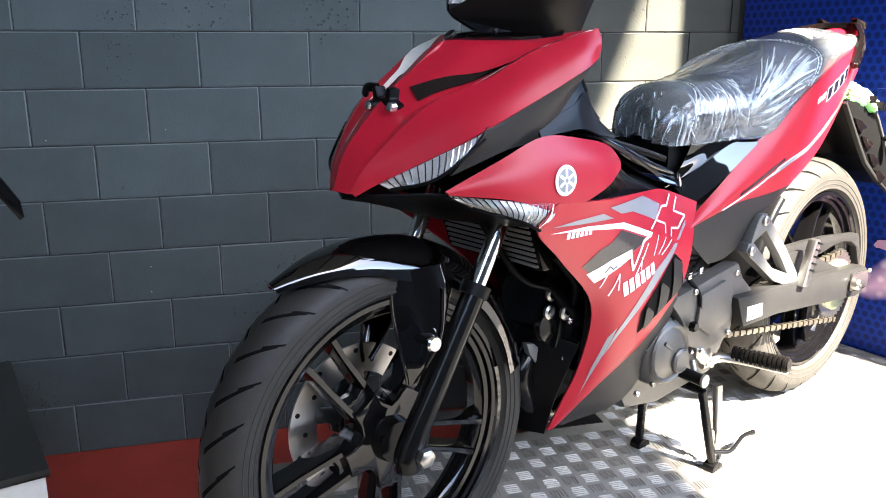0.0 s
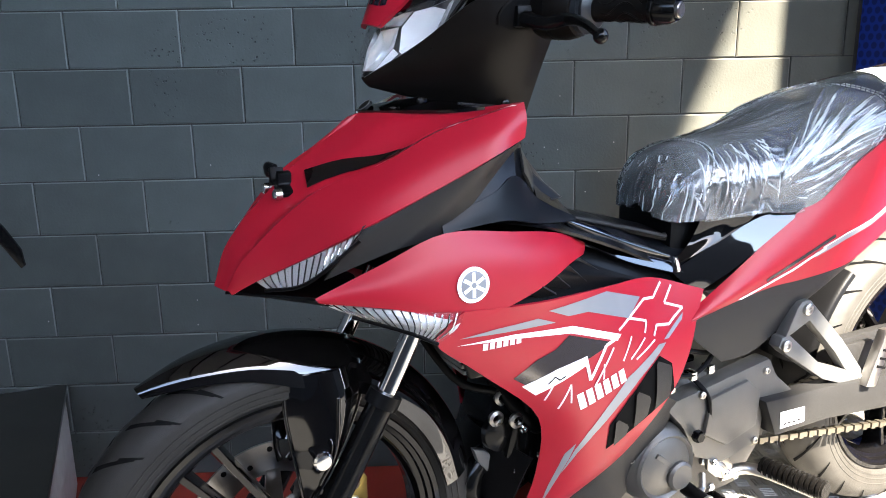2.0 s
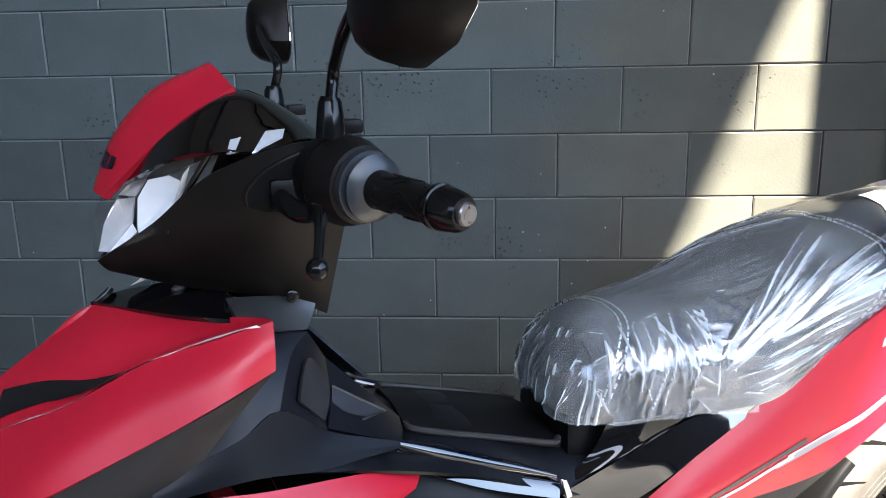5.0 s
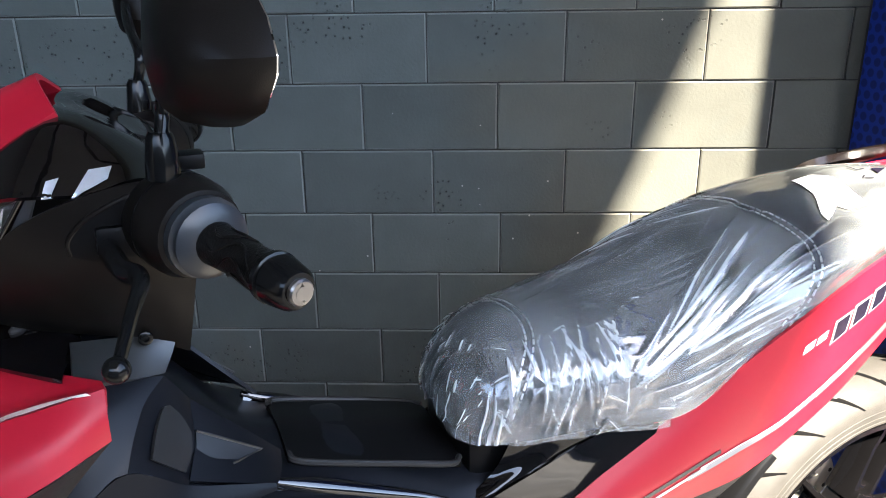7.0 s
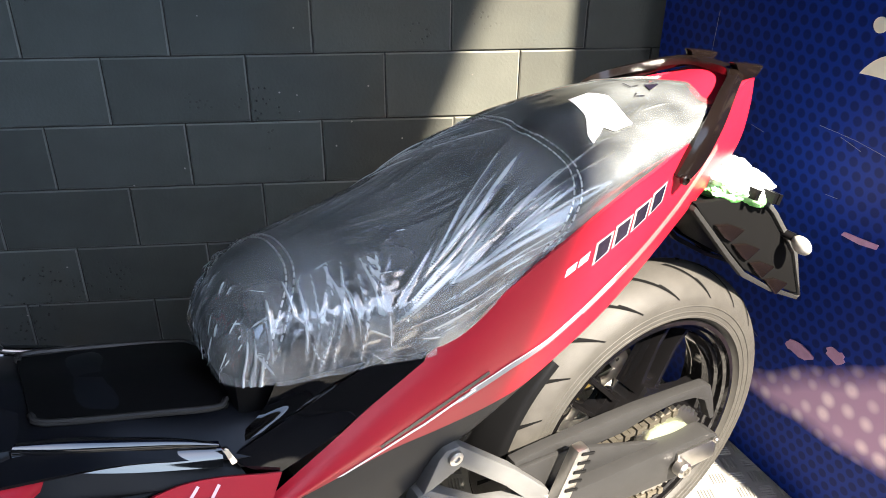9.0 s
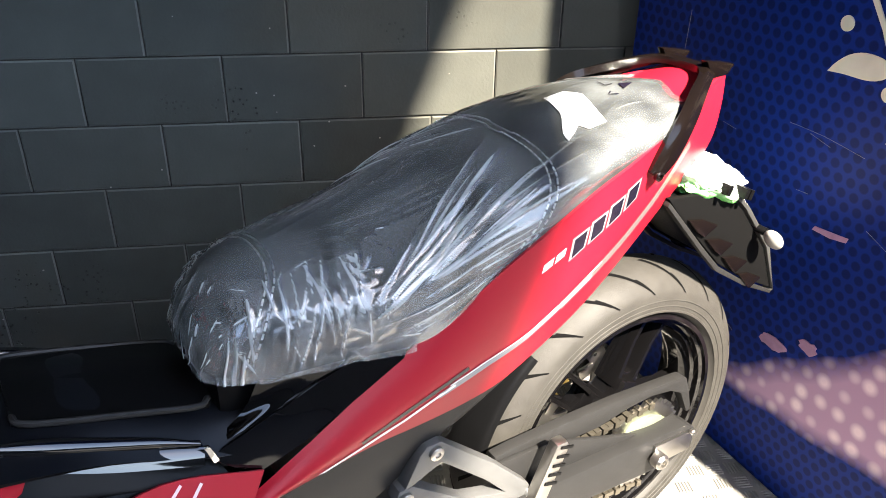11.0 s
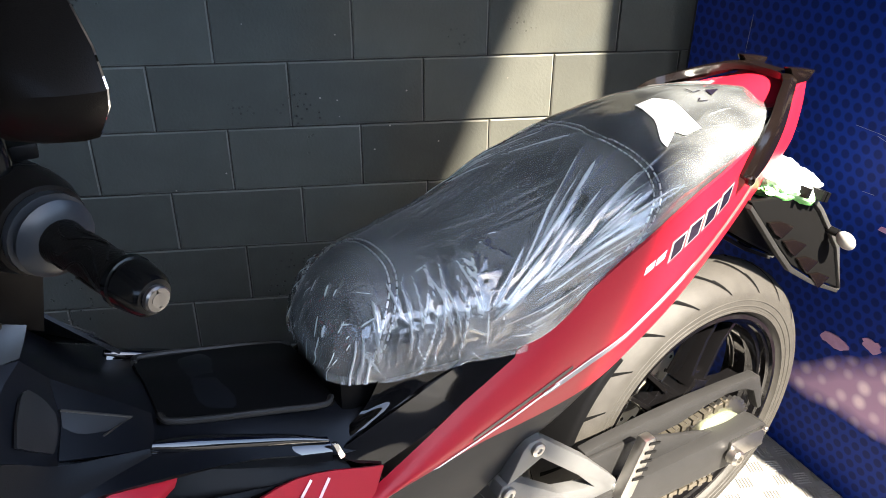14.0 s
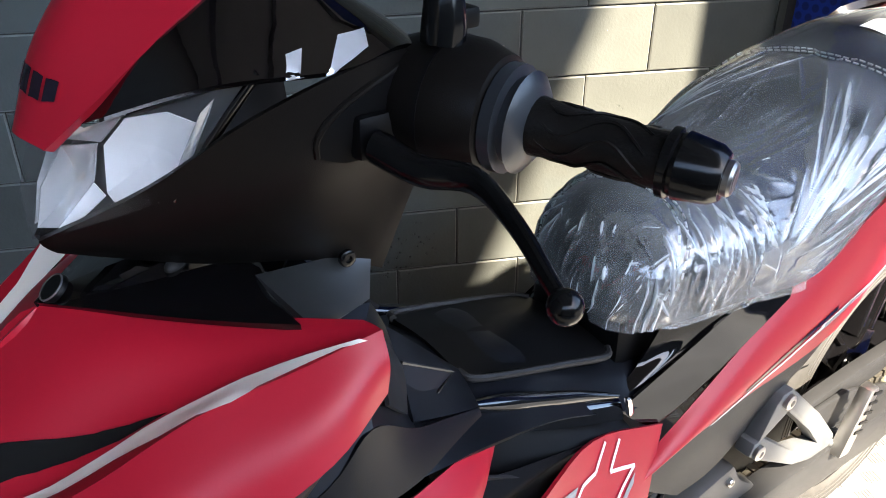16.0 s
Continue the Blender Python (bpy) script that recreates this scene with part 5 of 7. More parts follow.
brk = part("plate_bracket", slab([(-0.026, 0.768), (0.034, 0.768), (0.036, 0.774), (0.020, 0.782), (0.022, 0.796), (0.013, 0.799), (0.008, 0.784), (-0.008, 0.784), (-0.014, 0.800), (-0.022, 0.797), (-0.020, 0.782), (-0.032, 0.774)], 1.258, 1.276, 0.003, plane="yz"), BLACK, bike, "black number plate bracket on the nose")
for y in (-0.022, 0.030):
    part("bracket_bolt", lathe([(0, 0.0), (0.0075, 0.0), (0.0075, 0.008), (0.005, 0.010), (0, 0.010)], 12, "x", at=(1.275, y, 0.772)), CHROME, brk)
part("bracket_clip", tube([(1.268, -0.018, 0.796), (1.272, -0.036, 0.797), (1.268, -0.050, 0.788)], 0.005, 10, flat=1.4), BLACK, brk)


# black cover over the nose, emblem, neck cover
both("nose_cover", [
    [(1.163, 0.0, 0.8645), (1.113, 0.056, 0.8655), (1.080, 0.0914, 0.8665), (1.048, 0.128, 0.871)],
    [(1.135, 0.0, 0.872), (1.087, 0.040, 0.873), (1.062, 0.070, 0.872), (1.046, 0.098, 0.867)],
    [(1.05, 0.0, 0.880), (1.04, 0.03, 0.877), (1.035, 0.05, 0.869), (1.040, 0.068, 0.860)],
], GLOSS, label="gloss black cover behind the nose")
em = part("emblem", lathe([(0, 0), (0.0105, 0), (0.0105, 0.002), (0.009, 0.004), (0, 0.004)], 24, "x"), BLACK, bike, "dark round emblem", at=pose(1.149, 0, 0.868, 0, -52, 0))
part("emblem_ring", lathe([(0.0088, 0.0035), (0.0098, 0.0035), (0.0098, 0.0045), (0.0088, 0.0045)], 24, "x", closed=True), ALLOY, em)
nub = bmesh.new()
bmesh.ops.create_uvsphere(nub, u_segments=16, v_segments=10, radius=1)
bmesh.ops.transform(nub, matrix=Matrix.LocRotScale((1.082, 0.026, 0.8755), Euler((0, 0, 0.6)), (0.010, 0.0055, 0.0045)), verts=nub.verts)
part("cover_nub", nub, GREY, bike, "grey rubber nub on the nose cover")
both("neck_cover", [
    [(1.044, 0.060, 0.870), (1.000, 0.064, 0.868), (0.958, 0.060, 0.862)],
    [(1.042, 0.100, 0.868), (1.002, 0.088, 0.855), (0.966, 0.070, 0.847)],
    [(1.040, 0.130, 0.866), (1.006, 0.104, 0.848), (0.974, 0.081, 0.836)],
], mat("satin_grey_plastic", (0.024, 0.025, 0.0245), 0.36, vary=0.08), thick=0.004, label="satin grey neck cover")

# knee cover: outer face, inner face with its oval, lower flank and floor
KNEE = mat("satin_blue_black_plastic", (0.0070, 0.0082, 0.0108), 0.42, spec=0.16, bump=0.08, bump_scale=1200)
both("knee_panel", [
    [(1.050, 0.105, 0.848), (1.010, 0.092, 0.842), (0.975, 0.083, 0.835)],
    [(1.066, 0.132, 0.826), (1.026, 0.119, 0.829), (0.993, 0.104, 0.825)],
    [(1.090, 0.150, 0.790), (1.040, 0.142, 0.802), (1.005, 0.126, 0.808)],
    [(1.124, 0.154, 0.745), (1.055, 0.156, 0.770), (1.014, 0.144, 0.787)],
], KNEE, label="satin blue-black knee panel")
both("knee_inner_face", [
    [(0.975, 0.083, 0.835), (0.966, 0.078, 0.819), (0.957, 0.072, 0.802)],
    [(0.993, 0.104, 0.825), (0.977, 0.100, 0.802), (0.958, 0.094, 0.772)],
    [(1.005, 0.126, 0.808), (0.985, 0.118, 0.782), (0.965, 0.112, 0.752)],
    [(1.014, 0.144, 0.787), (0.995, 0.138, 0.770), (0.970, 0.128, 0.752)],
], NAVY, label="blue-black inner face of the knee panel")
both("knee_oval", [
    [(0.994, 0.133, 0.788), (0.988, 0.119, 0.803), (0.980, 0.102, 0.814), (0.974, 0.094, 0.812)],
    [(0.984, 0.128, 0.776), (0.978, 0.114, 0.788), (0.972, 0.101, 0.798), (0.966, 0.094, 0.799)],
    [(0.970, 0.118, 0.758), (0.965, 0.110, 0.764), (0.961, 0.103, 0.775), (0.960, 0.097, 0.783)],
], mat("satin_oval_grey", (0.013, 0.0135, 0.014), 0.38, spec=0.25), n=4, m=4, thick=0.003)
both("knee_flank", [
    [(1.124, 0.155, 0.745), (1.055, 0.157, 0.770), (1.014, 0.145, 0.787), (0.970, 0.128, 0.752), (0.930, 0.115, 0.732), (0.894, 0.105, 0.716)],
    [(1.124, 0.160, 0.738), (1.060, 0.162, 0.752), (1.024, 0.154, 0.760), (0.976, 0.139, 0.738), (0.930, 0.120, 0.724), (0.894, 0.107, 0.713)],
    [(1.124, 0.163, 0.731), (1.060, 0.165, 0.737), (1.030, 0.162, 0.736), (0.980, 0.147, 0.724), (0.930, 0.124, 0.716), (0.894, 0.108, 0.710)],
], NAVY, label="blue-black lower flank of the knee panel")
both("knee_floor", [
    [(0.957, 0.072, 0.802), (0.915, 0.064, 0.757), (0.880, 0.060, 0.720)],
    [(0.958, 0.094, 0.772), (0.915, 0.083, 0.741), (0.884, 0.082, 0.714)],
    [(0.968, 0.122, 0.752), (0.930, 0.112, 0.732), (0.892, 0.103, 0.714)],
], NAVY)
both("knee_pad", [
    [(0.956, 0.091, 0.779), (0.930, 0.086, 0.760), (0.900, 0.080, 0.738)],
    [(0.958, 0.099, 0.766), (0.940, 0.096, 0.754), (0.916, 0.088, 0.739)],
    [(0.958, 0.105, 0.760), (0.944, 0.101, 0.750), (0.929, 0.096, 0.741)],
], mat("satin_pad_grey", (0.010, 0.0112, 0.0135), 0.42, spec=0.25), n=3, m=3, thick=0.003, label="satin dark inset pad")
for s in (1, -1):
    part("pad_rim", tube([(0.956, 0.0905 * s, 0.7795), (0.900, 0.0795 * s, 0.7385), (0.929, 0.0965 * s, 0.7415)], 0.0014, 6, 1), bpy.data.materials["satin_grey_plastic"], bike)
tr = part("tread_pad", loft([
    [(0.872, -0.056, 0.706), (0.872, 0.0, 0.712), (0.872, 0.056, 0.706)],
    [(0.76, -0.066, 0.676), (0.76, 0.0, 0.684), (0.76, 0.066, 0.676)],
    [(0.690, -0.066, 0.656), (0.690, 0.0, 0.664), (0.690, 0.066, 0.656)]], 4, 4, 0.008), BLACK, bike, "black step-through pad")
for s in (1, -1):
    part("pad_edge", tube([(0.872, 0.050 * s, 0.707), (0.858, 0.064 * s, 0.702), (0.76, 0.069 * s, 0.675), (0.705, 0.069 * s, 0.659), (0.690, 0.058 * s, 0.657)], 0.0036, 8), GREY, tr)
both("sill", [
    [(0.893, 0.083, 0.704), (0.80, 0.080, 0.662), (0.712, 0.090, 0.632)],
    [(0.893, 0.094, 0.697), (0.80, 0.093, 0.654), (0.712, 0.101, 0.625)],
    [(0.880, 0.101, 0.680), (0.80, 0.101, 0.640), (0.715, 0.108, 0.612)],
], GLOSS, label="gloss black sill")
LIP = mat("polished_black_trim", (0.004, 0.004, 0.005), 0.07, spec=0.85, vary=0.02)
for s in (1, -1):
    part("sill_lip", tube([(0.895, 0.088 * s, 0.706), (0.85, 0.086 * s, 0.685), (0.80, 0.086 * s, 0.664), (0.75, 0.090 * s, 0.646), (0.714, 0.098 * s, 0.634)], [0.004, 0.0095, 0.0085, 0.0055, 0.002], 14, 5), LIP, bike, "gloss black rounded lip on the sill")
for s in (False, True):
    part("sill_clip", slab([(0.714, 0.636), (0.707, 0.634), (0.699, 0.612), (0.706, 0.610)], 0.103, 0.109, 0.002, mirror=s), CHROME, bike)

# ---- handlebar group ----
FACET = mat("headlamp_facet", (0.80, 0.80, 0.80), 0.10, 0.5, vary=0.03)
HOUSING = mat("lamp_housing", (0.11, 0.11, 0.11), 0.3)
SKY_GLINT = mat("painted_sky_glint", (0.72, 0.74, 0.78), 0.2, 0.6, vary=0.1, scale=120)
COLLAR = mat("dark_satin_metal", (0.018, 0.020, 0.023), 0.3, vary=0.1, spec=0.35)
part("visor", loft([
    [(1.140, -0.028, 0.967), (1.149, 0.0, 0.971), (1.140, 0.028, 0.967)],
    [(1.108, -0.052, 1.000), (1.126, 0.0, 1.020), (1.108, 0.052, 1.000)],
    [(1.068, -0.068, 1.036), (1.088, 0.0, 1.060), (1.068, 0.068, 1.036)],
    [(1.023, -0.068, 1.062), (1.036, 0.0, 1.083), (1.023, 0.068, 1.062)]], 5, 6, 0.006), RED, bike, "satin red visor over the headlight")
visor = bike.children[-1]
vt = tree(visor)
for k in range(6):
    ya = 0.0275 - 0.0094 * k
    yb = ya - 0.0074
    sticker("name_bar", [(1.1330 - 12 * ya * ya, ya), (1.1330 - 12 * yb * yb, yb), (1.1390 - 14 * yb * yb, yb), (1.1390 - 14 * ya * ya, ya)], vt, DKDECAL, visor, way="z", step=0.004)
part("dash_shell", loft([
    [(1.122, -0.036, 0.980), (1.126, -0.018, 0.980), (1.128, 0.0, 0.980), (1.126, 0.018, 0.980), (1.122, 0.036, 0.980)],
    [(1.072, -0.104, 1.009), (1.082, -0.06, 1.026), (1.088, 0.0, 1.035), (1.082, 0.06, 1.026), (1.072, 0.104, 1.009)],
    [(1.010, -0.128, 1.012), (1.018, -0.075, 1.056), (1.026, 0.0, 1.060), (1.018, 0.075, 1.056), (1.010, 0.128, 1.012)],
    [(0.972, -0.130, 1.020), (0.968, -0.07, 1.034), (0.966, 0.0, 1.026), (0.968, 0.07, 1.034), (0.972, 0.130, 1.020)],
    [(0.940, -0.120, 1.004), (0.936, -0.07, 1.006), (0.934, 0.0, 0.998), (0.936, 0.07, 1.006), (0.940, 0.120, 1.004)],
], 5, 5, 0.004), GLOSS, bike, "gloss black instrument shell")
by_cowl = both("cowl_side", [
    [(1.152, 0.005, 0.905), (1.102, 0.064, 0.946), (1.058, 0.113, 0.990), (1.000, 0.132, 1.014), (0.950, 0.128, 1.018)],
    [(1.150, 0.004, 0.901), (1.088, 0.066, 0.924), (1.038, 0.114, 0.952), (0.985, 0.128, 0.972), (0.935, 0.116, 0.975)],
    [(1.147, 0.003, 0.897), (1.076, 0.054, 0.896), (1.022, 0.088, 0.902), (0.975, 0.094, 0.908), (0.940, 0.088, 0.915)],
    [(1.143, 0.002, 0.893), (1.070, 0.036, 0.876), (1.010, 0.058, 0.868), (0.975, 0.062, 0.856), (0.950, 0.060, 0.842)],
], BROWN, label="warm black handlebar cowl side")
# outline of the black patch that stands in for the opening's shade
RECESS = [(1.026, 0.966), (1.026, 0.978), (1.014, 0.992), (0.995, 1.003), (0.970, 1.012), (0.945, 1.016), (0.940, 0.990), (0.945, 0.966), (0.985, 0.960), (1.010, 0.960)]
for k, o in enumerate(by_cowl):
    sticker("cowl_recess", RECESS, tree(o), SHADE_BLACK, o, 0.0015, mirror=bool(k), label="flat black patch in place of the shaded lever opening", step=0.008)
    e = []
    for a, b in RECESS[:6]:
        hq = tree(o).ray_cast(Vector((a, -0.5 if k else 0.5, b)), Vector((0, 1 if k else -1, 0)))
        if hq[0] is not None:
            e.append(tuple(hq[0]))
    if len(e) > 2:
        part("recess_lip", tube(e, 0.0022, 8, 4), BROWN, o)
for s in (1, -1):
    bolt(bike, 0.985, 0.072 * s, 0.868, 0.0062, DARKMETAL, "cowl_screw", 0.003)
for k in (False, True):
    lamp = part("headlight", loft([
        [(1.134, 0.002, 0.907), (1.128, 0.002, 0.935), (1.118, 0.002, 0.964)],
        [(1.106, 0.030, 0.924), (1.088, 0.034, 0.950), (1.092, 0.044, 0.982)],
        [(1.078, 0.060, 0.942), (1.058, 0.076, 0.975), (1.044, 0.100, 1.008)]], 4, 4, 0.003, mirror=k), HOUSING, bike, "clear headlight with bright reflector bowls in a black housing")
    part("lens", loft([
        [(1.154, 0.000, 0.905), (1.153, 0.000, 0.938), (1.141, 0.000, 0.969)],
        [(1.130, 0.038, 0.922), (1.126, 0.046, 0.952), (1.115, 0.052, 0.984)],
        [(1.089, 0.070, 0.940), (1.073, 0.092, 0.978), (1.051, 0.111, 1.014)]], 5, 5, 0.002, mirror=k), GLASS, lamp, "clear headlight lens").visible_shadow = False
    # two bowls, the brow and the strips of the reflector
    def bowl(name, ring_, deep, material, n=7):
        mid = sum((Vector(q) for q in ring_), Vector()) / len(ring_)
        rim_ = [q for a, b in zip(ring_, ring_[1:] + ring_[:1]) for q in (Vector(a), Vector(a).lerp(Vector(b), 0.33), Vector(a).lerp(Vector(b), 0.67))]
        back = Vector((-0.75, -0.62, -0.15))
        fb = bmesh.new()
        g = [[mid.lerp(q, t) + back * deep * (1 - t ** 2) for q in rim_ + rim_[:1]] for t in [(i + 0.02) / n for i in range(n)] + [1.0]]
        grid_faces(fb, [[(q.x, -q.y if k else q.y, q.z) for q in row] for row in g])
        bmesh.ops.remove_doubles(fb, verts=fb.verts, dist=0.0001)
        bmesh.ops.recalc_face_normals(fb, faces=fb.faces)
        solid(fb, 0.0008)
        return part(name, fb, material, lamp)

    bowl("low_beam_bowl", [(1.150, 0.003, 0.913), (1.143, 0.004, 0.938), (1.128, 0.010, 0.962), (1.113, 0.031, 0.966), (1.117, 0.022, 0.941), (1.139, 0.012, 0.913)], 0.010, FACET)
    bowl("high_beam_bowl", [(1.111, 0.034, 0.965), (1.101, 0.050, 0.983), (1.084, 0.068, 0.988), (1.074, 0.083, 0.984), (1.087, 0.066, 0.948), (1.098, 0.062, 0.936), (1.112, 0.045, 0.930), (1.114, 0.031, 0.936)], 0.008, HEADREFL)
    bowl("reflector_brow", [(1.127, 0.012, 0.966), (1.116, 0.027, 0.979), (1.102, 0.048, 0.984), (1.112, 0.033, 0.967)], 0.002, FACET, 3)
    bowl("reflector_strip", [(1.118, 0.022, 0.940), (1.115, 0.030, 0.934), (1.134, 0.020, 0.916), (1.141, 0.012, 0.913)], 0.001, HEADREFL, 3)
    bowl("reflector_strip", [(1.073, 0.088, 0.991), (1.067, 0.094, 0.999), (1.082, 0.075, 0.955), (1.087, 0.068, 0.950)], 0.001, FACET, 3)
    bowl("reflector_strip", [(1.112, 0.046, 0.929), (1.097, 0.063, 0.935), (1.096, 0.066, 0.938), (1.112, 0.049, 0.932)], 0.0, FACET, 3)
    part("bezel", tube([(1.088, -0.070 if k else 0.070, 0.939), (1.071, -0.093 if k else 0.093, 0.977), (1.049, -0.112 if k else 0.112, 1.014)], [0.0025, 0.003, 0.0025], 10, 4), GLOSS, lamp, "gloss black rim of the headlight")
shell = [c for c in bike.children if c.name.startswith("dash_shell")][0]
shellT = tree(shell)
for s in (False, True):
    # sky reflections on the gloss shell, laid on as bright strips
    for q in ([(1.034, 1.020), (1.025, 1.022), (1.039, 1.000), (1.043, 1.001)], [(1.005, 1.026), (0.989, 1.027), (0.993, 1.020), (1.022, 1.008), (1.016, 1.013)]):
        sticker("light_strip", q, shellT, SKY_GLINT, shell, mirror=s, label="bright strip painted for the sky mirrored in the shell", step=0.006)
for s in (1, -1):
    ax, ay, az = -0.353, 0.935 * s, -0.060
    o = Vector((0.949, 0.135 * s, 0.985))

    def along(d):
        return tuple(o + Vector((ax, ay, az)) * d)
    bar = part("handlebar", tube([(0.952, 0.0, 0.99), along(-0.03), along(0.148)], 0.011, 12, 1), DARKMETAL, bike, "handlebar with rubber grip")
    sw = part("switch_housing", tube([along(d) for d in (-0.030, -0.028, -0.012, 0.018, 0.034, 0.036)], [0.024, 0.032, 0.038, 0.038, 0.033, 0.027], 24, 1), BROWN, bar, "black switch housing")
    part("switch_button", box(0.925, 0.945, 0.120 * s - 0.008, 0.120 * s + 0.014, 1.022, 1.034, 0.003), BLACK, sw)
    part("switch_seam", tube([along(d) for d in (0.0015, 0.0035)], 0.0387, 24, 1), BLACK, sw)
    part("collar", tube([along(d) for d in (0.034, 0.036, 0.043, 0.044, 0.048, 0.050, 0.056)], [0.024, 0.030, 0.030, 0.024, 0.024, 0.028, 0.020], 24, 1), COLLAR, bar, "dark grey grip collar")
    gr = part("grip", tube([along(d) for d in (0.052, 0.056, 0.075, 0.095, 0.115, 0.126)], [0.0155, 0.0162, 0.0142, 0.0142, 0.0146, 0.015], 20, 3), GRIP, bar, "black rubber grip")
    for k in range(8):
        a0 = 2 * math.pi * k / 8
        p = []
        for i in range(9):
            d = 0.060 + 0.0075 * i
            a = a0 + 0.5 * math.sin(i * 0.9)
            u = Vector((0, 0, 1))
            v = Vector((ax, ay, az)).cross(u).normalized()
            p.append(tuple(Vector(along(d)) + (u * math.cos(a) + v * math.sin(a)) * 0.0148))
        part("grip_rib", tube(p, 0.0010, 5, 2), GRIP, gr)
    part("bar_end", tube([along(d) for d in (0.126, 0.127, 0.131, 0.132, 0.134, 0.1345, 0.151, 0.1555, 0.156)], [0.0145, 0.018, 0.018, 0.016, 0.016, 0.0175, 0.0150, 0.0120, 0.006], 20, 1), DARKMETAL, bar, "black bar end weight")
    part("bar_end_cap", tube([along(d) for d in (0.154, 0.1585, 0.160, 0.1604, 0.158, 0.1578)], [0.0090, 0.0090, 0.0078, 0.0050, 0.0042, 0.001], 20, 1), mat("zinc", (0.20, 0.19, 0.18), 0.3, 0.9) if s > 0 else bpy.data.materials["zinc"], bar)
    lv = part("lever", tube([(1.000, 0.140 * s, 0.972), (0.992, 0.170 * s, 0.966), (0.982, 0.200 * s, 0.969), (0.990, 0.240 * s, 0.964), (1.001, 0.280 * s, 0.951)], [0.0080, 0.0070, 0.0060, 0.0044, 0.0038], 12, 5, flat=1.25), DARKMETAL, bar, "black hand lever")
    bmb = bmesh.new()
    bmesh.ops.create_uvsphere(bmb, u_segments=16, v_segments=10, radius=0.0082)
    bmesh.ops.translate(bmb, verts=bmb.verts, vec=(1.003, 0.287 * s, 0.949))
    part("lever_ball", bmb, DARKMETAL, lv)
    part("lever_perch", box(0.955, 1.008, 0.125 * s - 0.012, 0.125 * s + 0.012, 0.962, 0.988, 0.005), BLACK, bar)
    mi = part("mirror", tube([(0.956, 0.140 * s, 1.020), (0.955, 0.140 * s, 1.030), (0.955, 0.140 * s, 1.050), (0.9545, 0.140 * s, 1.054)], [0.0125, 0.0125, 0.010, 0.008], 14, 1), DARKMETAL, bike, "rear view mirror on a bent black stem")
    part("stem", tube([(0.954, 0.140 * s, 1.050), (0.950, 0.134 * s, 1.068), (0.949, 0.142 * s, 1.082), (0.953, 0.190 * s, 1.104), (0.952, 0.232 * s, 1.124)], 0.0052, 12), DARKMETAL, mi)
    out = [(0.215, 1.105), (0.222, 1.142), (0.240, 1.165), (0.290, 1.168), (0.330, 1.142), (0.341, 1.124), (0.338, 1.114), (0.312, 1.092), (0.265, 1.077), (0.236, 1.082)]
    rows = []
    for x, sc in ((0.962, 0.30), (0.958, 0.66), (0.948, 0.86), (0.932, 0.97), (0.920, 1.0), (0.914, 0.985)):
        cx, cz = 0.272, 1.122
        rows.append([(x - 0.10 * (a - cx) * sc, (cx + (a - cx) * sc) * s, cz + (b - cz) * sc) for a, b in out + out[:1]])
    hb = bmesh.new()
    grid_faces(hb, [cr(r, 1) for r in rows])
    bmesh.ops.remove_doubles(hb, verts=hb.verts, dist=0.0004)
    hole = [e for e in hb.edges if e.is_boundary]
    bmesh.ops.holes_fill(hb, edges=hole, sides=0)
    bmesh.ops.recalc_face_normals(hb, faces=hb.faces)
    part("mirror_housing", hb, BROWN, mi)
    gb = bmesh.new()
    gb.faces.new([gb.verts.new((0.9125 - 0.10 * (q.x - 0.272) * 0.95, (0.272 + (q.x - 0.272) * 0.95) * s, 1.122 + (q.y - 1.122) * 0.95)) for q in [Vector(v).to_2d() for v in cr([(*p, 0) for p in out + out[:1]], 1)[:-1]]])
    solid(gb, 0.001)
    part("mirror_glass", gb, mat("mirror_silver", (0.9, 0.9, 0.9), 0.02, 1.0, vary=0.0) if s > 0 else bpy.data.materials["mirror_silver"], mi, "mirror glass")

# ---- tail: grab rail, lamp under a bag, plate holder ----
part("tail_cover", loft([
    [(0.03, -0.090, 0.860), (0.03, 0.0, 0.872), (0.03, 0.090, 0.860)],
    [(-0.04, -0.062, 0.878), (-0.04, 0.0, 0.892), (-0.04, 0.062, 0.878)],
    [(-0.098, -0.044, 0.888), (-0.104, 0.0, 0.896), (-0.098, 0.044, 0.888)],
    [(-0.106, -0.038, 0.822), (-0.118, 0.0, 0.824), (-0.106, 0.038, 0.822)],
    [(-0.090, -0.034, 0.758), (-0.100, 0.0, 0.756), (-0.090, 0.034, 0.758)]], 4, 4, 0.004), RED, bike, "satin red tail cover")
RAIL = mat("dark_brown_gloss", (0.0042, 0.0028, 0.0024), 0.16, spec=0.25)
band = [[(0.128, 0.124, 0.824), (0.110, 0.129, 0.812), (0.094, 0.126, 0.800)], [(0.108, 0.120, 0.852), (0.085, 0.126, 0.840), (0.060, 0.122, 0.818)], [(0.078, 0.108, 0.878), (0.050, 0.114, 0.874), (0.018, 0.108, 0.852)],
        [(0.026, 0.078, 0.893), (-0.004, 0.080, 0.896), (-0.040, 0.074, 0.880)], [(-0.034, 0.040, 0.906), (-0.060, 0.043, 0.908), (-0.088, 0.040, 0.896)], [(-0.054, 0.0, 0.907), (-0.072, 0.0, 0.908), (-0.092, 0.0, 0.897)]]
for r in band[:5]:
    mid = Vector(r[1])
    r[0], r[2] = tuple(mid.lerp(Vector(r[0]), 0.62)), tuple(mid.lerp(Vector(r[2]), 0.62))
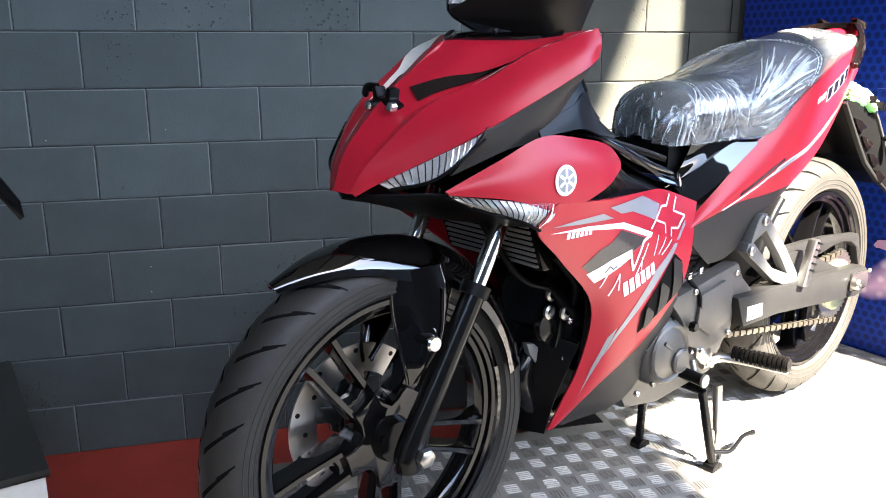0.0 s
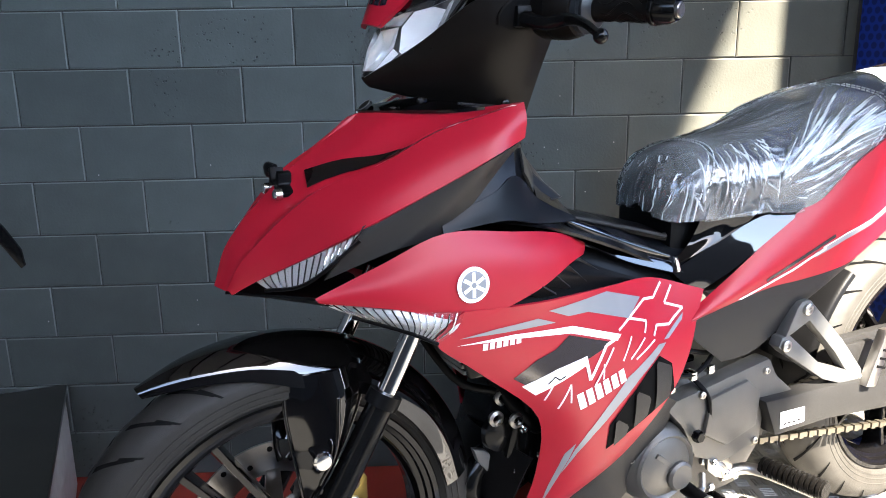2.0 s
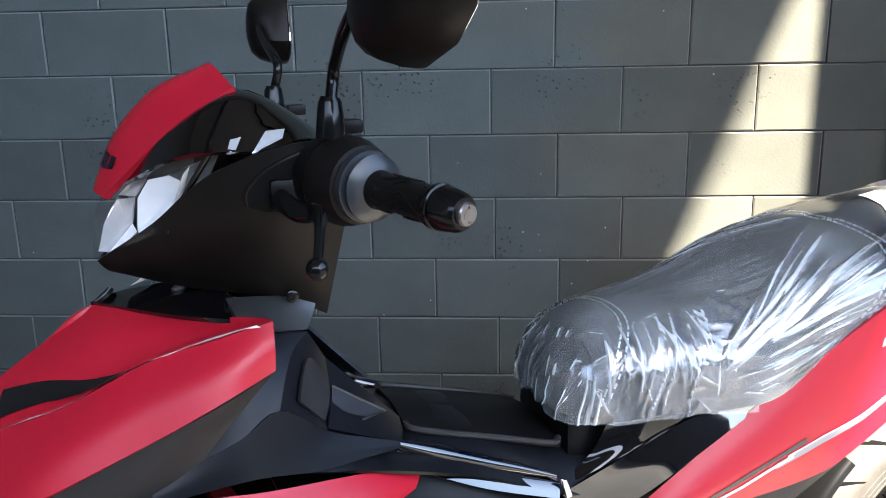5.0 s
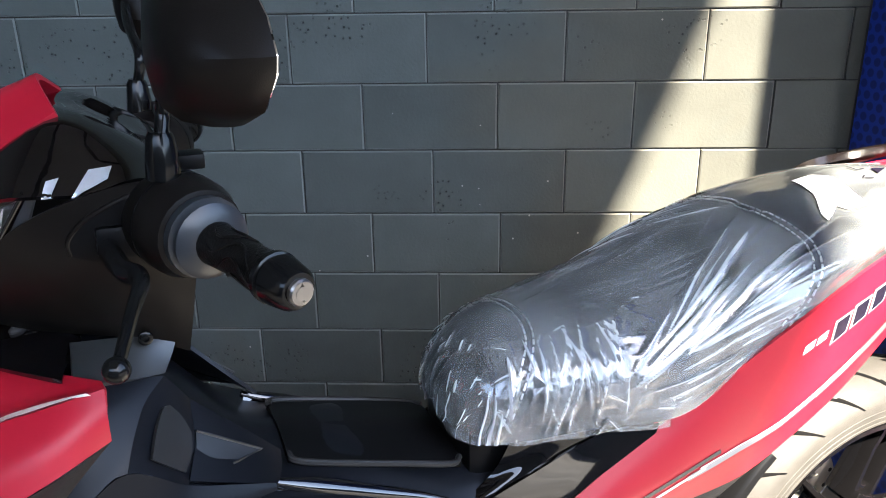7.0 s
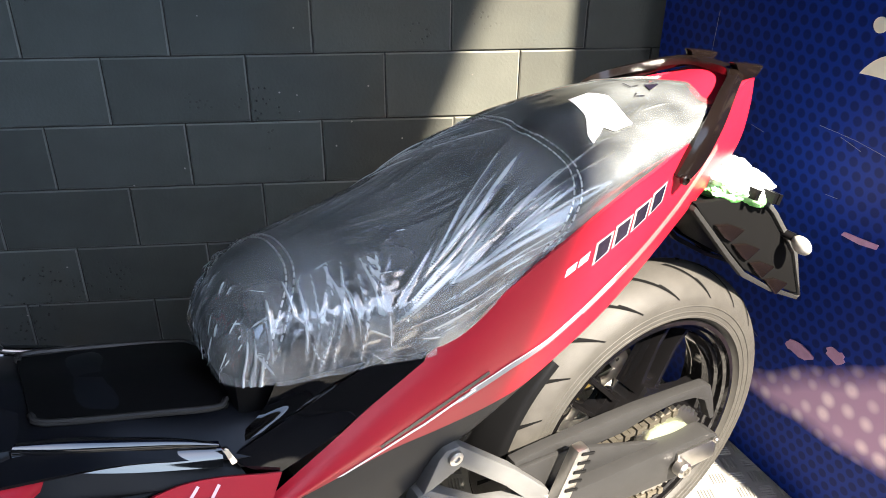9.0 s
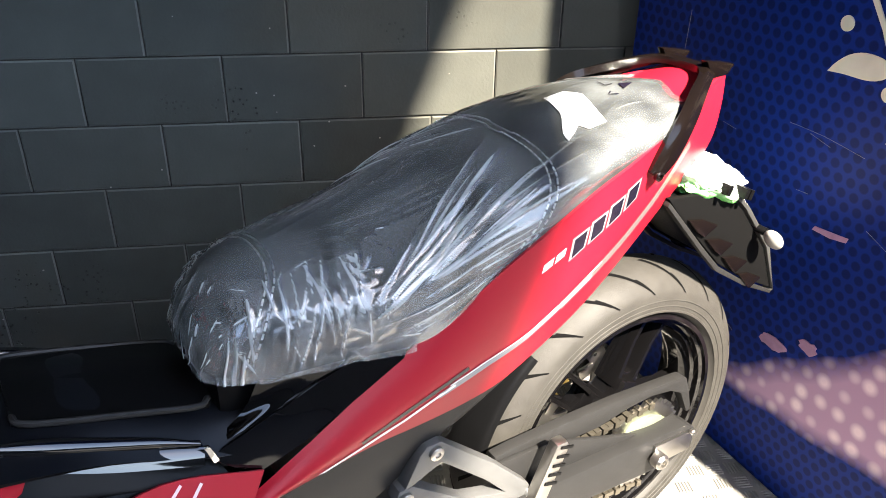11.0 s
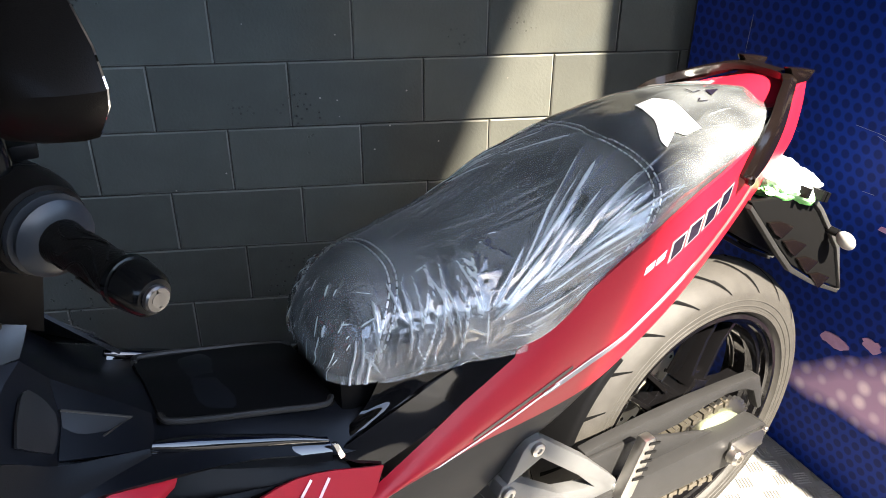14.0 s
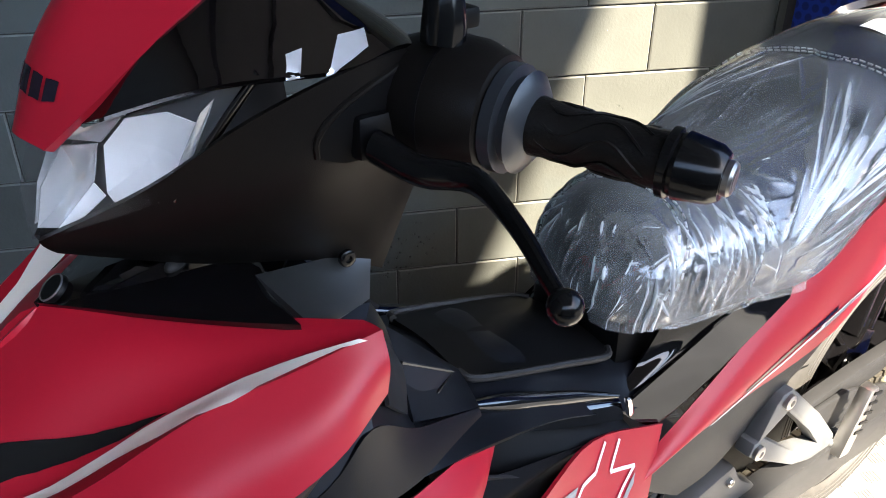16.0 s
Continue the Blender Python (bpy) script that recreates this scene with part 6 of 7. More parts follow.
gr = part("grab_rail", loft(band + [[(x, -y, z) for x, y, z in r] for r in band[-2::-1]], 4, 5, 0.011), RAIL, bike, "dark gloss grab rail round the tail")
for s in (1, -1):
    part("rail_spike", slab([(-0.050, 0.918), (-0.085, 0.912), (-0.112, 0.906), (-0.100, 0.892), (-0.070, 0.890)], 0.034, 0.048, 0.003, mirror=s < 0), RAIL, gr)
    bolt(gr, 0.110, 0.128 * s, 0.813, 0.007, RAIL, "rail_bolt")
HOLD = [(0.014, 0.734), (-0.018, 0.697), (-0.084, 0.630), (-0.128, 0.586), (-0.206, 0.534), (-0.291, 0.489), (-0.243, 0.584), (-0.165, 0.673), (-0.118, 0.716)]
hcx, hcz = sum(a for a, b in HOLD) / 9, sum(b for a, b in HOLD) / 9
pl = part("plate_holder", slab([(hcx + (a - hcx) * 0.93, hcz + (b - hcz) * 0.90) for a, b in HOLD], -0.064, 0.064, 0.005), BLACK, bike, "black angular plate holder")
for s in (1, -1):
    part("side_plate", slab(HOLD, 0.064, 0.074, 0.003, mirror=s < 0), SHADE_BLACK, pl)
    # stepped mouldings down the side
    for k in range(4):
        x, z = -0.036 - 0.050 * k, 0.700 - 0.046 * k
        w = 0.030 - 0.002 * k
        part("holder_rib", slab([(x + 0.004, z - 0.010), (x - w, z - 0.008 - w * 0.3), (x - w - 0.038, z - 0.036), (x - w - 0.010, z - 0.050), (x - 0.022, z - 0.038)], 0.072, 0.080, 0.003, mirror=s < 0), RAIL, pl)
    part("holder_edge", slab([(0.014, 0.730), (-0.084, 0.626), (-0.128, 0.582), (-0.206, 0.530), (-0.291, 0.485), (-0.288, 0.480), (-0.204, 0.523), (-0.124, 0.574), (-0.080, 0.619), (0.017, 0.724)], 0.066, 0.077, 0.001, mirror=s < 0), GREY, pl)
PALE = mat("pale_grey_plastic", (0.036, 0.0355, 0.034), 0.4)
SIGNAL = mat("smoked_silver_plastic", (0.24, 0.23, 0.21), 0.3)
for s in (1, -1):
    part("holder_flange", slab([(-0.118, 0.718), (-0.165, 0.676), (-0.243, 0.586), (-0.290, 0.490), (-0.286, 0.486), (-0.293, 0.487), (-0.252, 0.587), (-0.174, 0.677), (-0.127, 0.721)], 0.060, 0.079, 0.002, mirror=s < 0), PALE, pl, "pale edge of the plate holder")
part("number_plate", slab([(-0.150, 0.704), (-0.192, 0.664), (-0.258, 0.588), (-0.262, 0.591), (-0.196, 0.668), (-0.154, 0.708)], -0.085, 0.060, 0.001), WHITE, pl, "white plate seen from its edge")
for s in (1, -1):
    sg = part("rear_signal", tube([(-0.205, 0.06 * s, 0.632), (-0.212, 0.092 * s, 0.628)], 0.007, 10), BLACK, bike, "rear turn signal on a short black stalk")
    hb = bmesh.new()
    bmesh.ops.create_uvsphere(hb, u_segments=20, v_segments=12, radius=1)
    bmesh.ops.transform(hb, matrix=Matrix.LocRotScale((-0.214, 0.106 * s, 0.620), Euler((0, 0.7, 0)), (0.012, 0.016, 0.022)), verts=hb.verts)
    part("signal_body", hb, SIGNAL, sg)
part("tail_lamp", loft([
    [(-0.075, -0.030, 0.842), (-0.088, 0.0, 0.842), (-0.075, 0.030, 0.842)],
    [(-0.04, -0.045, 0.772), (-0.07, 0.0, 0.772), (-0.04, 0.045, 0.772)],
    [(0.0, -0.055, 0.72), (-0.03, 0.0, 0.72), (0.0, 0.055, 0.72)]], 4, 4, 0.004), mat("red_lamp_lens", (0.35, 0.01, 0.01), 0.12, coat=0.6), bike, "red tail lamp")

# crumpled bag tied round the tail lamp
BAG = mat("white_bag", (0.58, 0.60, 0.58), 0.35, vary=0.05, bump=0.5, bump_scale=60)
nt = BAG.node_tree
gm = nt.nodes.new("ShaderNodeTexCoord")
wv = nt.nodes.new("ShaderNodeSeparateXYZ")
nt.links.new(gm.outputs["Object"], wv.inputs[0])
mr = nt.nodes.new("ShaderNodeMapRange")
mr.inputs[1].default_value, mr.inputs[2].default_value = 0.008, -0.014
nt.links.new(wv.outputs["Z"], mr.inputs[0])
mx = nt.nodes.new("ShaderNodeMix")
mx.data_type = "RGBA"
mx.inputs[7].default_value = (0.13, 0.46, 0.11, 1)
old = nt.nodes["Principled BSDF"].inputs["Base Color"].links[0].from_socket
nt.links.new(old, mx.inputs[6])
nt.links.new(mr.outputs[0], mx.inputs[0])
nt.links.new(mx.outputs[2], nt.nodes["Principled BSDF"].inputs["Base Color"])
hb = bmesh.new()
bmesh.ops.create_icosphere(hb, subdivisions=5, radius=1)
for v in hb.verts:
    n = noise.noise(v.co * 2.3) * 0.22 + abs(noise.noise(v.co * 6.1)) * 0.16
    v.co *= 1 + n - 0.1
    v.co = Vector((v.co.x * 0.090, v.co.y * 0.058, v.co.z * 0.037))
bag_at = Matrix.Translation((1.878, -0.6935, 0)) @ pose(0, 0, 0, 0, 0, -154.94) @ pose(-0.104, 0.030, 0.724, 0, -20, 0)
bag = part("plastic_bag", hb, BAG)
bag.matrix_world = bag_at
tagged(bag, "crumpled white and green plastic bag over the tail lamp", "plastic bag")
for k, x in enumerate((-0.015, 0.03, 0.042)):
    part("print_bar", box(-x - 0.006, -x + 0.002, 0.0, 0.066, -0.006, 0.010, 0), BLACK, bag, smooth=False)

# ---- seat wrap, stitches, paper ----
seat_rows = rows_seat


def film_folds():
    """Creases of the film as strokes (x, arc, x, arc, steep width, gentle width, height) over the unrolled seat."""
    r = random.Random(11)
    out = []

    def stroke(x0, q0, x1, q1, w, h, sd):
        g = w * r.uniform(1.6, 4.5)
        if r.random() < 0.5:
            w, g = g, w
        out.append((x0, sd * q0, x1, sd * q1, w, g, h))

    for sd in (1, -1):
        # drawn from the dip at the side back towards the tail
        for _ in range(58):
            a, r0 = radians(r.uniform(-9, 36)), r.uniform(0.0, 0.15)
            r1 = r0 + r.uniform(0.05, 0.20)
            x, q = 0.525 + r.uniform(-0.012, 0.012), 0.150 + r.uniform(-0.015, 0.010)
            stroke(x - r0 * math.cos(a), q - r0 * math.sin(a), x - r1 * math.cos(a), q - r1 * math.sin(a), r.uniform(0.0020, 0.0046), r.uniform(0.0008, 0.0034), sd)
        # drawn over the top from the front hump
        for _ in range(20):
            x, q, ln, sl = r.uniform(0.42, 0.60), r.uniform(0.0, 0.055), r.uniform(0.06, 0.22), r.uniform(0.10, 0.30)
            stroke(x, q, x - ln, q + sl * ln, r.uniform(0.0018, 0.0034), r.uniform(0.0006, 0.0020), sd)
        # along the lower edge
        for _ in range(20):
            x, q, ln, sl = r.uniform(0.22, 0.52), r.uniform(0.165, 0.205), r.uniform(0.03, 0.12), r.uniform(-0.12, 0.12)
            stroke(x, q, x - ln, q + sl * ln, r.uniform(0.0020, 0.0040), r.uniform(0.0008, 0.0024), sd)
        # down the front hump to the hem
        for _ in range(50):
            x, q0, sl = r.uniform(0.505, 0.66), r.uniform(0.035, 0.11), r.uniform(-0.10, 0.42)
            q1 = min(0.195, q0 + r.uniform(0.035, 0.12))
            stroke(x, q0, x + sl * (q1 - q0), q1, r.uniform(0.0020, 0.0042), r.uniform(0.0008, 0.0034), sd)
        # crossing one another on the hump
        for _ in range(70):
            x, q, a, ln = r.uniform(0.48, 0.68), r.uniform(0.03, 0.185), r.uniform(0, math.pi), r.uniform(0.02, 0.06)
            stroke(x, q, x - ln * math.cos(a), min(0.2, q + ln * math.sin(a)), r.uniform(0.0018, 0.0034), r.uniform(0.0008, 0.0026), sd)
        # over the tail
        for _ in range(14):
            x, q, ln, sl = r.uniform(0.02, 0.26), r.uniform(0.02, 0.13), r.uniform(0.03, 0.10), r.uniform(-0.5, 0.5)
            stroke(x, q, x - ln, q + sl * ln, r.uniform(0.0020, 0.0040), r.uniform(0.0004, 0.0014), sd)
        # small crumples on the loose side and the front
        for _ in range(230):
            x, q, a, ln = r.uniform(0.30, 0.69), r.uniform(0.075, 0.195), r.gauss(1.75, 0.75), r.uniform(0.008, 0.030)
            stroke(x, q, x - ln * math.cos(a), q + ln * math.sin(a), r.uniform(0.0016, 0.0030), r.uniform(0.0005, 0.0017), sd)
    # round the blunt front
    for _ in range(40):
        x, q, ln, sl = r.uniform(0.655, 0.692), r.uniform(-0.09, 0.09), r.uniform(0.012, 0.04), r.uniform(-0.7, 0.7)
        stroke(x, q, x + ln * 0.5, q + sl * ln, r.uniform(0.0018, 0.0034), r.uniform(0.0008, 0.0026), 1)
    return np.array(out)


def seat_grid(across, along):
    """Points of the seat's skin, row by row from front to tail, and their distance from its middle line."""
    cols = [cr(r, across) for r in seat_rows]
    g = [list(x) for x in zip(*[cr(c, along) for c in zip(*cols)])]
    arc = []
    for row in g:
        run = [0.0]
        for a, b in zip(row, row[1:]):
            run.append(run[-1] + (b - a).length)
        arc.append([q - run[-1] / 2 for q in run])
    return g, arc


def wrap_mesh():
    """The film lies tight on top and hangs in folds down the sides."""
    g, arc = seat_grid(50, 42)
    nv = len(g[0])
    xs = np.array([[p.x for p in row] for row in g]).ravel()
    ss = np.array(arc).ravel()
    rise = np.zeros(len(xs))
    white = np.zeros(len(xs))
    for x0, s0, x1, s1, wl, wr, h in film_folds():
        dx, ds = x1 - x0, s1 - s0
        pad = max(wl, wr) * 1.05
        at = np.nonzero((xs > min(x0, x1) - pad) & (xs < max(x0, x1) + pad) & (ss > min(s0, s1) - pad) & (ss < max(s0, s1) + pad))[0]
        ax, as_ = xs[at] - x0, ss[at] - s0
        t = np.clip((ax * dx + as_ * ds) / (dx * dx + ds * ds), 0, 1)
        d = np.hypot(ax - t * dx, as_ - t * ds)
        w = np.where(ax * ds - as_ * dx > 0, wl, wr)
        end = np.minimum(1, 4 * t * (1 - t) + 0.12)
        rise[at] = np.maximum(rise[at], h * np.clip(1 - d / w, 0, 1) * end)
        # crest strength, painted in later as white glints
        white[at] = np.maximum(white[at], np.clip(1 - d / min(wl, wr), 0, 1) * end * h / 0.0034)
    bm = bmesh.new()
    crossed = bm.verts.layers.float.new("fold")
    sheen_milk = bm.verts.layers.float.new("sheen_milk")
    vs = grid_faces(bm, g)
    bmesh.ops.recalc_face_normals(bm, faces=bm.faces)
    if sum(f.normal.z for f in bm.faces) < 0:
        bmesh.ops.reverse_faces(bm, faces=bm.faces)
    bm.normal_update()
    mv = []
    for j, row in enumerate(vs):
        for i, vert in enumerate(row):
            v = i / (nv - 1)
            p = vert.co
            side = min(1.0, abs(v - 0.5) / 0.26)
            hem = max(0.0, 1 - min(i, nv - 1 - i) / 8)
            broad = noise.noise(Vector((p.x * 9, v * 7, 9.1))) + 0.5 * noise.noise(Vector((p.x * 22, v * 15, 3.1)))
            d = 0.0036 + rise[j * nv + i] + 0.0030 * broad * (0.25 + 0.75 * side)
            move = vert.normal * max(0.0012, d)
            if hem and p.x > 0.47:
                # the loose lower edge hangs a little below the seat, uneven
                move = move + Vector((0, 0.002 * (1 if p.y > 0 else -1), -0.009)) * hem * (0.6 + 0.8 * noise.noise(Vector((p.x * 22, p.y * 6, 2.0))))
            elif hem:
                move = move * (1 - 0.75 * hem)
            # painted milk: more down the sides for sky sheen, less on the sunny tail
            tail_off = max(0.0, min(1.0, (p.x - 0.19) / 0.08))
            vert[sheen_milk] = max(0.0, min(1.0, max(0.48 * tail_off + max(0.0, abs(v - 0.5) - 0.08) / 0.16 * (0.4 + 0.6 * tail_off), (p.x - 0.640) / 0.04)))
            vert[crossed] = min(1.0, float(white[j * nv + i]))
            mv.append((vert, move))
    for vert, d in mv:
        vert.co += d
    return bm


def film_material():
    """Thin clear film: see-through, glossy, a little milky."""
    m = bpy.data.materials.new("clear_plastic_film")
    m.use_nodes = True
    nt = m.node_tree
    nt.nodes.remove(nt.nodes["Principled BSDF"])
    L = nt.links.new
    tc = nt.nodes.new("ShaderNodeTexCoord")
    nz = nt.nodes.new("ShaderNodeTexNoise")
    nz.inputs["Scale"].default_value, nz.inputs["Detail"].default_value = 45, 0
    L(tc.outputs["Object"], nz.inputs["Vector"])
    bp = nt.nodes.new("ShaderNodeBump")
    bp.inputs["Strength"].default_value, bp.inputs["Distance"].default_value = 0.10, 0.002
    L(nz.outputs["Fac"], bp.inputs["Height"])
    # fine crinkles
    n4 = nt.nodes.new("ShaderNodeTexNoise")
    n4.inputs["Scale"].default_value, n4.inputs["Detail"].default_value, n4.inputs["Distortion"].default_value = 30, 1, 1.2
    st = nt.nodes.new("ShaderNodeMapping")
    st.inputs["Scale"].default_value = (0.45, 1.0, 1.0)
    L(tc.outputs["Object"], st.inputs[0])
    L(st.outputs[0], n4.inputs["Vector"])
    b4 = nt.nodes.new("ShaderNodeBump")
    b4.inputs["Strength"].default_value, b4.inputs["Distance"].default_value = 0.22, 0.004
    L(n4.outputs["Fac"], b4.inputs["Height"])
    L(b4.outputs[0], bp.inputs["Normal"])
    clear = nt.nodes.new("ShaderNodeBsdfTransparent")
    clear.inputs[0].default_value = (0.93, 0.94, 0.95, 1)
    milk = nt.nodes.new("ShaderNodeBsdfDiffuse")
    milk.inputs[0].default_value = (0.78, 0.83, 0.84, 1)
    n2 = nt.nodes.new("ShaderNodeTexNoise")
    n2.inputs["Scale"].default_value = 14
    L(tc.outputs["Object"], n2.inputs["Vector"])
    haze = nt.nodes.new("ShaderNodeMapRange")
    haze.inputs[1].default_value, haze.inputs[2].default_value, haze.inputs[3].default_value, haze.inputs[4].default_value = 0.30, 0.70, 0.05, 0.20
    L(n2.outputs["Fac"], haze.inputs[0])
    # milk painted stronger down the sides, standing in for their sky reflection
    sheen_milk = nt.nodes.new("ShaderNodeAttribute")
    sheen_milk.attribute_name = "sheen_milk"
    tight = nt.nodes.new("ShaderNodeMapRange")
    tight.inputs[3].default_value = 0.62
    L(sheen_milk.outputs["Fac"], tight.inputs[0])
    milky = nt.nodes.new("ShaderNodeMath")
    milky.operation = "MULTIPLY"
    L(haze.outputs[0], milky.inputs[0])
    L(tight.outputs[0], milky.inputs[1])
    body = nt.nodes.new("ShaderNodeMixShader")
    # fold crests painted whiter, standing in for the sky they would reflect
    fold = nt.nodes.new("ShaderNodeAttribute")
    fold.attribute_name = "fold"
    crease_glint = nt.nodes.new("ShaderNodeMapRange")
    crease_glint.inputs[1].default_value, crease_glint.inputs[2].default_value, crease_glint.inputs[4].default_value = 0.10, 0.9, 0.40
    L(fold.outputs["Fac"], crease_glint.inputs[0])
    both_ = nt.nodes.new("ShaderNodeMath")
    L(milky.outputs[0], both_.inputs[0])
    L(crease_glint.outputs[0], both_.inputs[1])
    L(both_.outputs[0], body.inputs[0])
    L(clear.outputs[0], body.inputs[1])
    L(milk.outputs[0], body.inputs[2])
    shine = nt.nodes.new("ShaderNodeBsdfGlossy")
    shine.inputs["Roughness"].default_value = 0.10
    L(bp.outputs[0], shine.inputs["Normal"])
    fr = nt.nodes.new("ShaderNodeFresnel")
    fr.inputs["IOR"].default_value = 1.95
    L(bp.outputs[0], fr.inputs["Normal"])
    mixed = nt.nodes.new("ShaderNodeMixShader")
    L(fr.outputs[0], mixed.inputs[0])
    L(body.outputs[0], mixed.inputs[1])
    L(shine.outputs[0], mixed.inputs[2])
    L(mixed.outputs[0], nt.nodes["Material Output"].inputs[0])
    return m


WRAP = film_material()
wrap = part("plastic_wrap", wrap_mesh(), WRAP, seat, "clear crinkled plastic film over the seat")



def seat_line(pts, dash=0.0062, gap=0.0028, r=0.0012):
    """A row of stitches along a curve given as (x, distance from the middle line)."""
    g, arc = seat_grid(16, 12)
    xr = [row[len(row) // 2].x for row in g]

    def at(x, q):
        j = min(range(len(xr)), key=lambda k: abs(xr[k] - x))
        i = min(range(len(arc[j])), key=lambda k: abs(arc[j][k] - q))
        i = max(1, min(i, len(arc[j]) - 2))
        n = (g[j][i + 1] - g[j][i - 1]).cross(g[min(j + 1, len(g) - 1)][i] - g[max(j - 1, 0)][i]).normalized()
        n = -n if n.z + n.y * g[j][i].y * 5 < 0 else n
        k = i if q >= arc[j][i] else i - 1
        f = (q - arc[j][k]) / max(1e-6, arc[j][k + 1] - arc[j][k])
        p = g[j][k].lerp(g[j][k + 1], f)
        return Vector((x, p.y, p.z)) + n * 0.0022

    c = cr([(*p, 0) for p in pts], 40)
    bm = bmesh.new()
    run, start = 0.0, c[0]
    for a, b in zip(c, c[1:]):
        run += (b - a).length
        if run > dash + gap:
            e = start.lerp(b, dash / (dash + gap))
            tube([at(start.x, start.y), at(e.x, e.y)], r, 5, 1, bm=bm)
            run, start = 0.0, b
    return part("stitching", bm, WHITE, seat, "white seat stitching")


for d in (0.0, 0.009):
    front = [(0.602 - d, 0.014), (0.604 - d, 0.036), (0.612 - d, 0.061), (0.627 - d, 0.084 + d * 0.3), (0.639 - d, 0.102 + d * 0.5), (0.647 - d, 0.120), (0.652 - d, 0.132)]
    seat_line([(x, -q) for x, q in reversed(front)] + front)
    rear = [(0.2755 - d, 0.0), (0.273 - d, 0.030), (0.270 - d, 0.066), (0.273 - d, 0.100), (0.284 - d, 0.126 + d * 0.3), (0.301 - d, 0.149 + d * 0.5), (0.318 - d, 0.166 + d * 0.7), (0.340 - d, 0.180 + d * 0.7)]
    seat_line([(x, -q) for x, q in reversed(rear[1:])] + rear)
seatW = tree(wrap)
paper = mat("white_paper", (0.85, 0.85, 0.83), 0.6, vary=0.03)
sticker("paper_label", [(0.182, -0.020), (0.150, -0.018), (0.140, 0.008), (0.160, 0.078), (0.188, 0.078), (0.205, 0.046), (0.195, 0.030)], seatW, paper, seat, 0.002, way="z", label="white paper label taped to the seat")
sticker("paper_label", [(0.196, 0.066), (0.206, 0.046), (0.222, 0.068), (0.227, 0.086)], seatW, paper, seat, 0.0026, way="z")
for pts in ([(0.094, -0.014), (0.097, 0.004), (0.084, 0.004)], [(0.060, -0.006), (0.054, 0.010), (0.080, 0.022), (0.074, 0.006)], [(0.103, 0.022), (0.112, 0.028), (0.098, 0.032)]):
    sticker("pen_mark", line(pts, 0.0022), seatW, DKDECAL, seat, 0.002, way="z", label="black pen scribble on the film")

# ---- tyre grooves ----


def grooves(wheel_, x, z, R, width, rows_, da0):
    """Dark strips laid over the tread for the shade of swept grooves, left and right in turn."""
    hw = width / 2
    for s in (1, -1):
        for n, (u0, u1, da, wd) in enumerate(((0.06, 0.84, da0, 0.0046), (0.52, 0.97, da0 * 0.5, 0.0032))):
            me = bpy.data.meshes.new("tread_groove")
            verts = []
            for i in range(7):
                t = i / 6
                b = (u0 + (u1 - u0) * t) * 1.25
                aa = da * t
                rr = R - hw * 0.95 * (1 - math.cos(b)) * 0.95 + 0.0013
                p = Vector((rr * math.cos(aa), hw * math.sin(b) / math.sin(1.25) * 0.98 * s, rr * math.sin(aa)))
                q = Vector((-math.sin(aa), 0, math.cos(aa))) * wd * (1 - 0.5 * t)
                verts += [p + q, p - q]
            me.from_pydata(verts, [], [(2 * i, 2 * i + 1, 2 * i + 3, 2 * i + 2) for i in range(6)])
            me.materials.append(SHADE_BLACK)
            for k in range(rows_):
                a0 = 360 * (k + 0.5 * (s < 0) + 0.5 * n) / rows_
                ob = new("tread_groove", me)
                ob.parent = wheel_
                ob.matrix_local = pose(x, 0, z, ry=-a0)


grooves(fw, FX, FZ, 0.284, 0.088, 29, 0.16)
grooves(rw, RX, RZ, 0.297, 0.122, 22, 0.22)

# small pieces hang on the part, not on its sub-part
for ob in list(bpy.data.objects):
    if ob.parent and ob.parent.parent and ob.parent.parent.parent:
        local = ob.parent.matrix_basis @ ob.matrix_basis
        ob.parent = ob.parent.parent
        ob.matrix_basis = local


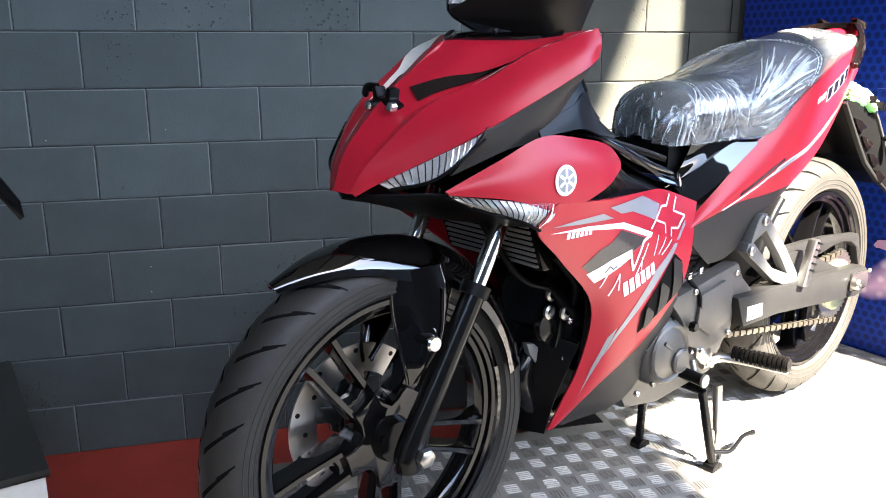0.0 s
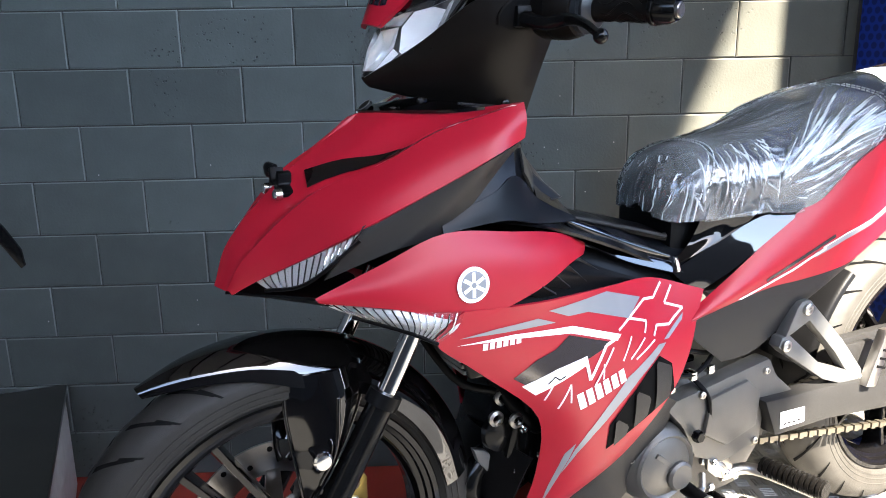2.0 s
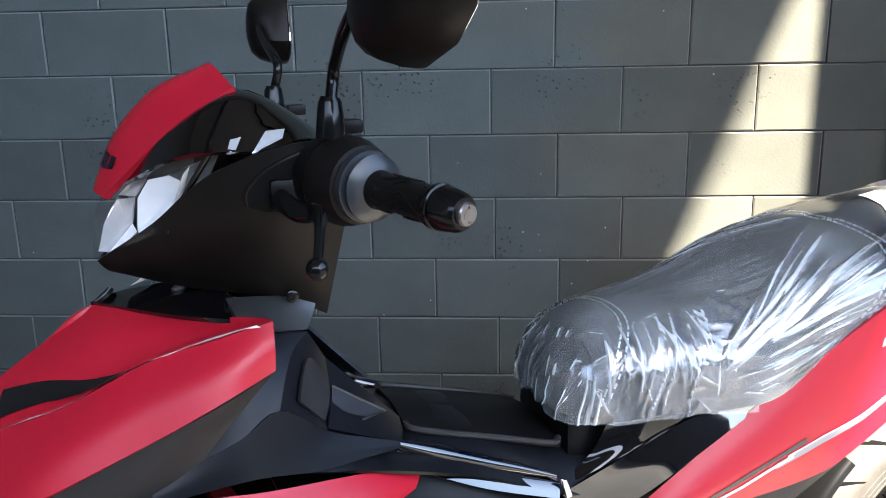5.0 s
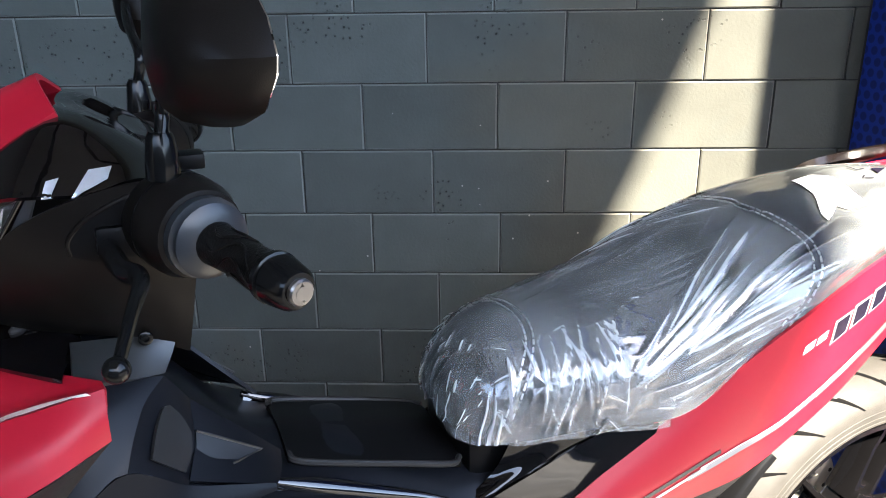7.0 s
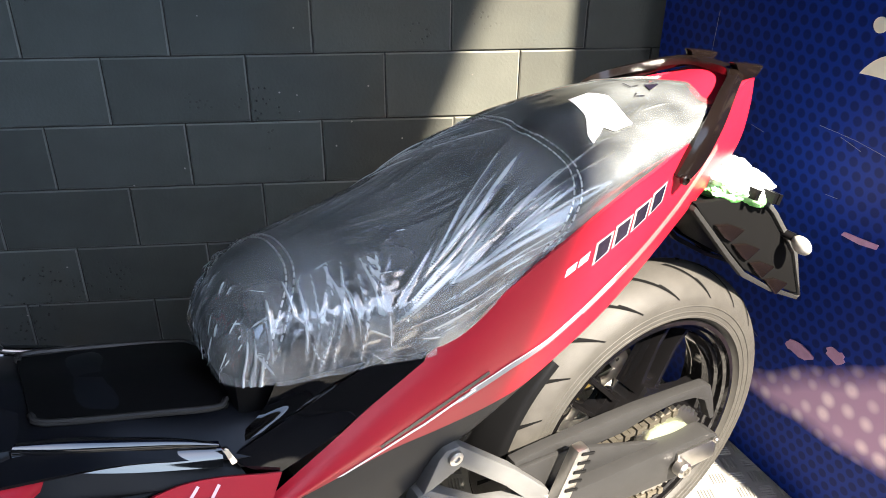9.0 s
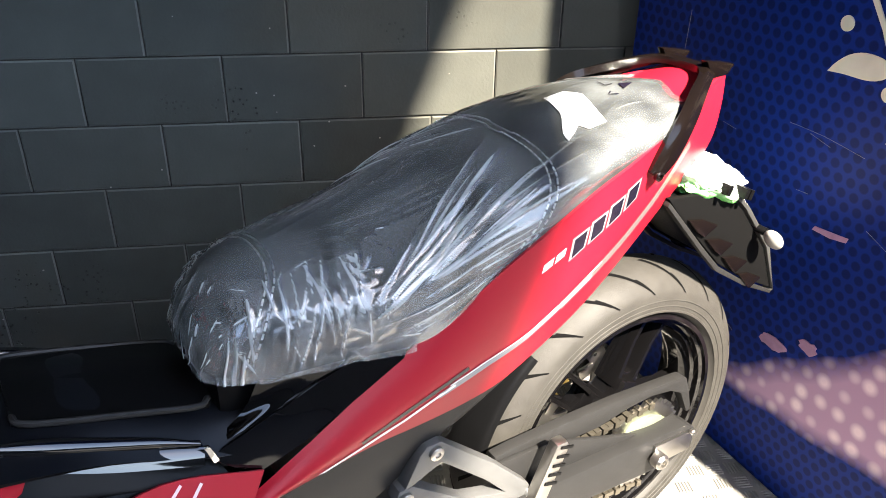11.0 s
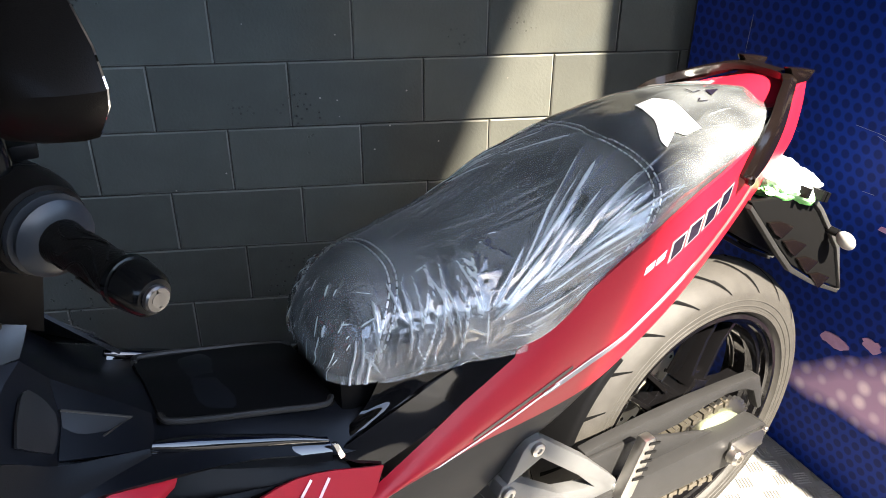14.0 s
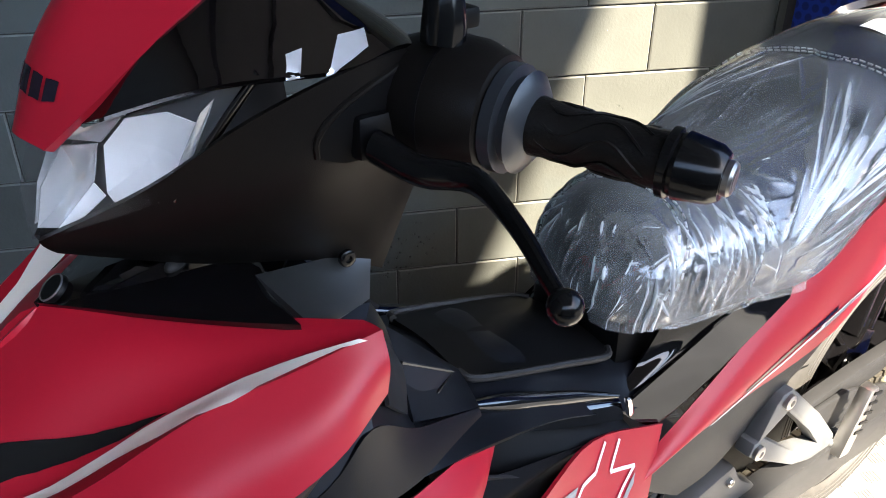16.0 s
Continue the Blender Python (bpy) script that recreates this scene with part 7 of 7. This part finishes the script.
# ---- the wall's blocks ----
def block_mesh(w, h, seed):
    rnd = random.Random(seed)
    bm = bmesh.new()
    d = 0.012
    c = 0.0030
    p = [(-w / 2, -h / 2), (w / 2, -h / 2), (w / 2, h / 2), (-w / 2, h / 2)]
    q = [(a * (1 - 2 * c / w) + rnd.uniform(-1, 1) * 0.0006, b * (1 - 2 * c / h) + rnd.uniform(-1, 1) * 0.0006) for a, b in p]
    back = [bm.verts.new((a, d, b)) for a, b in p]
    edge = [bm.verts.new((a, c, b)) for a, b in p]
    face = [bm.verts.new((a, rnd.uniform(-0.0004, 0.0004), b)) for a, b in q]
    bm.faces.new(face)
    for i in range(4):
        j = (i + 1) % 4
        bm.faces.new((edge[i], edge[j], face[j], face[i])).material_index = 1
        bm.faces.new((back[i], back[j], edge[j], edge[i]))
    bmesh.ops.recalc_face_normals(bm, faces=bm.faces)
    me = bpy.data.meshes.new("block")
    bm.to_mesh(me)
    bm.free()
    me.materials.append(BLOCK)
    me.materials.append(WORN_LIT)
    return me


GAP = 0.0026
meshes = [block_mesh(BW - GAP, BH - GAP, k) for k in range(6)]
rest_v, rest_f = [], []
rnd = random.Random(5)
for r in range(20):
    z = FLOOR_Z + BH * (r + 0.5)
    x0 = LEAN_X * (z - 0.6) + (0 if r % 2 == 0 else BH)
    for j in range(-10, 8):
        xa = x0 + BW * j
        xb = xa + BW
        xa, xb = max(xa, -3.0), min(xb, 2.118)
        if xb - xa < 0.02:
            continue
        cx = (xa + xb) / 2
        full = xb - xa > BW - 0.001
        if full and -1.2 < xa and r < 14:
            ob = new("block", rnd.choice(meshes))
            ob.parent = wall
            ob.location = (cx, rnd.uniform(-0.0006, 0.0006), z)
        else:
            b = len(rest_v)
            hx, hz = (xb - xa - GAP) / 2, (BH - GAP) / 2
            rest_v += [(cx + a * hx, y, z + c * hz) for y in (0.012, 0.0) for a, c in ((-1, -1), (1, -1), (1, 1), (-1, 1))]
            rest_f += [(b + 4, b + 5, b + 6, b + 7)] + [(b + i, b + (i + 1) % 4, b + 4 + (i + 1) % 4, b + 4 + i) for i in range(4)]
me = bpy.data.meshes.new("further_blocks")
me.from_pydata(rest_v, [], rest_f)
me.materials.append(BLOCK)
ob = new("further_blocks", me)
ob.parent = wall
tagged(ob, "dark-painted concrete blocks further along the wall", kind="stuff")
